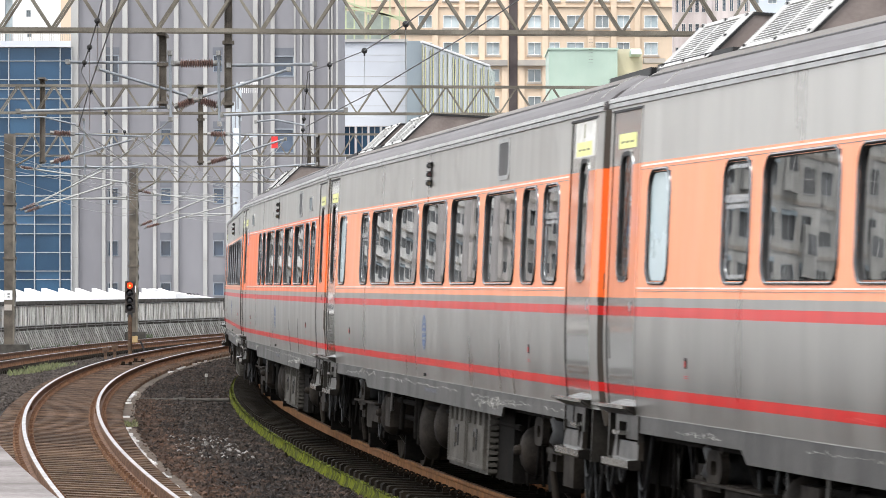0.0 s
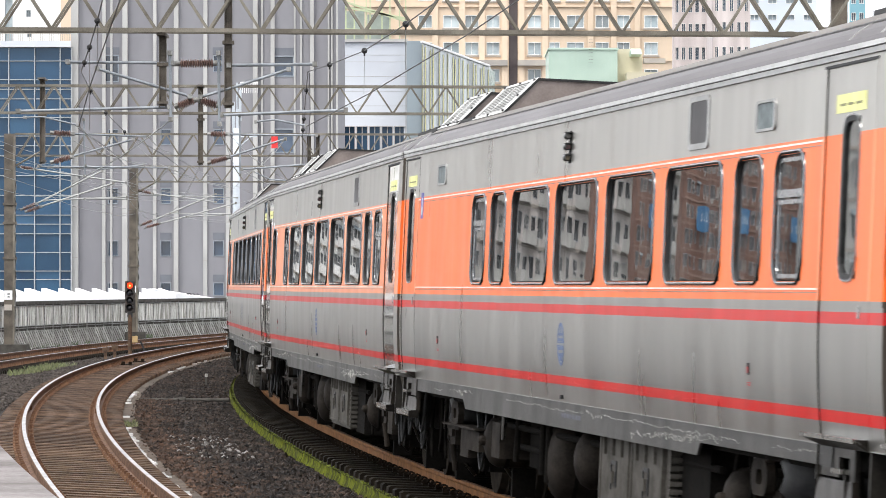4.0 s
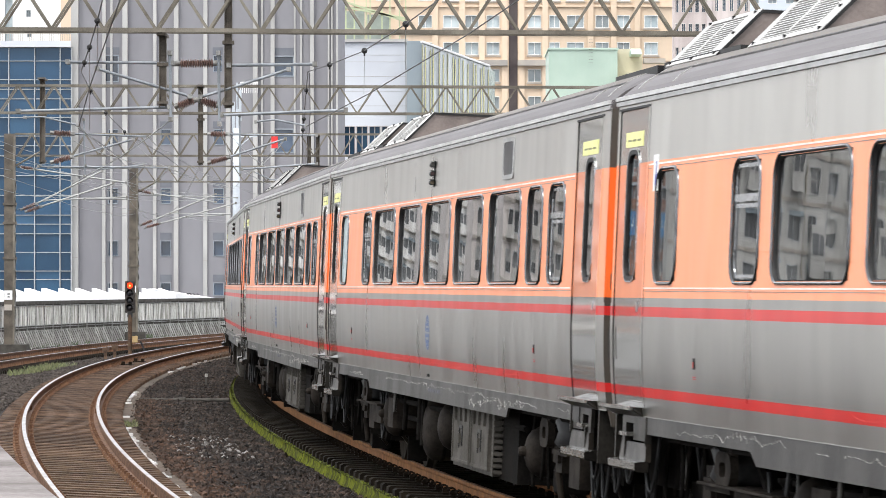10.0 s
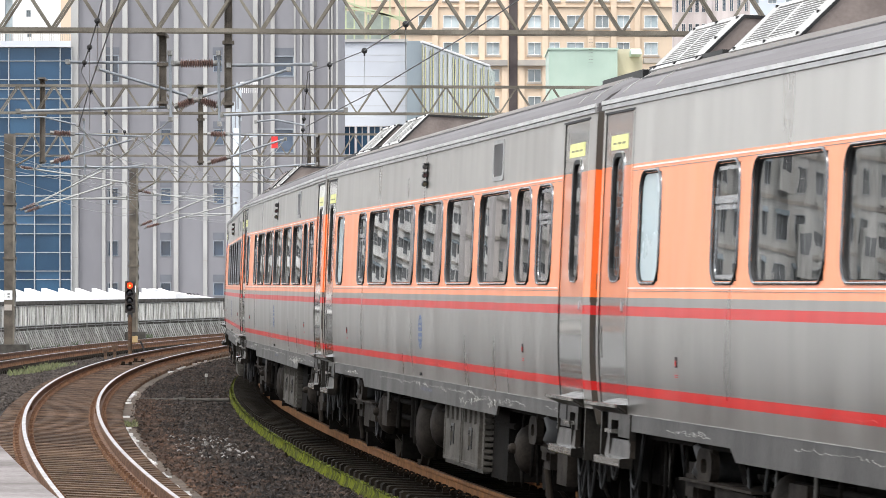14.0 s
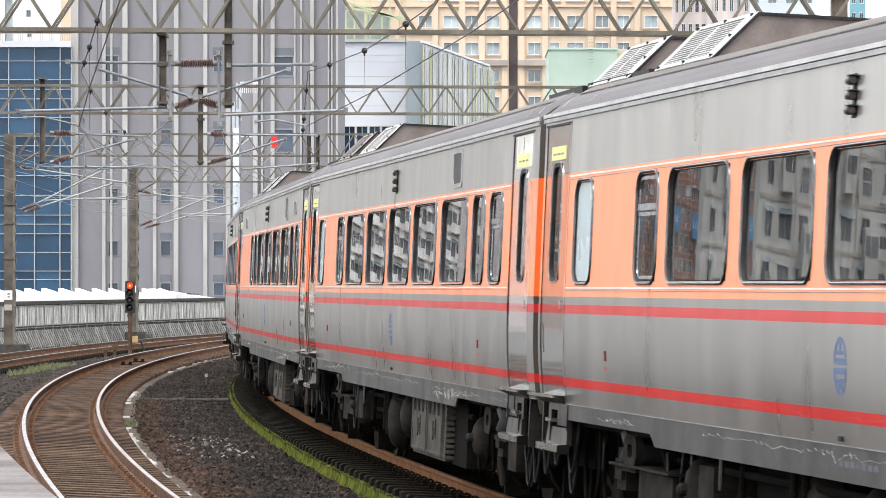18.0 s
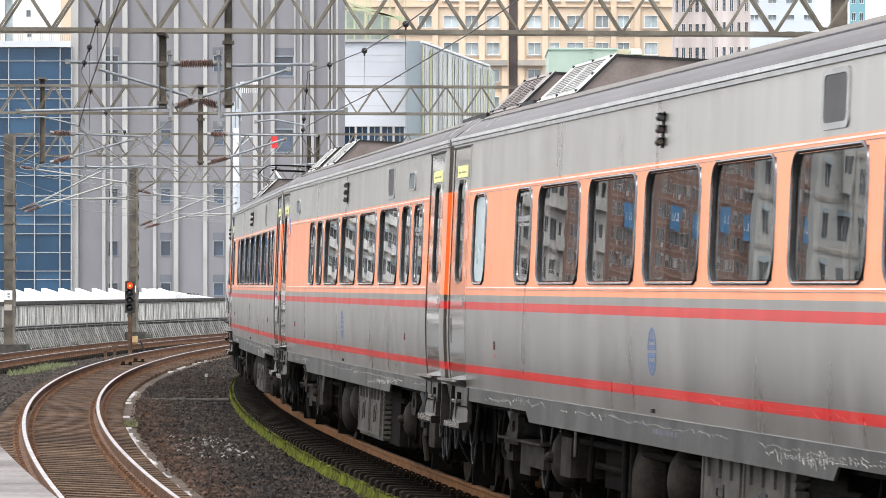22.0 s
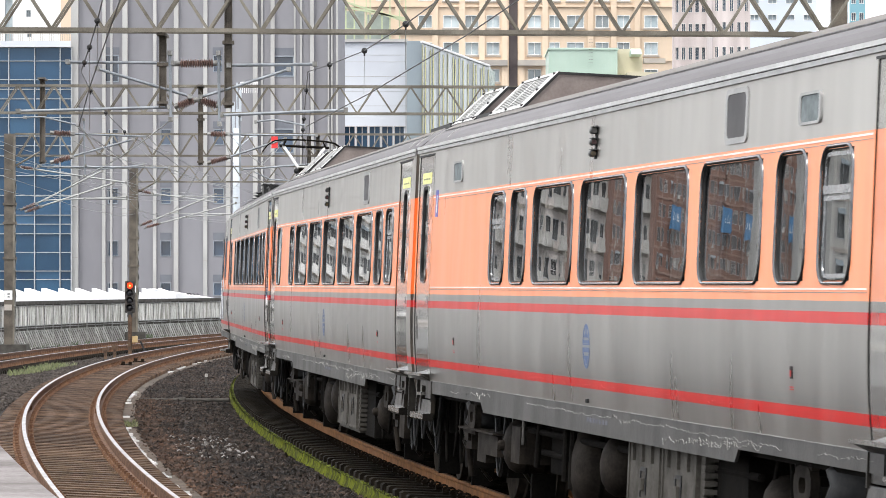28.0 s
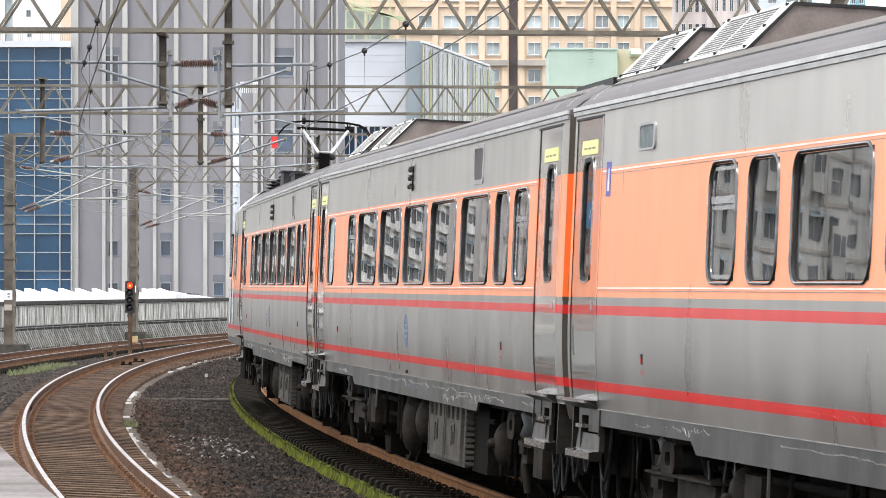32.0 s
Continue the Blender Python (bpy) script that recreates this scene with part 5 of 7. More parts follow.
    pan = part("pantograph", boxes((pu - 0.5, pu + 0.5, -0.40, 0.40, 3.98, 4.03), (pu - 0.04, pu + 0.04, -0.04, 0.04, 4.03, 4.20), (pu - 0.09, pu + 0.09, -0.09, 0.09, 4.18, 4.46)), UNDER, car, "raised roof current collector")
    for u in (pu - 0.4, pu + 0.4):
        for y in (-0.36, 0.36):
            bm = bmesh.new()
            lathe(bm, [(0, 0.07), (0.2, 0.10), (0.35, 0.06), (0.55, 0.10), (0.7, 0.06), (0.9, 0.10), (1, 0.05)], (u, y, 3.80), (u, y, 3.99), 10)
            part("foot_insulator", bm, INSUL, pan)
    for y in (-0.14, 0.14):
        bm = bmesh.new()
        lathe(bm, [(0, 0.03), (0.2, 0.055), (0.8, 0.055), (1, 0.03)], (pu - 0.08, y, 4.40), (pu + 0.08, y, 4.40), 12)
        part("spring_drum", bm, RUBBER, pan, "black spring drum", smooth=True)
    part("main_shaft", rods(0.024, ((pu, -0.15, 4.48), (pu, 0.15, 4.48))), LOUVRE, pan, "pale main shaft")
    for y0, y1 in ((0.11, 0.42), (-0.11, -0.42)):
        part("lower_arm", rods(0.030, ((pu, y0, 4.47), (pu + 0.15, y1, 4.90)), seg=8), WHITE, pan, "pale lower arm")
        part("upper_arm", rods(0.016, ((pu + 0.15, y1, 4.90), (pu - 0.05, y1 * 0.9, 5.0)), seg=6), UNDER, pan)
    part("cross_tube", rods(0.026, ((pu + 0.15, -0.50, 4.90), (pu + 0.15, 0.50, 4.90)), seg=8), UNDER, pan, "dark cross tube")
    for dx in (-0.15, 0.15):
        pts = [(-0.82, 4.74), (-0.74, 4.90), (-0.60, 4.99), (-0.4, 5.02), (0, 5.03), (0.4, 5.02), (0.60, 4.99), (0.74, 4.90), (0.84, 4.76)]
        bm = tube(bmesh.new(), [(pu + dx, y, z) for y, z in pts], 0.012, 7)
        part("collector_strip", bm, UNDER, pan, "curved dark collector strip")
    for y in (-0.42, 0.42):
        part("strip_hanger", rods(0.012, ((pu - 0.15, y, 5.02), (pu - 0.15, y, 4.86)), seg=6), UNDER, pan)
    return car


PITCH = 20.295
coach_n = coach(SEATS_N)
cars = {-0.5: coach_n}
for slot in (-4.5, 0.5, 3.5):
    cars[slot] = copy_thing(coach_n, Matrix())
cars[-3.5] = coach(SEATS_N, sheet=True)
cars[1.5] = coach(SEATS_N, brown=True, sheet=True)
cars[-1.5] = coach(SEATS_D, sticker=WHITE, sheet=True)
coach_h = coach(SEATS_H, square=True, sticker=BLUESIGN, paint=FRESH_PAINT)
cars[-2.5] = coach_h
cars[2.5] = coach(SEATS_H, square=True, sticker=BLUESIGN)
cars[4.5] = power_car()
tagged(coach_h, "grey and bright orange coach, freshly painted, with a blank end panel")
tagged(cars[2.5], "grey and orange coach with a blank orange end panel, dusty")

# where the joint between two middle cars stands along the line, second by second, as the train slows
JOINT = [(0.0, 89.24), (0.5, 85.25), (1.0, 81.38), (1.5, 77.64), (2.0, 74.02), (2.5, 70.53), (3.0, 67.14), (3.5, 63.85), (4.0, 60.65), (4.5, 57.53),
         (5.0, 54.51), (5.5, 51.59), (6.0, 48.77), (7.0, 43.39), (8.0, 38.23), (9.0, 33.15), (10.0, 28.09), (11.0, 23.06), (12.0, 18.07), (13.0, 13.15),
         (14.0, 8.37), (15.0, 3.74), (16.0, -0.78), (17.0, -5.16), (18.0, -9.33), (19.0, -13.30), (20.0, -17.11), (21.0, -20.76), (22.0, -24.25), (23.0, -27.57),
         (24.0, -30.75), (25.0, -33.76), (26.0, -36.63), (27.0, -39.37), (28.0, -41.97), (29.0, -44.41), (30.0, -46.75), (31.0, -49.02), (32.0, -51.31)]


def car_pose(q):
    a, b = line(q - 7.57, own=True), line(q + 7.57, own=True)
    d = (b - a).normalized()
    return Matrix.Translation((a + b) / 2) @ Matrix.Rotation(math.atan2(d.y, d.x), 4, "Z") @ Matrix.Rotation(CANT, 4, "X")


def motions():
    """The train rolls round the curve towards the camera and slows down."""
    for slot, car in cars.items():
        walk(car, [(t, car_pose(g + slot * PITCH)) for t, g in JOINT])
    ts = [k * 0.1 for k in range(321)]
    gs = np.interp(ts, [t for t, _ in JOINT], [g for _, g in JOINT])
    for slot, car in cars.items():
        for ob in car.children:
            if ob.name.startswith("wheelset"):
                at = ob.location.copy()
                walk(ob, [(t, Matrix.Translation(at) @ Matrix.Rotation((g - gs[0]) / 0.43, 4, "Y")) for t, g in zip(ts, gs)])


# ---- portals over the tracks ----
def truss(name, label, x0, x1, y, z, depth, slope, pitch, start, thick=0.06, skip_top=False):
    """A lattice girder across the tracks: chords and zigzag bars in two planes."""
    ob = thing(name, label, "gantry", "overhead line portals")
    for k, dy in enumerate((0.0, 0.42)):
        def at(x, h):
            return (x, y + dy + slope * (x - x0), z + h)
        for h in (0, depth):
            bm = bmesh.new()
            beam(bm, at(x0, h), at(x1, h), thick * 0.95, thick * 0.95)
            part("chord", bm, TRUSS, ob, "khaki steel chord")
        x, up = start, False
        while x < x1 - pitch / 2:
            bm = bmesh.new()
            beam(bm, at(x, depth if up else 0), at(x + pitch / 2, 0 if up else depth), thick * 0.58, thick * 0.58)
            part("lattice_bar", bm, TRUSS, ob)
            x, up = x + pitch / 2, not up
    return ob


def hanger(name, x, y, z0, z1, w, mat=None):
    ob = thing(name, "brown steel post hanging from the portal", "post", "hanging posts", at=pose(x, y, z0))
    h = z1 - z0
    part("web", boxes((-w / 2 + 0.012, w / 2 - 0.012, -0.008, 0.008, 0, h)), mat or POST, ob)
    part("flange", boxes((-w / 2, -w / 2 + 0.014, -w / 2, w / 2, 0, h)), mat or POST, ob)
    part("flange", boxes((w / 2 - 0.014, w / 2, -w / 2, w / 2, 0, h)), mat or POST, ob)
    part("foot_plate", boxes((-w * 0.7, w * 0.7, -w * 0.6, w * 0.6, 0.05, 0.10)), mat or POST, ob)
    part("head_plate", boxes((-w * 0.6, w * 0.6, -0.5, 0.5, h - 0.07, h - 0.03)), mat or POST, ob)
    part("bolted_plate", boxes((-w * 0.75, w * 0.75, -w * 0.7, w * 0.7, h * 0.55, h * 0.55 + 0.06)), mat or POST, ob)
    return ob


def insulator(x0, z0, x1, z1, y, r=0.085, n=14):
    ob = thing("insulator", "ribbed brown porcelain insulator with metal caps", "insulator", "overhead insulators")
    bm = bmesh.new()
    pts = [(0.0, r * 0.45), (0.08, r * 0.45)]
    for k in range(n):
        s = 0.10 + 0.80 * k / n
        pts += [(s, r * 0.42), (s + 0.35 / n, r), (s + 0.45 / n, r * 0.95)]
    pts += [(0.92, r * 0.42), (1.0, r * 0.42)]
    lathe(bm, pts, (x0, y, z0), (x1, y, z1), 12)
    part("ribbed_body", bm, INSUL, ob)
    dx, dz = x1 - x0, z1 - z0
    for s0, s1 in ((-0.10, 0.09), (0.91, 1.10)):
        bm = bmesh.new()
        rod(bm, (x0 + dx * s0, y, z0 + dz * s0), (x0 + dx * s1, y, z0 + dz * s1), r * 0.6, 10)
        part("end_cap", bm, PIPE, ob)
    return ob


def arm(label, mat, r, *pts):
    """A bent tube through the points."""
    ob = thing("support_tube", label, "support tube", "overhead line tubes")
    bm = bmesh.new()
    for a, b in zip(pts, pts[1:]):
        rod(bm, a, b, r, 8)
    part("tube", bm, mat, ob)
    for p in (pts[0], pts[-1]):
        bm = bmesh.new()
        box(bm, p[0] - r * 1.4, p[0] + r * 1.4, p[1] - 0.12, p[1] + 0.12, p[2] - r * 1.5, p[2] + r * 1.5)
        part("clamp", bm, PIPE, ob)
    return ob


def cable(label, mat, r, *pts, sag=0.0):
    ob = thing("overhead_wire", label, "wire", "overhead wires")
    way = [Vector(pts[0])]
    for a, b in zip(pts, pts[1:]):
        a, b = Vector(a), Vector(b)
        n = 6 if sag else 1
        for k in range(1, n + 1):
            p = a.lerp(b, k / n)
            p.z -= sag * 4 * (k / n) * (1 - k / n)
            way.append(p)
    bm = tube(bmesh.new(), way, r, 5)
    part("strand", bm, mat, ob)
    return ob


def ball(x, y, z, r=0.042):
    ob = thing("wire_clamp_ball", "black round clamp on the overhead wire", "clamp", "wire clamps", at=pose(x, y, z))
    bm = bmesh.new()
    lathe(bm, [(0, 0.3 * r), (0.15, 0.75 * r), (0.35, r), (0.65, r), (0.85, 0.75 * r), (1, 0.3 * r)], (0, 0, -r), (0, 0, r), 10)
    part("body", bm, RUBBER, ob)
    part("lug", boxes((-r * 0.3, r * 0.3, -r * 0.3, r * 0.3, -r * 1.8, -r * 0.8)), RUBBER, ob)


D1, D2, D3, D4 = 72.0, 106.0, 141.0, 176.0
truss("portal_girder", "khaki steel lattice girder spanning the tracks", -9.5, 7.4, 71.0, 6.546, 0.70, 0.10, 0.905, -6.804 - 0.905 * 3, 0.075)
truss("portal_girder", "khaki steel lattice girder spanning the tracks", -16, 5.0, 105.2, 6.537, 0.70, 0.06, 0.918, -4.970 - 0.918 * 12)
truss("portal_girder", "khaki steel lattice girder spanning the tracks", -14.658, 4.0, 140.6, 6.541, 0.74, 0.03, 0.92, -14.658 + 0.1)
truss("portal_girder", "khaki steel lattice girder spanning the tracks", -13.359, 3.0, 175.8, 6.526, 0.66, 0.02, 0.95, -13.262)

# mast of the nearest portal, on the inner side of the curve
mast = thing("portal_mast", "stout grey steel mast carrying the portal", "mast", "portal masts", at=pose(7.057, 73.2, -0.9))
part("shaft", boxes((-0.14, 0.14, -0.14, 0.14, 0, 8.6)), POST, mast)
part("brace", rods(0.05, ((-0.1, 0, 7.55), (-1.05, 0, 7.0))), TRUSS, mast)
part("bracket", boxes((-0.32, -0.14, -0.1, 0.1, 7.35, 7.6)), POST, mast)

for x, d, w, base in ((-14.813, 140.5, 0.36, -0.42), (-13.214, 175.6, 0.36, -0.42)):
    top = 7.278 if d < 150 else 7.180
    m = thing("portal_mast", "stout grey-brown lattice mast with stained plates", "mast", "portal masts", at=pose(x, d, base))
    h = top - base
    part("shaft", boxes((-w / 2, w / 2 - 0.06, -w / 2, w / 2, 0, h)), POST, m)
    part("flange", boxes((w / 2 - 0.06, w / 2, -w / 2 - 0.02, w / 2 + 0.02, 0, h)), TRUSS, m)
    bm = bmesh.new()
    for k in range(9):
        z = 0.6 + k * 0.62
        beam(bm, (w / 2 + 0.01, -w / 2 - 0.02, z), (w / 2 + 0.01, w / 2 + 0.02, z + 0.31), 0.03, 0.04)
        beam(bm, (w / 2 + 0.01, w / 2 + 0.02, z + 0.31), (w / 2 + 0.01, -w / 2 - 0.02, z + 0.62), 0.03, 0.04)
    part("lacing", bm, PIPE, m)
    for z in ((3.4, 4.6, 5.25) if d < 150 else (3.3, 4.5)):
        part("band", boxes((-w / 2 - 0.04, w / 2 + 0.04, -w / 2 - 0.04, w / 2 + 0.04, z, z + 0.09)), POST, m)
    part("base_block", boxes((-0.75, 0.62, -0.6, 0.6, -0.05, 0.5) if d < 150 else (-0.34, 0.50, -0.5, 0.5, -0.05, 0.52)), DARKCON, m, "dark concrete mast footing")
    part("base_plate", boxes((-0.32, 0.32, -0.3, 0.3, 0.42, 0.50)), POST, m)
    if d < 150:
        part("number_plate", boxes((-w / 2 + 0.01, w / 2 - 0.07, -w / 2 - 0.012, -w / 2 - 0.002, 2.02, 2.34)), WHITE, m, "white plate with plain bars")
        part("plate_bars", boxes((-0.06, 0.02, -w / 2 - 0.016, -w / 2 - 0.012, 2.10, 2.14), (-0.06, 0.02, -w / 2 - 0.016, -w / 2 - 0.012, 2.20, 2.24)), RUBBER, m)
        part("pale_patch", boxes((-w / 2 + 0.01, w / 2 - 0.09, -w / 2 - 0.012, -w / 2 - 0.002, 1.66, 1.86)), BEIGEDARK, m)
    else:
        part("pale_patch", boxes((0.0, w / 2 - 0.07, -w / 2 - 0.012, -w / 2 - 0.002, 2.2, 2.5)), WHITE, m)
    part("strut", rods(0.035, ((w / 2, 0, h - 1.1), (1.15, 0, h - 0.55))), TRUSS, m)

# hanging posts
hanger("hanging_post", -4.911, 72.0, 5.228, 6.536, 0.13)
hanger("hanging_post", -3.762, 72.0, 5.208, 7.249, 0.135)
hanger("hanging_post", -10.334, 106, 5.239, 7.470, 0.135)
hanger("hanging_post", -6.253, 106, 5.209, 7.280, 0.13)
hanger("hanging_post", -4.595, 141, 6.037, 7.298, 0.14)
hanger("hanging_post", -4.304, 141.3, 6.076, 7.298, 0.12)

# support arms under the nearest portal
insulator(-4.673, 5.991, -3.960, 6.000, 72.0)
insulator(-4.673, 5.247, -4.336, 5.356, 72.0, n=8)
insulator(-4.277, 5.356, -3.940, 5.257, 72.0, n=8)
arm("silver support tube of the overhead line", TUBE, 0.026, (-6.574, 72.0, 6.020), (-4.732, 72.0, 6.000))
arm("silver support tube of the overhead line", TUBE, 0.026, (-6.059, 72.0, 5.901), (-4.792, 72.0, 5.525), (-4.435, 72.0, 5.416))
arm("silver drop tube of the overhead line", TUBE, 0.026, (-4.782, 71.9, 6.169), (-4.762, 71.9, 5.010))
arm("silver drop tube of the overhead line", TUBE, 0.026, (-3.931, 71.9, 6.169), (-3.911, 71.9, 4.930))
arm("silver registration tube of the overhead line", TUBE, 0.026, (-7.445, 72.0, 5.158), (-4.792, 72.0, 5.228))
arm("thin silver steady arm of the overhead line", TUBE, 0.016, (-7.326, 72.0, 5.049), (-7.019, 72.0, 5.059), (-6.396, 72.0, 4.911))
arm("silver support tube of the overhead line", TUBE, 0.028, (-3.752, 72.0, 5.961), (-2.247, 72.0, 5.981))
arm("silver support tube of the overhead line", TUBE, 0.026, (-4.247, 72.0, 5.406), (-3.683, 72.0, 5.574), (-2.703, 72.0, 5.891))
arm("silver registration tube of the overhead line", TUBE, 0.026, (-3.881, 72.0, 5.089), (-1.703, 72.0, 5.178))
arm("thin silver steady arm of the overhead line", TUBE, 0.016, (-3.287, 72.0, 4.970), (-2.960, 72.0, 5.010), (-2.396, 72.0, 4.901))
# under the second portal
insulator(-10.086, 6.041, -9.562, 6.012, 106, n=9)
insulator(-10.086, 5.282, -9.576, 5.414, 106, n=9)
insulator(-6.034, 6.012, -5.568, 5.997, 106, n=9)
insulator(-6.034, 5.268, -5.539, 5.399, 106, n=9)
arm("silver support tube of the overhead line", TUBE, 0.026, (-9.533, 106, 6.012), (-7.609, 106, 5.939))
arm("silver support tube of the overhead line", TUBE, 0.026, (-9.562, 106, 5.428), (-8.002, 106, 5.866))
arm("silver drop tube of the overhead line", TUBE, 0.024, (-9.270, 106, 6.376), (-9.241, 106, 4.918))
arm("silver registration tube of the overhead line", TUBE, 0.024, (-10.436, 106, 5.166), (-7.055, 106, 5.137))
arm("thin silver steady arm of the overhead line", TUBE, 0.016, (-9.212, 106, 5.195), (-8.833, 106, 5.093), (-7.711, 106, 5.209))
arm("silver support tube of the overhead line", TUBE, 0.026, (-5.539, 106, 5.997), (-3.265, 106, 5.968))
arm("silver support tube of the overhead line", TUBE, 0.026, (-5.524, 106, 5.414), (-4.067, 106, 5.880))
arm("silver drop tube of the overhead line", TUBE, 0.024, (-5.247, 106, 6.478), (-5.233, 106, 4.947))
arm("silver registration tube of the overhead line", TUBE, 0.024, (-5.189, 106, 5.093), (-3.265, 106, 5.239))
arm("thin silver steady arm of the overhead line", TUBE, 0.016, (-4.868, 106, 5.020), (-4.431, 106, 4.830), (-3.556, 106, 4.772))
# brackets on the masts by the wall
insulator(-14.522, 6.153, -13.999, 6.076, 140.7, 0.075, 8)
arm("pale bracket tube of the overhead line", PALEWIRE, 0.03, (-13.999, 140.7, 6.076), (-10.838, 140.7, 5.610))
insulator(-14.425, 4.699, -13.921, 4.893, 140.7, 0.075, 8)
arm("pale bracket tube of the overhead line", PALEWIRE, 0.03, (-13.921, 140.7, 4.893), (-11.672, 140.7, 6.018))
insulator(-14.270, 4.621, -13.766, 4.796, 140.7, 0.075, 8)
arm("pale bracket tube of the overhead line", PALEWIRE, 0.03, (-13.766, 140.7, 4.796), (-11.284, 140.7, 5.591))
insulator(-13.166, 6.187, -12.439, 6.018, 175.7, 0.075, 8)
arm("pale bracket tube of the overhead line", PALEWIRE, 0.03, (-12.439, 175.7, 6.018), (-9.729, 175.7, 5.654))
insulator(-12.924, 4.662, -12.391, 4.880, 175.7, 0.075, 8)
arm("pale bracket tube of the overhead line", PALEWIRE, 0.03, (-12.391, 175.7, 4.880), (-9.729, 175.7, 5.993))
insulator(-12.730, 4.565, -12.101, 4.735, 175.7, 0.075, 8)
arm("pale bracket tube of the overhead line", PALEWIRE, 0.03, (-12.101, 175.7, 4.735), (-8.858, 175.7, 5.606))
arm("pale registration tube of the overhead line", PALEWIRE, 0.024, (-13.659, 140.7, 5.003), (-10.815, 140.7, 5.119))
arm("pale registration tube of the overhead line", PALEWIRE, 0.024, (-12.266, 140.7, 5.061), (-10.815, 140.7, 5.042))
arm("pale registration tube of the overhead line", PALEWIRE, 0.024, (-11.669, 175.7, 5.165), (-9.036, 175.7, 5.141))
arm("pale registration tube of the overhead line", PALEWIRE, 0.024, (-10.969, 175.7, 5.030), (-9.398, 175.7, 5.093))
arm("pale registration tube of the overhead line", PALEWIRE, 0.024, (-13.166, 176, 5.969), (-8.809, 176, 5.848))
arm("pale registration tube of the overhead line", PALEWIRE, 0.024, (-13.553, 141, 6.134), (-10.741, 141, 6.115))
cable("black overhead wire above the tracks", WIRE, 0.008, (-2.366, 72, 5.852), (-1.824, 66, 5.650), (-1.109, 58, 5.421), (-0.463, 51, 5.352), (0.037, 45, 5.299))
cable("black overhead wire above the tracks", WIRE, 0.008, (-2.396, 72, 4.891), (-1.082, 61, 4.962), (0.310, 49, 5.110), (0.863, 43, 5.146))
cable("black overhead wire above the tracks", WIRE, 0.008, (-4.297, 52, 5.780), (-4.713, 56, 5.715), (-5.337, 62, 5.700), (-6.346, 72, 5.852))
cable("black overhead wire above the tracks", WIRE, 0.008, (-4.069, 52, 5.780), (-5.663, 66, 5.332), (-6.386, 72, 4.881))
cable("black overhead wire above the tracks", WIRE, 0.008, (-6.346, 72, 5.852), (-6.864, 80, 5.893), (-7.552, 92, 5.965), (-8.192, 106, 6.041))
cable("black overhead wire above the tracks", WIRE, 0.008, (-6.386, 72, 4.851), (-7.351, 90, 5.114), (-9.546, 130, 5.373))
cable("black overhead wire above the tracks", WIRE, 0.008, (-2.366, 72, 5.852), (-2.529, 76, 5.714), (-2.933, 86, 5.359), (-3.438, 100, 4.924))
cable("black overhead wire above the tracks", WIRE, 0.008, (-8.192, 106, 6.041), (-8.016, 118, 5.836), (-8.802, 141, 5.979))
cable("black overhead wire above the tracks", WIRE, 0.008, (-2.337, 72, 5.822), (-2.585, 80, 5.463), (-3.513, 106, 5.093))
cable("thin pale dropper wire above the tracks", PALEWIRE, 0.004, (-4.713, 56, 5.715), (-5.554, 66, 5.695))
cable("thin pale dropper wire above the tracks", PALEWIRE, 0.004, (-1.109, 58, 5.421), (-1.174, 61, 4.937))
cable("thin pale dropper wire above the tracks", PALEWIRE, 0.004, (-0.463, 51, 5.352), (-0.499, 55, 4.985))
cable("thin pale dropper wire above the tracks", PALEWIRE, 0.004, (-1.824, 66, 5.650), (-1.861, 67, 4.809))
cable("thin pale dropper wire above the tracks", PALEWIRE, 0.004, (-5.337, 62, 5.700), (-6.026, 70, 4.756))
cable("thin pale overhead wire above the tracks", PALEWIRE, 0.008, (-14.015, 130, 6.446), (-12.331, 141, 5.843), (-12.924, 176, 5.800), sag=0.12)
cable("thin pale overhead wire above the tracks", PALEWIRE, 0.008, (-14.015, 130, 6.214), (-13.553, 141, 6.270), (-13.166, 176, 6.913), sag=0.12)
cable("thin pale overhead wire above the tracks", PALEWIRE, 0.008, (-14.554, 135, 5.722), (-13.287, 176, 5.316), (-10.286, 200, 5.257), sag=0.12)
cable("thin pale overhead wire above the tracks", PALEWIRE, 0.008, (-14.877, 138, 5.327), (-13.696, 150, 5.338), (-10.511, 210, 6.511), sag=0.12)
cable("thin pale overhead wire above the tracks", PALEWIRE, 0.008, (-13.553, 141, 5.203), (-13.289, 160, 4.959), (-13.166, 176, 5.170), sag=0.12)
cable("thin pale overhead wire above the tracks", PALEWIRE, 0.008, (-10.838, 141, 5.649), (-10.613, 170, 5.908), (-10.011, 200, 6.302), sag=0.12)
cable("thin pale overhead wire above the tracks", PALEWIRE, 0.008, (-14.877, 138, 6.029), (-13.166, 176, 6.332), (-10.511, 210, 6.714), sag=0.12)
cable("thin pale overhead wire above the tracks", PALEWIRE, 0.008, (-14.037, 141, 6.076), (-13.166, 176, 5.969), sag=0.12)
cable("thin pale overhead wire above the tracks", PALEWIRE, 0.008, (-7.055, 106, 5.122), (-7.508, 150, 5.709), (-7.524, 180, 6.057), sag=0.12)
cable("thin pale overhead wire above the tracks", PALEWIRE, 0.008, (-9.533, 106, 5.822), (-10.808, 150, 6.535), (-10.011, 200, 6.770), sag=0.12)
cable("thin pale overhead wire above the tracks", PALEWIRE, 0.008, (-7.609, 106, 5.968), (-8.652, 130, 6.303), (-9.293, 176, 6.526), sag=0.12)
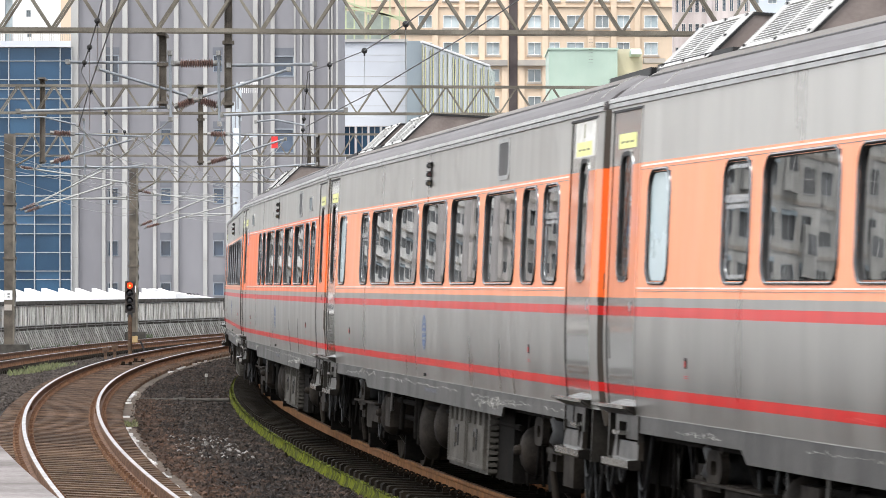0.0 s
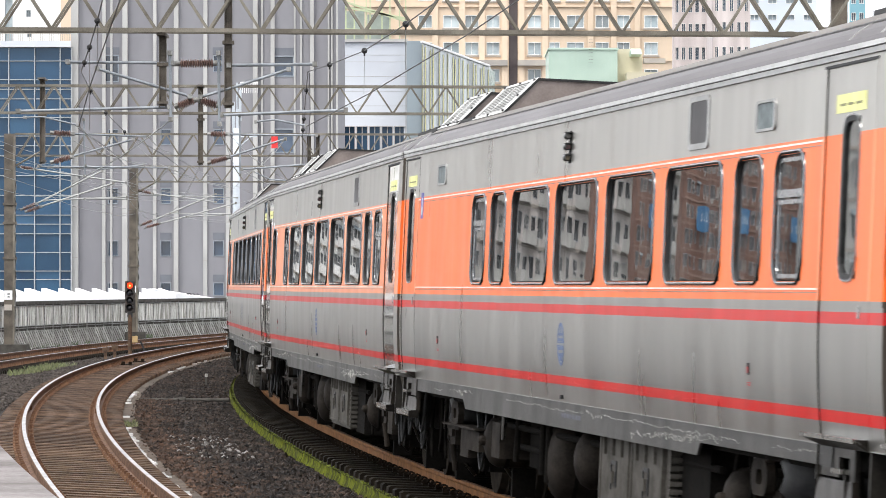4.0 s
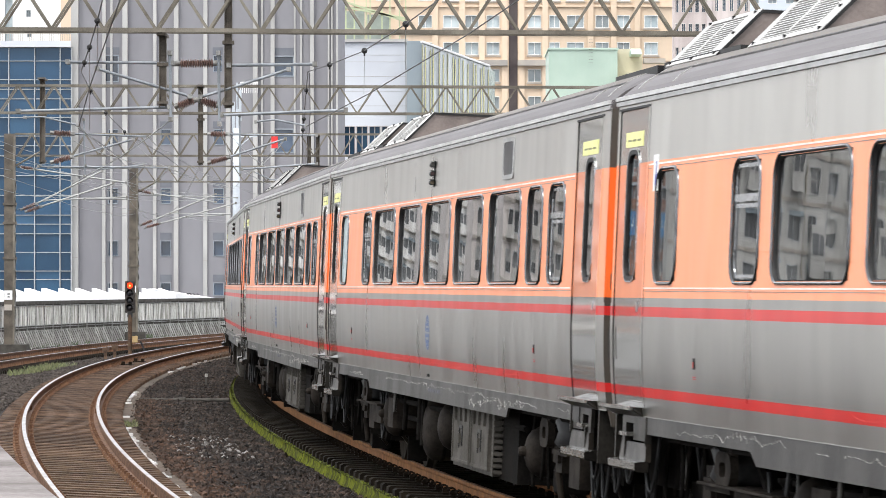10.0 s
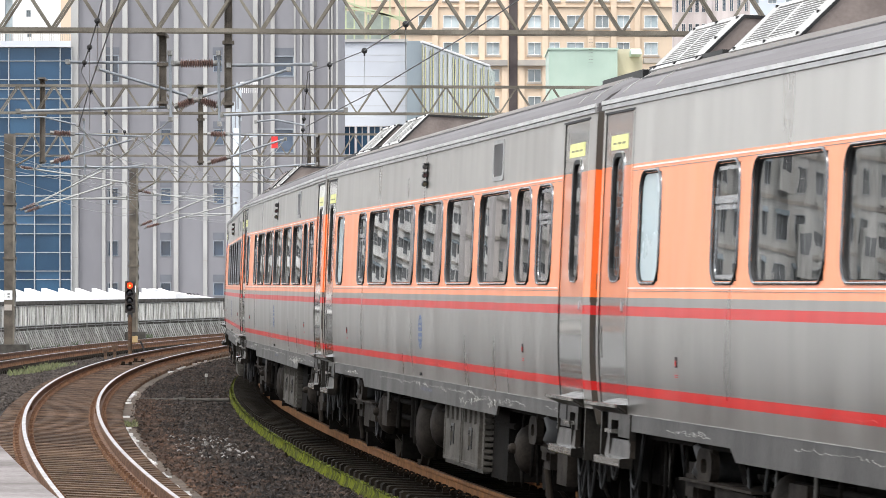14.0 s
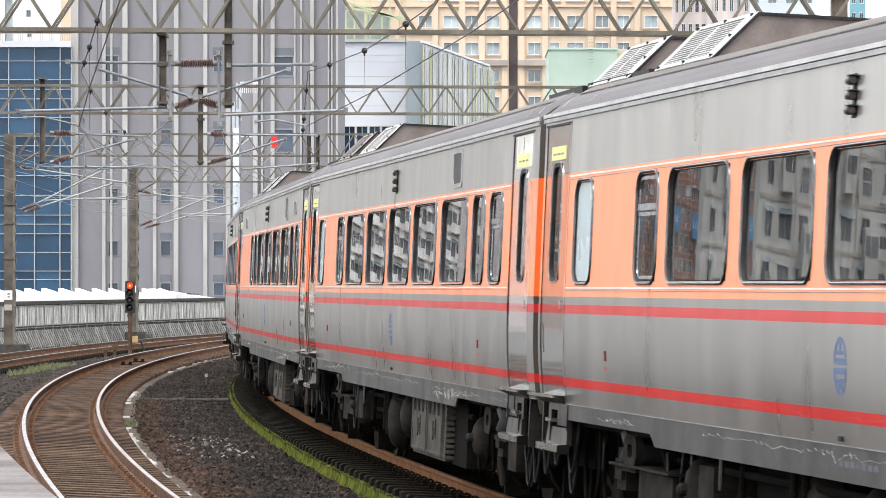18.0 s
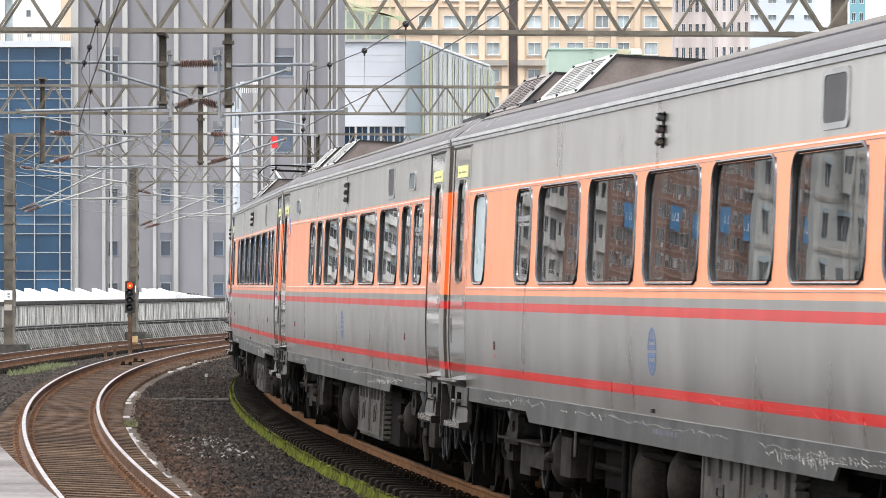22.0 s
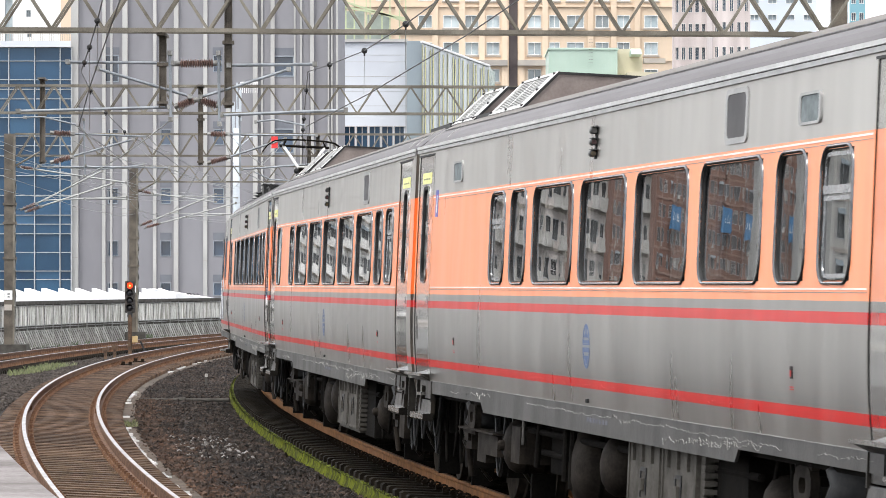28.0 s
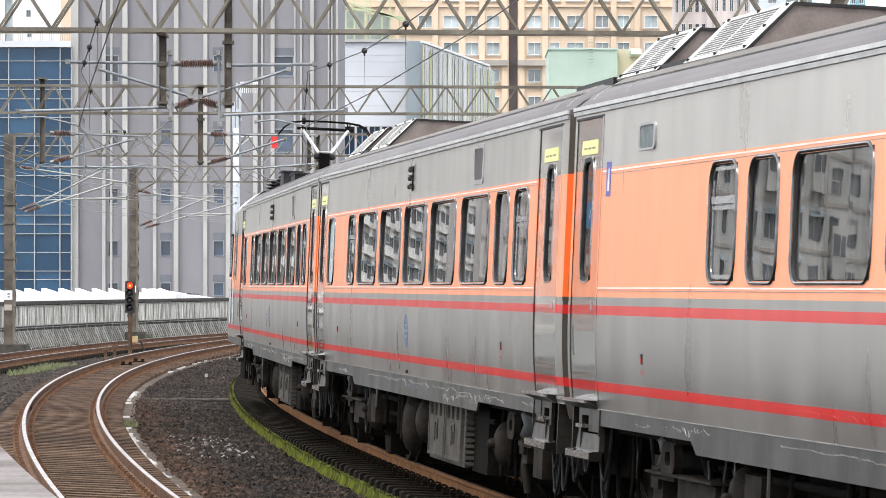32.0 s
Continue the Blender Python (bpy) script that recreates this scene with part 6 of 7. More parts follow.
cable("thin pale overhead wire above the tracks", PALEWIRE, 0.008, (-14.015, 130, 6.661), (-12.680, 141, 6.464), sag=0.12)
cable("thin pale overhead wire above the tracks", PALEWIRE, 0.008, (-13.045, 176, 5.316), (-11.861, 190, 5.230), (-10.511, 210, 5.356), sag=0.12)
cable("thin pale overhead wire above the tracks", PALEWIRE, 0.008, (-5.174, 106, 5.093), (-6.248, 160, 5.949), sag=0.12)
cable("thin pale overhead wire above the tracks", PALEWIRE, 0.008, (-5.510, 106, 5.997), (-6.270, 150, 6.328), (-6.171, 170, 6.422), sag=0.12)
cable("thin pale overhead wire above the tracks", PALEWIRE, 0.008, (-9.241, 106, 4.918), (-7.609, 106, 5.939), sag=0.08)
cable("thin pale overhead wire above the tracks", PALEWIRE, 0.006, (-8.002, 106, 5.866), (-7.055, 106, 5.137), sag=0.13)
cable("thin pale overhead wire above the tracks", PALEWIRE, 0.008, (-5.233, 106, 4.947), (-4.067, 106, 5.880), sag=0.18)
cable("thin pale overhead wire above the tracks", PALEWIRE, 0.006, (-3.556, 106, 4.772), (-3.265, 106, 5.239), sag=0.08)
cable("thin pale overhead wire above the tracks", PALEWIRE, 0.008, (-7.055, 106, 5.137), (-13.143, 175.7, 5.963), sag=0.13)
cable("thin pale overhead wire above the tracks", PALEWIRE, 0.006, (-7.711, 106, 5.209), (-11.260, 140.7, 5.583), sag=0.18)
cable("thin pale overhead wire above the tracks", PALEWIRE, 0.008, (-10.815, 140.7, 5.603), (-13.143, 175.7, 6.083), sag=0.08)
cable("thin pale overhead wire above the tracks", PALEWIRE, 0.006, (-11.647, 140.7, 6.009), (-13.143, 175.7, 6.325), sag=0.13)
cable("thin pale overhead wire above the tracks", PALEWIRE, 0.008, (-8.843, 175.7, 5.600), (-3.265, 106, 5.239), sag=0.18)
cable("thin pale overhead wire above the tracks", PALEWIRE, 0.006, (-9.712, 175.7, 5.648), (-4.067, 106, 5.880), sag=0.08)
cable("thin pale overhead wire above the tracks", PALEWIRE, 0.008, (-14.588, 140.7, 4.693), (-9.241, 106, 4.918), sag=0.13)
cable("thin pale overhead wire above the tracks", PALEWIRE, 0.006, (-10.815, 140.7, 5.119), (-12.370, 175.7, 4.875), sag=0.18)
cable("thin pale overhead wire above the tracks", PALEWIRE, 0.008, (-4.762, 72, 5.010), (-9.241, 106, 4.918), sag=0.08)
cable("thin pale overhead wire above the tracks", PALEWIRE, 0.006, (-3.911, 72, 4.930), (-5.233, 106, 4.947), sag=0.13)
cable("thin pale overhead wire above the tracks", PALEWIRE, 0.008, (-6.396, 72, 4.911), (-7.711, 106, 5.209), sag=0.18)
cable("thin pale overhead wire above the tracks", PALEWIRE, 0.006, (-2.396, 72, 4.901), (-3.556, 106, 4.772), sag=0.08)
cable("thin pale overhead wire above the tracks", PALEWIRE, 0.008, (-14.491, 140.7, 6.145), (-10.334, 106, 5.239), sag=0.13)
cable("thin pale overhead wire above the tracks", PALEWIRE, 0.006, (-6.253, 106, 5.209), (-11.669, 175.7, 5.165), sag=0.18)
ball(-4.713, 56, 5.715)
ball(-5.337, 62, 5.700)
ball(-5.938, 68, 5.794)
ball(-1.109, 58, 5.421)
ball(-0.463, 51, 5.352)
ball(-1.824, 66, 5.650)
ball(-2.529, 76, 5.714)
ball(-2.811, 83, 5.465)
ball(-2.933, 86, 5.359)
ball(-6.864, 80, 5.893)
ball(-7.552, 92, 5.965)
ball(-8.168, 105.4, 6.039)


# ---- signal beside the tracks ----
sg = thing("colour_light_signal", "four-lens signal on a rusty post showing red", "signal", at=pose(-9.751, 128.0, -0.30))
part("post", rods(0.065, ((0, 0, 0), (0, 0, 1.48)), seg=14), SIGNALPOST, sg, "rust-brown signal post")
part("foot", boxes((-0.2, 0.2, -0.2, 0.2, -0.1, 0.06)), DARKCON, sg)
head = part("head", boxes((-0.145, 0.145, -0.06, 0.14, 1.56, 2.51)), SIGNALHEAD, sg, "black signal head")
part("backboard", boxes((-0.155, 0.155, 0.0, 0.02, 1.54, 2.53)), SIGNALHEAD, head)
part("neck", boxes((-0.08, 0.08, -0.05, 0.08, 1.40, 1.56)), SIGNALBLACK, sg)
for k in range(4):
    z = 2.39 - k * 0.232
    bm = bmesh.new()
    lathe(bm, [(0, 0.095), (0.5, 0.088), (1, 0.05)], (0, -0.062, z), (0, -0.085, z), 18)
    part("lens", bm, LAMP_RED if k == 0 else LENSDARK, head, "lit red lens" if k == 0 else "unlit dark lens", smooth=True)
    if k == 0:
        bm = bmesh.new()
        lathe(bm, [(0, 0.034), (0.6, 0.028), (1, 0.01)], (0, -0.082, z - 0.005), (0, -0.096, z - 0.005), 12)
        part("lit_core", bm, LAMP_CORE, head, "bright amber core of the lit lens", smooth=True)
    bm = bmesh.new()
    for a in range(0, 180, 15):
        p, q = radians(a), radians(a + 15)
        vs = [bm.verts.new((math.cos(t) * r, y, z + math.sin(t) * r)) for t, r, y in ((p, 0.118, -0.06), (q, 0.118, -0.06), (q, 0.118, -0.26), (p, 0.118, -0.26))]
        bm.faces.new(vs)
    part("hood", bm, SIGNALBLACK, head)
part("junction_box", boxes((0.08, 0.24, -0.10, 0.08, 0.62, 0.82)), CABLEBOX, sg, "ochre junction box")
part("cable", rods(0.03, ((0.34, -0.1, 0.65), (0.5, -0.15, 0.3)), ((0.5, -0.15, 0.3), (0.7, -0.2, 0.0))), RUBBER, sg)
for x, d, h in ((-9.933, 121, 0.55), (-9.747, 122, 0.6), (-8.763, 89, 0.17)):
    b = thing("track_marker_post", "short rusty stub post between the tracks", "marker post", "track marker posts", at=pose(x, d, -0.32))
    part("stub", boxes((-0.04, 0.04, -0.04, 0.04, 0, h)), SIGNALPOST, b)
    part("cap", boxes((-0.09, 0.09, -0.07, 0.07, h - 0.08, h + 0.04)), SIGNALPOST, b)
mk = thing("white_marker_peg", "small weathered white peg in the ballast", "marker peg", at=pose(-5.531, 96, -0.34))
part("peg", boxes((-0.022, 0.022, -0.02, 0.02, 0, 0.34)), DARKCON, mk)
part("peg_head", boxes((-0.032, 0.032, -0.025, 0.025, 0.30, 0.38)), PALECON, mk)
for q in (87.6, 92.2):
    tb = thing("track_inductor", "rusty box between the rails of the empty track", "track box", "track boxes", at=on_line(q, 4.72, 0.06, 0.048))
    part("plate", boxes((-0.3, 0.3, -0.16, 0.16, -0.16, -0.07)), CLIP, tb)
    part("lug", boxes((-0.25, -0.1, -0.14, -0.05, -0.09, 0.0)), CLIP, tb)
    part("lug", boxes((-0.25, -0.1, 0.05, 0.14, -0.09, 0.0)), CLIP, tb)
dr = thing("cross_drain", "dark pipe crossing the ballast", "pipe", at=on_line(60.5, 2.45, -0.2))
part("pipe_run", rods(0.035, ((0, -0.98, -0.01), (0.6, 0.95, -0.01)), seg=10), DARKCON, dr)
part("collar", rods(0.05, ((0.25, -0.1, -0.01), (0.31, 0.05, -0.01)), seg=10), DARKCON, dr)
tel = thing("telephone_mast", "white column mast with antennas and a small railed platform", "mast", at=pose(-10.820, 215, -0.9))
bm = bmesh.new()
lathe(bm, [(0, 0.21), (0.6, 0.19), (1, 0.17)], (0.0, 0, 0), (0.0, 0, 11.2), 16)
part("column", bm, MASTWHITE, tel, smooth=True)
part("bracket", rods(0.03, ((0.12, 0, 10.2), (0.75, 0, 10.75)), ((0.12, 0, 10.75), (1.1, 0, 10.78))), MASTWHITE, tel)
for x, z0, z1 in ((-0.15, 11.0, 12.6), (0.05, 11.2, 12.2), (0.2, 11.6, 13.2)):
    part("antenna", boxes((x - 0.07, x + 0.07, -0.06, 0.06, z0, z1)), MASTWHITE, tel, "white antenna panel")
part("antenna_pole", rods(0.035, ((0.03, 0.1, 11.1), (0.03, 0.1, 13.6))), MASTWHITE, tel)
bm = bmesh.new()
for k in range(9):
    box(bm, 0.2 + 0.11 * k, 0.23 + 0.11 * k, -0.02, 0.0, 12.147 + 0.9, 12.709 + 0.9)
box(bm, 0.2, 1.15, -0.03, 0.0, 12.650 + 0.9, 12.739 + 0.9)
part("guard_rail", bm, WHITE, tel)
rs = thing("red_notice_sheet", "small red sheet fixed below the portal", "sign", at=pose(-5.758, 140.2, 6.774))
part("sheet", boxes((-0.10, 0.12, -0.01, 0.01, 0, 0.40)), REDSIGN, rs)
part("clip", rods(0.012, ((0, 0, 0.40), (0, 0.8, 0.55))), PIPE, rs)


# ---- buildings ----
def facade(name, label, x0, x1, y, z0, z1, deep, mat, openings=(), frame=None, pane=None, inset=0.25, bar=True, group=""):
    """A building: a front wall with real openings, sides, back and roof; each window is a part with a frame and pane."""
    b = thing(name, label, "building", group)
    bm = bmesh.new()
    holed(bm, x0, x1, z0, z1, openings, y)
    part("front_wall", bm, mat, b)
    part("side_walls", boxes((x0, x0 + 0.3, y + 0.02, y + deep, z0, z1), (x1 - 0.3, x1, y + 0.02, y + deep, z0, z1)), mat, b)
    part("back_wall", boxes((x0 + 0.3, x1 - 0.3, y + deep - 0.3, y + deep, z0, z1)), mat, b)
    part("roof", boxes((x0 + 0.01, x1 - 0.01, y + 0.02, y + deep - 0.02, z1 - 0.3, z1 - 0.02)), mat, b)
    for a, c, e, f in openings:
        bm = bmesh.new()
        t = 0.07 * min(1.0, (c - a))
        o = [(a, e), (c, e), (c, f), (a, f)]
        i = [(a + t, e + t), (c - t, e + t), (c - t, f - t), (a + t, f - t)]
        ring(bm, o, i, y - 0.04, y + inset + 0.05)
        if bar:
            box(bm, (a + c) / 2 - t / 2, (a + c) / 2 + t / 2, y + inset - 0.05, y + inset, e + t, f - t)
        w = part("window", bm, frame or MULLION, b)
        bm = bmesh.new()
        box(bm, a + t * 0.5, c - t * 0.5, y + inset, y + inset + 0.03, e + t * 0.5, f - t * 0.5)
        part("pane", bm, pane or DARKGLASS, w)
    return b


# grey office slab with pale pilasters
S = 250 / 7272.33
GY = 250.0
wins = []
for c, h0 in ((-20.076, 0), (-16.862, 0), (-13.648, 0)):
    for z in (4.323, 7.521, 11.097):
        wins.append((c - 0.32, c + 0.32, z - 0.48, z + 0.48))
    wins.append((c - 0.32, c + 0.32, 1.848 - 0.4, 1.848 + 0.4))
wins.append((-20.626, -19.732, 14.434, 16.085))
wins += [(-10.416, -9.075, 14.778, 16.051), (-10.416, -9.075, 10.134, 11.613), (-13.991, -13.441, 15.053, 16.085)]
grey = facade("office_slab", "grey rendered office slab with pale vertical pilasters", -22.620, -6.394, GY, -0.9, 22.0, 18, GREYWALL, wins, BLUEFRAME, SLATEGLASS, bar=False)
for a, c, e, f in wins[4:]:
    part("lintel_box", boxes((a - 0.03, c + 0.03, GY - 0.02, GY - 0.003, f + 0.05, f + 0.48)), DARKPANEL, grey, "grey panel over the window")
for a, c, pr in ((126, 139, 0.4), (181, 187, 0.2), (195, 199, 0.1), (217, 226, 0.35), (271, 277, 0.2), (308, 316, 0.35), (360, 367, 0.2), (400, 408, 0.3), (448, 456, 0.35), (462, 465.5, 0.15), (479, 486, 0.3), (520, 523, 0.12), (531, 534.5, 0.15), (549, 555.5, 0.35), (580, 583, 0.15), (586, 588.5, 0.12), (595, 598, 0.3)):
    x0, x1 = (a - 784) * S, (c - 784) * S
    part("pilaster", boxes((x0, x1, GY - pr, GY - 0.003, -0.9, 22.0)), PILASTER, grey, "pale vertical pilaster")
    rn = random.Random(a)
    if c - a < 4:
        continue
    for k in range(5):
        z = 0.8 + 2.9 * k + rn.uniform(-0.3, 0.3)
        part("pilaster_joint", boxes((x0, x1, GY - pr - 0.01, GY - pr, z, z + 0.025)), BEIGEDARK, grey)

# blue glass block
gb = thing("glass_office", "blue glass office block with grey mullions", "building")
GX0, GX1, GZ1 = -28.202, -22.020, 16.163
for nm, mat, lab, y0, z0, z1 in (("core", MULLION, "", 243.2, -0.9, GZ1), ("parapet", WHITEPANEL, "white parapet band", 242.7, GZ1, GZ1 + 0.36)):
    bm = boxes((GX0, GX1 + 0.02, y0, 249.9, z0, z1))
    for v in bm.verts:  # the block narrows to the back where it meets the grey slab
        if v.co.y > 249 and v.co.x > -25:
            v.co.x -= 0.66
    part(nm, bm, mat, gb, lab)
vx = [-28.135, -25.696, -24.159, -22.655, -21.987]
hz = [GZ1] + [2.116 + (504.2 - y) * 243 / 7272.33 for y in (108, 141, 158, 175, 208, 241, 258, 276, 311, 346, 381, 397, 414, 447, 480, 495, 530)]
for i in range(len(vx) - 1):
    for j in range(len(hz) - 1):
        part("pane", boxes((vx[i] + 0.04, vx[i + 1] - 0.04, 243.12, 243.19, hz[j + 1] + 0.03, hz[j] - 0.03)), BLUEGLASS, gb)
for x in vx:
    part("mullion", boxes((x - 0.028, x + 0.028, 242.98, 243.2, -0.5, GZ1)), MULLION, gb)
for k, z in enumerate(hz[1:]):
    part("transom", boxes((GX0, GX1, 243.0 if k % 2 == 0 else 243.06, 243.2, z - 0.02, z + 0.02)), MULLION, gb)
# it stands almost flush with the grey slab
gb.matrix_basis = Matrix.Translation((0, 0, 2.116)) @ Matrix.Scale(249.2 / 243.0, 4) @ Matrix.Translation((0, 0, -2.116))
# white block behind it
wb = facade("white_block", "white rendered block with a few small windows", -34.817, -27.061, 300.0, -0.9, 27, 14, ROOFWHITE,
            [(-32.012, -31.434, 19.788, 23.133), (-30.444, -30.114, 21.687, 22.183), (-30.362, -30.073, 20.201, 20.614)], MULLION, PALEGLASS)
part("beige_wing", boxes((-27.887, -26.979, 299.5, 300.0, -0.9, 27)), BEIGE, wb)
bm = bmesh.new()
for k in range(34):
    x = -31.911 + k * 0.16
    box(bm, x, x + 0.03, 296.0, 296.03, 19.308, 20.285)
box(bm, -31.911, -26.619, 296.0, 296.06, 20.204, 20.326)
part("roof_railing", bm, BEIGEDARK, wb, "thin rooftop railing")

# white and glass block in the middle
mid = facade("white_clad_block", "white clad block with a dark ribbon window", -7.298, -2.472, 290.0, -0.9, 19.358, 16, WHITEPANEL,
             [(-7.018 + k * 0.89, -7.018 + k * 0.89 + 0.83, 11.258, 13.332) for k in range(5)], PILASTER, BLUEGLASS)
for y in (98, 110, 136, 162, 188):
    part("cladding_joint", boxes((-7.178, -2.632, 289.985, 289.998, 0, 0.03)), PILASTER, mid).location = (0, 0, 2.116 + (504.2 - y) * 290 / 7272.33)
for x in (-7.218, -2.592):
    part("corner_trim", boxes((x - 0.06, x + 0.06, 289.93, 289.998, -0.9, 19.279)), MULLION, mid)
part("coping", boxes((-7.337, -2.472, 289.8, 306, 19.239, 19.438)), PILASTER, mid)
part("grey_return", boxes((-2.535, -1.505, 288.4, 304, -0.9, 19.239)), GREYPANEL, mid, "blue-grey return wall")
slant = tagged(new("glass_stair_block"), "slanting streaky glass block with cream fins", "building")
bm = bmesh.new()
XA, XB = -1.505, 3.383
vs = [(XA, 288, -0.9), (XB, 300, -0.9), (XB, 300, 18.054), (XA, 288, 19.121)]
f0, f1 = [bm.verts.new(v) for v in vs], [bm.verts.new((v[0] + 0.5, v[1] + 8, v[2])) for v in vs]
bm.faces.new(f0), bm.faces.new(f1[::-1])
for i in range(4):
    bm.faces.new((f0[i], f0[(i + 1) % 4], f1[(i + 1) % 4], f1[i]))
part("glass_wall", bm, STREAKGLASS, slant)
rn = random.Random(3)
for k, s in enumerate((0.02, 0.06, 0.13, 0.17, 0.26, 0.32, 0.38, 0.46, 0.49, 0.55, 0.61, 0.68, 0.76, 0.80, 0.88, 0.92, 0.99)):
    x, y = XA + (XB - XA) * s, 288 + 12 * s - 0.1
    zt = 19.121 + (18.054 - 19.121) * s
    part("fin", boxes((x - 0.025 - 0.02 * (k % 2), x + 0.025, y - 0.05, y + 0.04, -0.9, zt - 0.15 - 0.1 * (k % 3))), CREAM, slant)
bm = bmesh.new()
beam(bm, (XA, 287.9, 19.160), (XB, 299.9, 18.095), 0.16, 0.14)
part("sloping_coping", bm, WHITE, slant, "white sloping coping")

# beige apartment house
BY = 420.0
cols = [(-6.873, -5.429), (-2.541, -1.097), (0.000, 1.675), (2.252, 3.638), (4.447, 5.775), (8.663, 10.049), (10.858, 11.955), (12.648, 14.438), (15.593, 16.979), (17.788, 19.116), (20.560, 22.004)]
rows = [(28.360 + k * -2.77, 29.689 + k * -2.77) for k in range(-3, 7)]
wins = [(a, c, e, f) for a, c in cols for e, f in rows]
beige = facade("beige_apartment_house", "beige tiled apartment house with many windows", -10.742, 23.448, BY, -0.9, 38.0, 20, BEIGE, wins, WHITEFRAME, PALEGLASS)
for x in (704, 770, 818, 853, 893, 923, 965, 1045, 1086, 1128):
    xx = (x - 784) * BY / 7272.33
    part("pier", boxes((xx - 0.3, xx + 0.3, BY - 0.35, BY - 0.003, -0.9, 38.0)), BEIGE, beige)
for e, f in rows:
    part("floor_ledge", boxes((-10.742, 6.584, BY - 0.25, BY - 0.003, e - 0.62, e - 0.45)), BEIGE, beige)
    part("floor_ledge", boxes((7.854, 23.448, BY - 0.25, BY - 0.003, e - 0.62, e - 0.45)), BEIGE, beige)
for a, c in cols[2:]:
    for e, f in rows[2:8]:
        part("window_sill", boxes((a - 0.12, c + 0.12, BY - 0.2, BY - 0.003, e - 0.16, e - 0.03)), BEIGEDARK, beige)
part("balcony_ledge", boxes((1.964, 6.584, BY - 0.8, BY - 0.003, 24.486, 25.064)), BEIGEDARK, beige)
part("balcony_ledge", boxes((7.623, 10.858, BY - 0.8, BY - 0.003, 24.486, 25.064)), BEIGEDARK, beige)

part("stair_recess", boxes((6.757, 7.623, BY - 0.03, BY - 0.003, -0.9, 37.5)), RECESS, beige, "dark stair recess down the facade")

# green rooftop shed and pale parapet
shed = thing("rooftop_shed", "pale green ribbed metal rooftop shed", "shed")
part("body", boxes((8.789, 14.447, 340.1, 352, -0.9, 21.629)), GREENSHED, shed)
for k in range(22):
    x = 8.789 + 0.06 + k * 0.255
    part("rib", boxes((x, x + 0.05, 340.04, 340.12, 6.0, 21.582)), GREENSHED, shed)
part("eave", boxes((8.696, 14.540, 339.95, 352, 21.582, 21.723)), GREENSHED, shed)
bm = bmesh.new()
for k in range(8):
    box(bm, 12.062, 12.436, 339.9, 339.94, 20.459 + k * 0.28, 20.459 + k * 0.28 + 0.03)
part("ladder", bm, PIPE, shed)
annex = thing("rooftop_annex", "pale rendered rooftop annex", "building")
part("body", boxes((14.532, 16.601, 342, 352, -0.9, 21.744)), PALEBRICK, annex)
part("lower_wing", boxes((15.152, 18.870, 338, 350, -0.9, 19.607)), PALEBRICK, annex)
part("ledge", boxes((16.526, 18.290, 337.6, 339, 20.351, 20.724)), BEIGEDARK, annex)
bm = bmesh.new()
prism(bm, [(338, 21.096), (342, 21.096), (342, 21.514), (340, 21.654)], 15.523, 16.360)
part("sloping_hood", bm, GREENSHED, annex)

# scaffold in front of the apartments
sc = thing("green_scaffold", "green painted scaffold frame hung with netting", "scaffold")
for x in (612, 627, 648, 655, 676, 690, 707, 718):
    xx = (x - 784) * 310 / 7272.33
    part("upright", boxes((xx - 0.05, xx + 0.05, 309.9, 310.0, -0.9, 24.473)), SCAFFOLD, sc)
for y0, y1 in ((2, 40), (12, 34), (52, 58)):
    bm = bmesh.new()
    beam(bm, (-7.630, 309.8, 23.620 - (y0 - 0) * 310 / 7272.33), (-2.643, 309.8, 23.620 - y1 * 310 / 7272.33), 0.1, 0.16)
    part("ledger", bm, SCAFFOLD, sc)
part("net", boxes((-7.612, -5.944, 311, 311.06, 8, 22.833)), NET, sc)
part("net", boxes((-5.730, -4.105, 311, 311.06, 8, 22.576)), NET, sc)

# towers at the far end
def tower(name, label, x0, x1, y, z1, mat, nx, nz, ww, wh, pane, z_first, dz):
    wins = []
    pitch = (x1 - x0) / nx
    for i in range(nx):
        for k in range(nz):
            c, z = x0 + pitch * (i + 0.5), z_first + dz * k
            wins.append((c - ww / 2, c + ww / 2, z - wh / 2, z + wh / 2))
    return facade(name, label, x0, x1, y, -0.9, z1, 12, mat, wins, WHITEFRAME, pane, inset=0.3)


tower("pink_tower", "tall pinkish rendered apartment tower", 29.174, 33.464, 520, 46, PINKWALL, 5, 6, 0.5, 1.6, DARKGLASS, 31.387, 3.0)
tower("pink_tower", "tall pinkish rendered apartment tower", 32.864, 37.402, 500, 46, PINKWALL, 5, 6, 0.45, 1.7, DARKGLASS, 30.261, 3.0)
tower("pale_blue_tower", "pale blue rendered tower with small windows", 41.274, 50.977, 560, 52, BLUEWALL, 4, 6, 1.25, 0.8, GREYPANEL, 36.337, 2.25)
tower("teal_tower", "narrow teal glass tower", 59.403, 61.713, 600, 52, TEALGLASS, 2, 5, 0.7, 1.2, DARKGLASS, 41.259, 2.5)

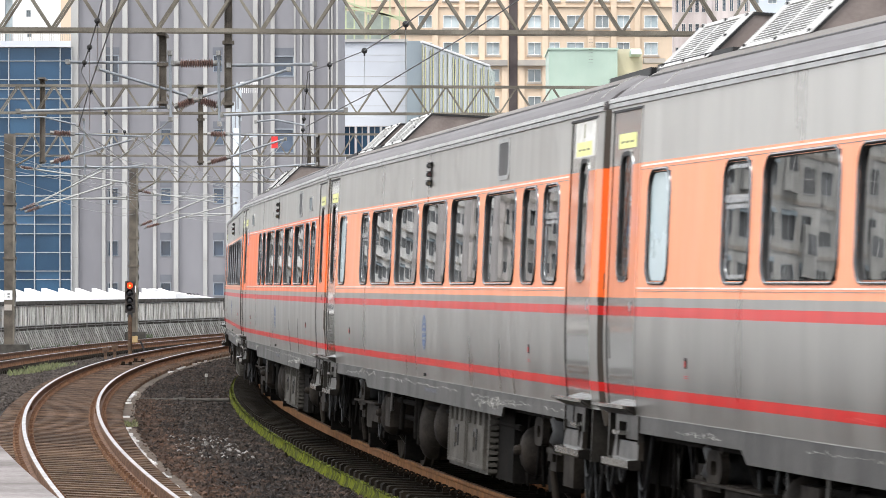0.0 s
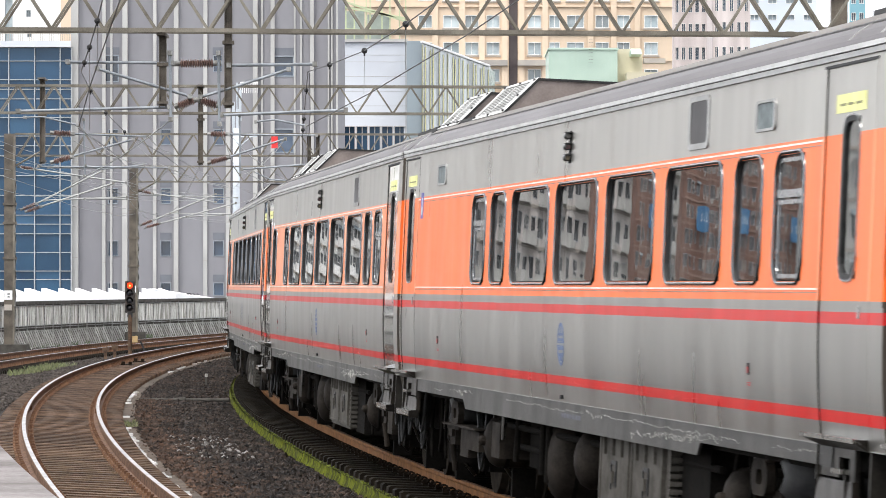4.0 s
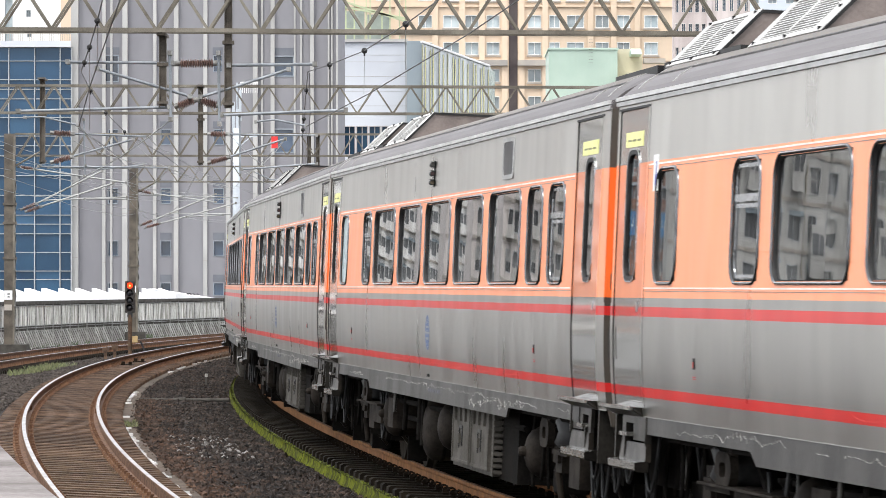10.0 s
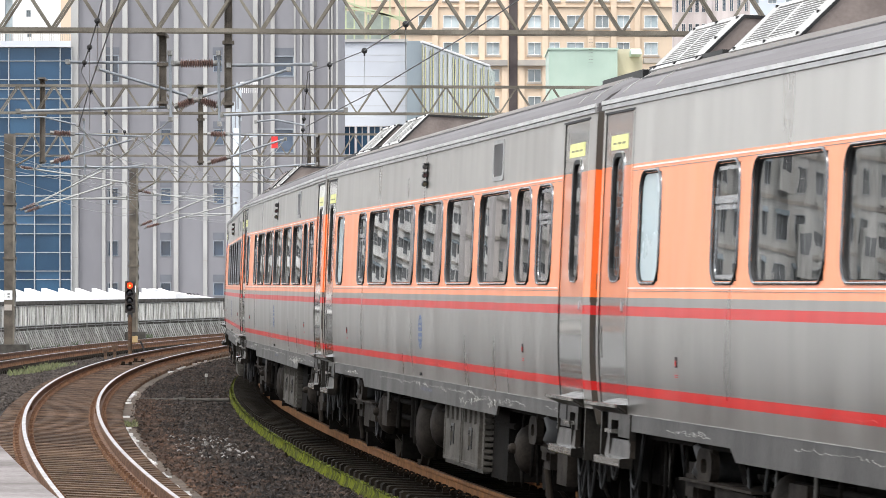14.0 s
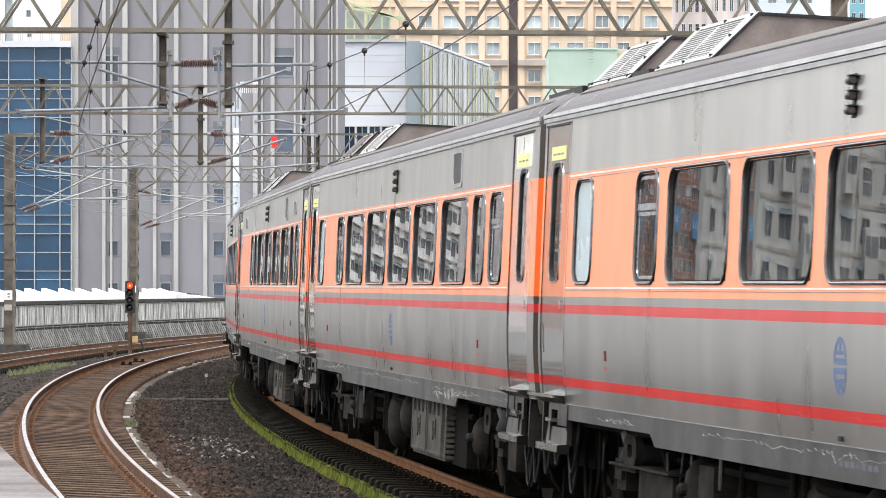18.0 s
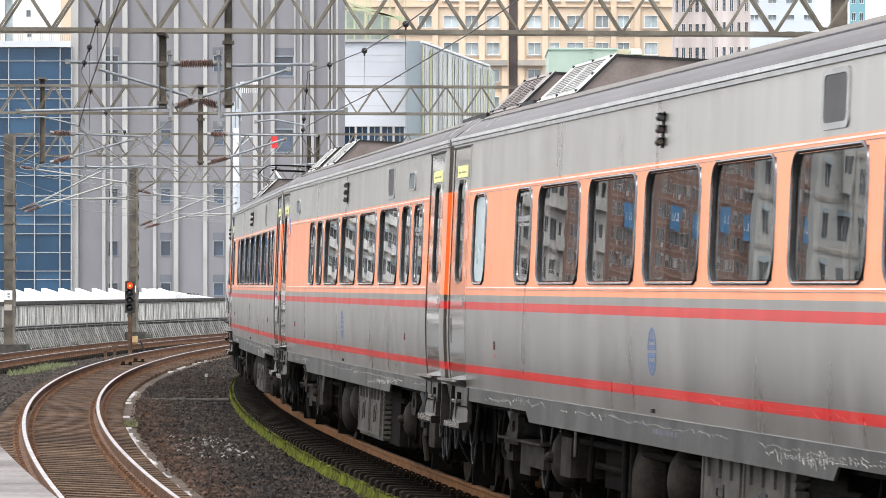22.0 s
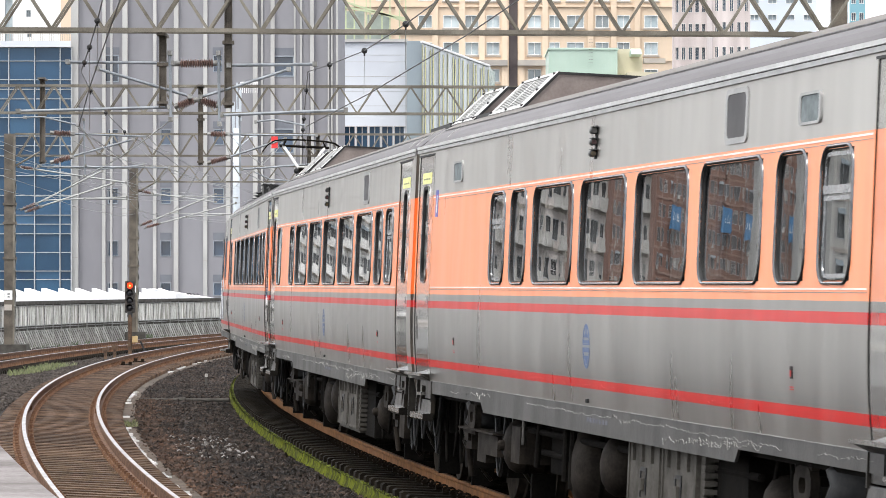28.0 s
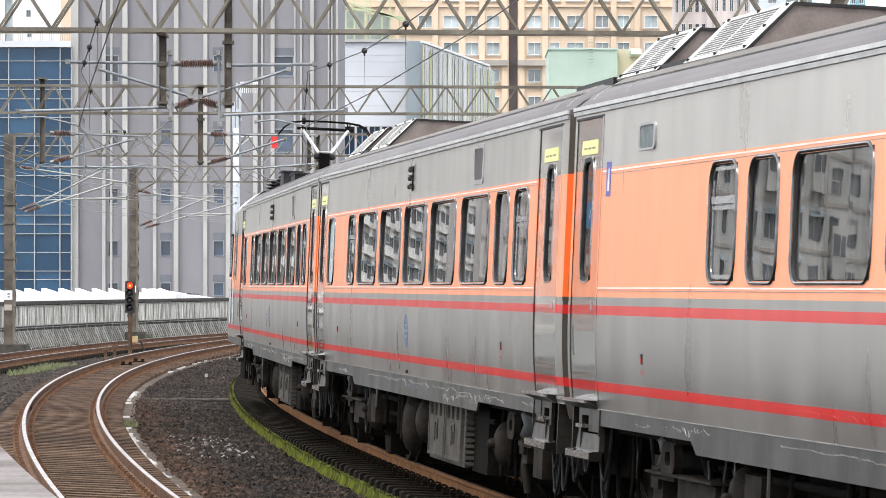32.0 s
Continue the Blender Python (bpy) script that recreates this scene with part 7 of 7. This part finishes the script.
# houses on the outer side, beyond the wall, that the carriage windows mirror
def lived_in_house(name, label, x0, x1, y, z1, mat, floors, dz, bay, seed, rail=None, band=None, deep=12, first=1.4, widths=(0.27, 0.32, 0.38)):
    """A lived-in apartment front: bays with sliding windows, ledges, balconies, cooling boxes, down-pipes and awnings."""
    rnd = random.Random(seed)
    n = int((x1 - x0) / bay)
    wins, spots = [], []
    for i in range(n):
        wide = rnd.choice(widths)
        for k in range(floors):
            c, z = x0 + bay * (i + 0.5), first + dz * k
            hi = dz * rnd.choice((0.24, 0.28, 0.28))
            wins.append((c - bay * wide, c + bay * wide, z - hi, z + hi))
            spots.append((i, k, c, z, wide * bay, hi))
    b = facade(name, label, x0, x1, y, -0.9, z1, deep, mat, wins, MULLION, HOUSEGLASS)
    for i, k, c, z, hw, hi in spots:
        dice = rnd.random()
        if rail and (i + k % 2) % 3 != 2:
            part("balcony", boxes((c - bay * 0.47, c + bay * 0.47, y - 1.1, y - 0.005, z - dz * 0.46, z - dz * 0.40), (c - bay * 0.47, c + bay * 0.47, y - 1.1, y - 1.02, z - dz * 0.40, z - dz * 0.12)), rail, b)
        if dice < 0.34:
            part("cooling_box", boxes((c + hw * 0.2, c + hw * 0.2 + bay * 0.22, y - 0.5, y - 0.02, z - hi - dz * 0.16, z - hi - 0.02)), PALEWALL, b, "pale outdoor cooling box")
        elif dice < 0.50:
            bm = bmesh.new()
            prism(bm, [(y - 0.7, z + hi * 0.75), (y - 0.01, z + hi + 0.12), (y - 0.01, z + hi + 0.04), (y - 0.7, z + hi * 0.69)], c - hw * 1.15, c + hw * 1.15)
            part("awning", bm, GREYPANEL, b, "grey sheet awning")
        elif dice < 0.68:
            part("window_grille", boxes(*[(c - hw + 2 * hw * j / 7 - 0.02, c - hw + 2 * hw * j / 7 + 0.02, y - 0.14, y - 0.10, z - hi, z + hi) for j in range(8)], (c - hw, c + hw, y - 0.10, y - 0.07, z - 0.03, z + 0.03)), WHITEFRAME, b, "pale window grille")
        elif dice < 0.80:
            part("drawn_blind", boxes((c - hw * 0.95, c + hw * 0.95, y + 0.18, y + 0.20, z - hi * rnd.uniform(-0.6, 0.8), z + hi * 0.95)), PALEWALL, b, "pale drawn blind")
    for i in range(0, n + 1, 3):
        x = min(x0 + bay * i, x1 - 0.15)
        part("down_pipe", boxes((x - 0.07, x + 0.07, y - 0.16, y - 0.02, -0.9, z1 - 0.4)), BEIGEDARK, b, "grey down-pipe")
    for k in range(floors):
        z = first + dz * (k - 0.5)
        part("floor_band", boxes((x0, x1, y - 0.12, y - 0.004, z - 0.14, z + 0.14)), band or BEIGEDARK, b, "weathered band between two floors")
    return b


lived_in_house("balcony_apartments", "weathered white apartment house with long balconies", -117, -53, 420, 42, WHITEWALL, 13, 3.0, 4.2, 1, rail=BALCONY, widths=(0.40, 0.44))
lived_in_house("pinkish_apartments", "pinkish grey tiled apartment house with balconies", -92, -73, 300, 40, PINKGREY, 12, 3.1, 2.8, 2, rail=PALEWALL)
brick = lived_in_house("brick_apartments", "brick-red apartment house with blue hoardings", -191, -164, 500, 60, BRICKRED, 18, 3.2, 2.6, 3, band=BRICKBAND)
for x0, x1, z0, z1 in ((-177.0, -171.5, 18.3, 21.6), (-188.0, -183.5, 18.0, 21.2)):
    hb = part("hoarding", boxes((x0, x1, 498.0, 498.4, z0, z1)), BLUEBOARD, brick, "blue hoarding with plain white bars")
    for k in range(3):
        part("hoarding_bar", boxes((x0 + 0.9 + 1.3 * k, x0 + 1.5 + 1.3 * k, 497.95, 498.0, z0 + 1.2, z0 + 1.45), (x0 + 1.1 + 1.3 * k, x0 + 1.3 + 1.3 * k, 497.95, 498.0, z0 + 1.5, z1 - 1.0)), WHITE, hb)
grey_house = lived_in_house("grey_apartments", "pale ribbed-sheet apartment house with grilles and cooling boxes", -120, -88.5, 250, 46, PALERIB, 13, 3.3, 3.9, 4, deep=3, widths=(0.18, 0.27, 0.34))
for k, (x, z, w, h) in enumerate(((-116, 6.5, 2.6, 3.0), (-109.5, 10.5, 3.2, 4.2), (-104, 3.4, 2.4, 2.6), (-99.5, 8.2, 3.0, 3.4), (-94.5, 13.5, 2.6, 3.0), (-113, 16.5, 3.4, 3.2), (-92, 5.0, 2.2, 3.0))):
    bay = part("boxed_bay", boxes((x - w / 2, x + w / 2, 248.7, 249.99, z, z + h)), PALERIB, grey_house, "pale boxed-in balcony of ribbed sheet")
    part("bay_window", boxes((x - w * 0.38, x + w * 0.38, 248.66, 248.7, z + h * 0.45, z + h * 0.85)), HOUSEGLASS, bay, "dark bay window")
    part("bay_mullion", boxes((x - 0.05, x + 0.05, 248.62, 248.66, z + h * 0.45, z + h * 0.85)), WHITEFRAME, bay)


# ---- grass, stones and the pieces of the tracks ----
def stones(name, label, mat, q0, q1, l0, l1, per, size, zfun, seed, parent=None):
    """Loose stones: each a small squashed lump with its own edges, in one mesh."""
    rnd = np.random.default_rng(seed)
    n = int((q1 - q0) * (l1 - l0) * per)
    base = np.array([(1, 0, 0), (-1, 0, 0), (0, 1, 0), (0, -1, 0), (0, 0, 1), (0, 0, -1)], float)
    faces = np.array([(0, 2, 4), (2, 1, 4), (1, 3, 4), (3, 0, 4), (2, 0, 5), (1, 2, 5), (3, 1, 5), (0, 3, 5)])
    q, lt = rnd.uniform(q0, q1, n), rnd.uniform(l0, l1, n)
    x, y, th = np.interp(q, QS, SX), np.interp(q, QS, SY), np.interp(q, QS, TH)
    px, py = x - np.cos(th) * lt, y + np.sin(th) * lt
    pz = zfun(lt) + rnd.uniform(-0.012, 0.02, n)
    s = size * rnd.uniform(0.55, 1.35, n)
    v = base[None] * rnd.uniform(0.65, 1.25, (n, 6, 1)) + rnd.normal(0, 0.18, (n, 6, 3))
    v *= s[:, None, None]
    v[:, :, 2] *= 0.75
    a = rnd.uniform(0, 6.283, n)
    b = rnd.normal(0, 0.5, n)
    ca, sa, cb, sb = np.cos(a)[:, None], np.sin(a)[:, None], np.cos(b)[:, None], np.sin(b)[:, None]
    vx, vy, vz = v[..., 0], v[..., 1], v[..., 2]
    vx, vz = vx * cb - vz * sb, vx * sb + vz * cb
    vx, vy = vx * ca - vy * sa, vx * sa + vy * ca
    pts = np.stack([vx + px[:, None], vy + py[:, None], vz + pz[:, None]], -1).reshape(-1, 3)
    fs = (faces[None] + 6 * np.arange(n)[:, None, None]).reshape(-1, 3)
    me = bpy.data.meshes.new(name)
    me.from_pydata(pts.tolist(), [], fs.tolist())
    me.materials.append(mat)
    ob = new(name, me)
    ob.parent = parent
    return tagged(ob, label, "ballast", kind="stuff")


def bed(lt):
    return np.interp(lt, [-14, -2.6, 1.0, 1.1, 1.40, 2.25, 3.3, 5.6, 6.0, 7.9, 10.6, 16.5], [-0.6, -0.36, -0.30, -0.37, -0.35, -0.27, -0.24, -0.10, -0.10, -0.34, -0.36, -0.42]) + 0.01


stones("ballast_stones", "dark brown crushed stone between the tracks", STONES, 17, 62, 1.25, 2.9, 340, 0.043, bed, 1)
stones("rusty_stones", "rust-brown crushed stone along the empty track", RUSTSTONES, 17, 62, 2.6, 3.34, 320, 0.043, bed, 21)
stones("ballast_stones", "dark brown crushed stone between the tracks", STONES, 62, 125, 1.25, 3.34, 200, 0.047, bed, 2)
stones("grey_stones", "scattered pale grey stones on the ballast", GREYSTONES, 30, 62, 1.6, 2.9, 14, 0.035, lambda l: bed(l) + 0.02, 3)
stones("pale_stones", "patch of pale wet stones in the ballast", LIGHTSTONES, 33, 41, 1.9, 2.9, 22, 0.035, lambda l: bed(l) + 0.02, 13)
stones("grey_ballast", "grey crushed stone beside the outer track", GREYSTONES, 45, 130, 5.6, 8.1, 120, 0.05, bed, 4)
stones("outer_ballast", "grey-brown crushed stone along the wall", GREYSTONES, 90, 200, 10.3, 14.2, 26, 0.06, bed, 5)
stones("bed_stones", "dark stones under the train's track", STONES, 12, 110, -1.2, 1.1, 70, 0.045, lambda l: bed(l) + 0.03, 6)


def tufts(name, label, mat, spots, blades, h, seed):
    rnd = random.Random(seed)
    bm = bmesh.new()
    for q, lt, r in spots:
        for k in range(blades):
            a, d = rnd.uniform(0, 6.28), r * math.sqrt(rnd.random())
            p = line(q + math.cos(a) * d * 2.0, lt + math.sin(a) * d, float(bed(lt)))
            hh, w, l = h * rnd.uniform(0.4, 1.2), 0.010, rnd.uniform(-0.6, 0.6)
            t = rnd.uniform(0, 3.14)
            dx, dy = math.cos(t) * w, math.sin(t) * w
            v = [bm.verts.new(c) for c in ((p.x - dx, p.y - dy, p.z), (p.x + dx, p.y + dy, p.z), (p.x + l * hh * 0.5 + dx * 0.6, p.y + rnd.uniform(-0.3, 0.3) * hh, p.z + hh * 0.65), (p.x + l * hh, p.y, p.z + hh * 0.95))]
            bm.faces.new((v[0], v[1], v[2]))
            bm.faces.new((v[0], v[2], v[3]))
    return tagged(part(name, bm, mat), label, "grass", kind="stuff")


tufts("grass", "dry tufts of grass between the tracks", GRASS, [(83 + 1.3 * k, 7.0 - 0.02 * k + 0.25 * math.sin(k * 2.1), 0.45) for k in range(8)], 120, 0.18, 7)
tufts("grass_tuft", "small green weed beside the rail", GRASS, [(44.5, 3.42, 0.16), (45.6, 3.45, 0.12)], 70, 0.12, 8)
tufts("weeds", "low weeds along the foot of the wall", LEAF, [(128 + 3.1 * k, 14.1, 0.30) for k in range(15)], 60, 0.22, 9)
tufts("shrub", "small shrub at the foot of the mast", LEAF, [(155.5, 13.6, 0.3), (156.5, 13.5, 0.3)], 160, 0.35, 10)


def sleepers(parent, q0, q1, pitch, lat, z, cant, half, mat, rest_to, own=False):
    """Sleepers one by one near the camera; those farther off in one piece."""
    prof = [(-half, -0.30), (half, -0.30), (half, -0.185), (half - 0.03, -0.165), (-half + 0.03, -0.165), (-half, -0.185)]
    bm = bmesh.new()
    prism(bm, prof, -0.11, 0.11)
    me = finish(bm, "sleeper", mat)
    q = q0
    while q < q1:
        o = part("sleeper", me, None, parent)
        o.matrix_basis = on_line(q, lat, z, cant, own)
        q += pitch
    bm = bmesh.new()
    while q < rest_to:
        m = on_line(q, lat, z, cant, own)
        v = box(bm, -0.11, 0.11, -half, half, -0.30, -0.165)
        for p in v:
            p.co = m @ p.co
        q += pitch
    part("far_sleepers", bm, mat, parent, "sleepers in the distance", kind="stuff")


sleepers(track_2, 8, 140, 0.52, *TWO, 1.0, SLEEPER, 215)
# the train's own sleepers carry its shade in their colour
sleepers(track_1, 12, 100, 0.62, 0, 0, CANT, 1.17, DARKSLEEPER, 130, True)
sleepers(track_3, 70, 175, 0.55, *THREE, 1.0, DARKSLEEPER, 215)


def fastenings(parent, q0, q1, pitch, lat, z, cant, mat=RUST, own=False, tall=0.04, coil=False):
    """Spring clips on both sides of each rail, one pair a sleeper."""
    bm = bmesh.new()
    q = q0
    while q < q1:
        m = on_line(q, lat, z, cant, own)
        for side in (0.566, -0.566):
            for o in (0.105, -0.105):
                v = box(bm, -0.075, 0.075, side + o - 0.04, side + o + 0.04, -0.17, -0.115)
                for p in v[4:]:
                    p.co.x *= 0.55
                w = box(bm, -0.03, 0.03, side + o - 0.02, side + o + 0.02, -0.115, -0.115 + tall)
                for p in v + w:
                    p.co = m @ p.co
                if coil and q < 62 and side > 0 and o > 0:
                    for e in (-0.045, 0.045):
                        loop = [m @ Vector((e + 0.012 * math.sin(g), side + 0.125 + 0.036 * math.cos(g), -0.115 + 0.034 * math.sin(g))) for g in [0.785 * i for i in range(8)]]
                        tube(bm, loop, 0.010, 5)
        q += pitch
    part("rail_clips", bm, mat, parent, "rusty spring clips holding the rails", kind="stuff")


fastenings(track_2, 8, 150, 0.52, *TWO)
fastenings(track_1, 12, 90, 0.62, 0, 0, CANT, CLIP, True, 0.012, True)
fastenings(track_3, 80, 160, 0.55, *THREE)

# rail joints with fishplates
for q in (46.5,):
    for side in (0.566, -0.566):
        for o in (0.03, -0.03):
            f = part("fishplate", boxes((-0.28, 0.28, -0.014, 0.014, -0.115, -0.05)), RUST, track_2, "rusty joint plate")
            f.matrix_basis = on_line(q, *TWO) @ pose(0, side + o, 0)

# kerb blocks
bm = boxes((-0.499, 0.499, 1.00, 1.23, -0.55, -0.20))
for v in bm.verts:
    if v.co.z > -0.3:
        v.co.y += 0.03 * (1 if v.co.y < 1.1 else -1)
block = finish(bm, "kerb_block", MOSS)
rn = random.Random(11)
for k in range(80):
    o = part("kerb_block", block, None, kerb_moss)
    o.matrix_basis = on_line(14 + k, rn.uniform(-0.004, 0.004), rn.uniform(-0.003, 0.003), rn.uniform(-0.006, 0.006), True)
bm = bmesh.new()
cols = []
for k in range(990):
    q = 13.6 + k * 0.08
    cols.append([bm.verts.new(line(q, 1.235 + 0.02 * noise.noise(Vector((q * 6, z * 14, 1))) + (0.02 if z > -0.3 else 0.05), z + 0.02 * noise.noise(Vector((q * 4, z, 7))), True)) for z in (-0.195, -0.25, -0.32, -0.42)])
for c0, c1 in zip(cols, cols[1:]):
    for i in range(3):
        bm.faces.new((c0[i], c1[i], c1[i + 1], c0[i + 1]))
part("moss_face", bm, MOSSFACE, kerb_moss, "bright green moss on the kerb's side", smooth=True)
bm = bmesh.new()
for k in range(9000):
    q = 14 + 78 * rn.random() ** 1.5
    edge = rn.random() < 0.93
    lt = rn.gauss(1.225, 0.035) if edge else rn.uniform(1.0, 1.22)
    if noise.noise(Vector((q * 0.55, 0, 2))) < -0.08 and rn.random() < 0.7:
        continue
    p = line(q, lt, -0.205 - (max(0, lt - 1.22) * 1.5) - (rn.random() * 0.14 if edge and lt > 1.22 else 0), True)
    s = rn.uniform(0.008, 0.018)
    vs = [bm.verts.new((p.x + rn.uniform(-s, s) * 1.3, p.y + rn.uniform(-s, s) * 1.3, p.z + c)) for c in (0, 0, s * 1.2)]
    bm.faces.new(vs)
part("moss_tufts", bm, MOSSTUFT, kerb_moss, "bright green moss along the edge", kind="stuff")
bm = boxes((-0.49, 0.49, 3.30, 3.62, -0.5, -0.185))
slab = finish(bm, "edge_block", KERB)
wets = []
for k in range(6):
    rw = random.Random(k)
    hl, n = rw.uniform(0.16, 0.25), 9
    o = [(-hl + 2 * hl * i / n, 3.44 + rw.uniform(-0.03, 0.04)) for i in range(n + 1)] + [(hl - 2 * hl * i / n, 3.60 + rw.uniform(-0.06, 0.05)) for i in range(n + 1)]
    bm = bmesh.new()
    lo, hi = [bm.verts.new((x, y, -0.19)) for x, y in o], [bm.verts.new((x, y, -0.162)) for x, y in o]
    bm.faces.new(hi)
    for i in range(len(o)):
        bm.faces.new((lo[i], lo[(i + 1) % len(o)], hi[(i + 1) % len(o)], hi[i]))
    wets.append(finish(bm, "wet_patch", WETCON))
for k in range(100):
    q = 16 + k
    o = part("edge_block", slab, None, kerb_two)
    o.matrix_basis = on_line(q, rn.uniform(-0.02, 0.02), 0, 0)
q = 22.0
while q < 104:
    chance = 0.9 if 29.5 < q < 42.5 else 0.55 if 22 < q < 29.5 or 58 < q < 66 or 85 < q < 98 else 0.04
    if rn.random() < chance:
        o = part("wet_patch", wets[rn.randrange(6)], None, kerb_two, "wet pale sleeper end with the sky's gleam painted white")
        o.matrix_basis = on_line(q, rn.uniform(-0.05, 0.03), 0, 0)
    q += 0.52

# parapet panels, posts and leaning slats
bm = boxes((-0.86, 0.86, WL + 0.0, WL + 0.05, 0.50, 1.30))
panel = finish(bm, "wall_panel", WALLPANEL)
bm = boxes((-0.03, 0.03, WL - 0.022, WL + 0.02, -0.42, 1.36))
postm = finish(bm, "wall_post", PIPE)
bm = bmesh.new()
fr = [bm.verts.new(v) for v in ((-0.09, WL - 0.44, -0.44), (0.09, WL - 0.44, -0.44), (0.19, WL - 0.09, 0.33), (0.01, WL - 0.09, 0.33))]
bk = [bm.verts.new((v.co.x, v.co.y + 0.03, v.co.z)) for v in fr]
bm.faces.new(fr), bm.faces.new(bk[::-1])
for i in range(4):
    bm.faces.new((fr[i], fr[(i + 1) % 4], bk[(i + 1) % 4], bk[i]))
slat = finish(bm, "leaning_slat", PALECON)
q, k = 100.0, 0
while q < 215:
    o = part("wall_panel", panel, None, wall)
    o.matrix_basis = on_line(q, 0, 0, 0)
    o = part("wall_post", postm, None, wall)
    o.matrix_basis = on_line(q + 0.88, 0, 0, 0)
    for s in range(4):
        o = part("leaning_slat", slat, None, wall)
        o.matrix_basis = on_line(q - 0.70 + s * 0.44, 0, 0, 0)
    q += 1.76
# pigeons resting on the canopy edge
for k, x in enumerate((334, 339, 345, 352)):
    px = (x - 784) * 240 / 7272.33
    pg = thing("pigeon", "dark grey pigeon perched on the canopy edge", "pigeon", "perched pigeons", at=pose(px, 239, 1.53 - 0.012 * k, 0, 0, 20 * k) @ Matrix.Scale(0.62, 4))
    bm = bmesh.new()
    lathe(bm, [(0, 0.01), (0.3, 0.05), (0.65, 0.06), (0.9, 0.04), (1, 0.015)], (0.14, 0, 0.03), (-0.10, 0, 0.14), 10)
    part("body", bm, UNDER, pg, smooth=True)
    bm = bmesh.new()
    lathe(bm, [(0, 0.01), (0.3, 0.032), (0.7, 0.03), (1, 0.008)], (-0.07, 0, 0.13), (-0.15, 0, 0.19), 8)
    part("head", bm, UNDER, pg, smooth=True)
    part("leg", rods(0.006, ((0, 0.02, 0.0), (0, 0.02, 0.08))), RUST, pg)


motions()
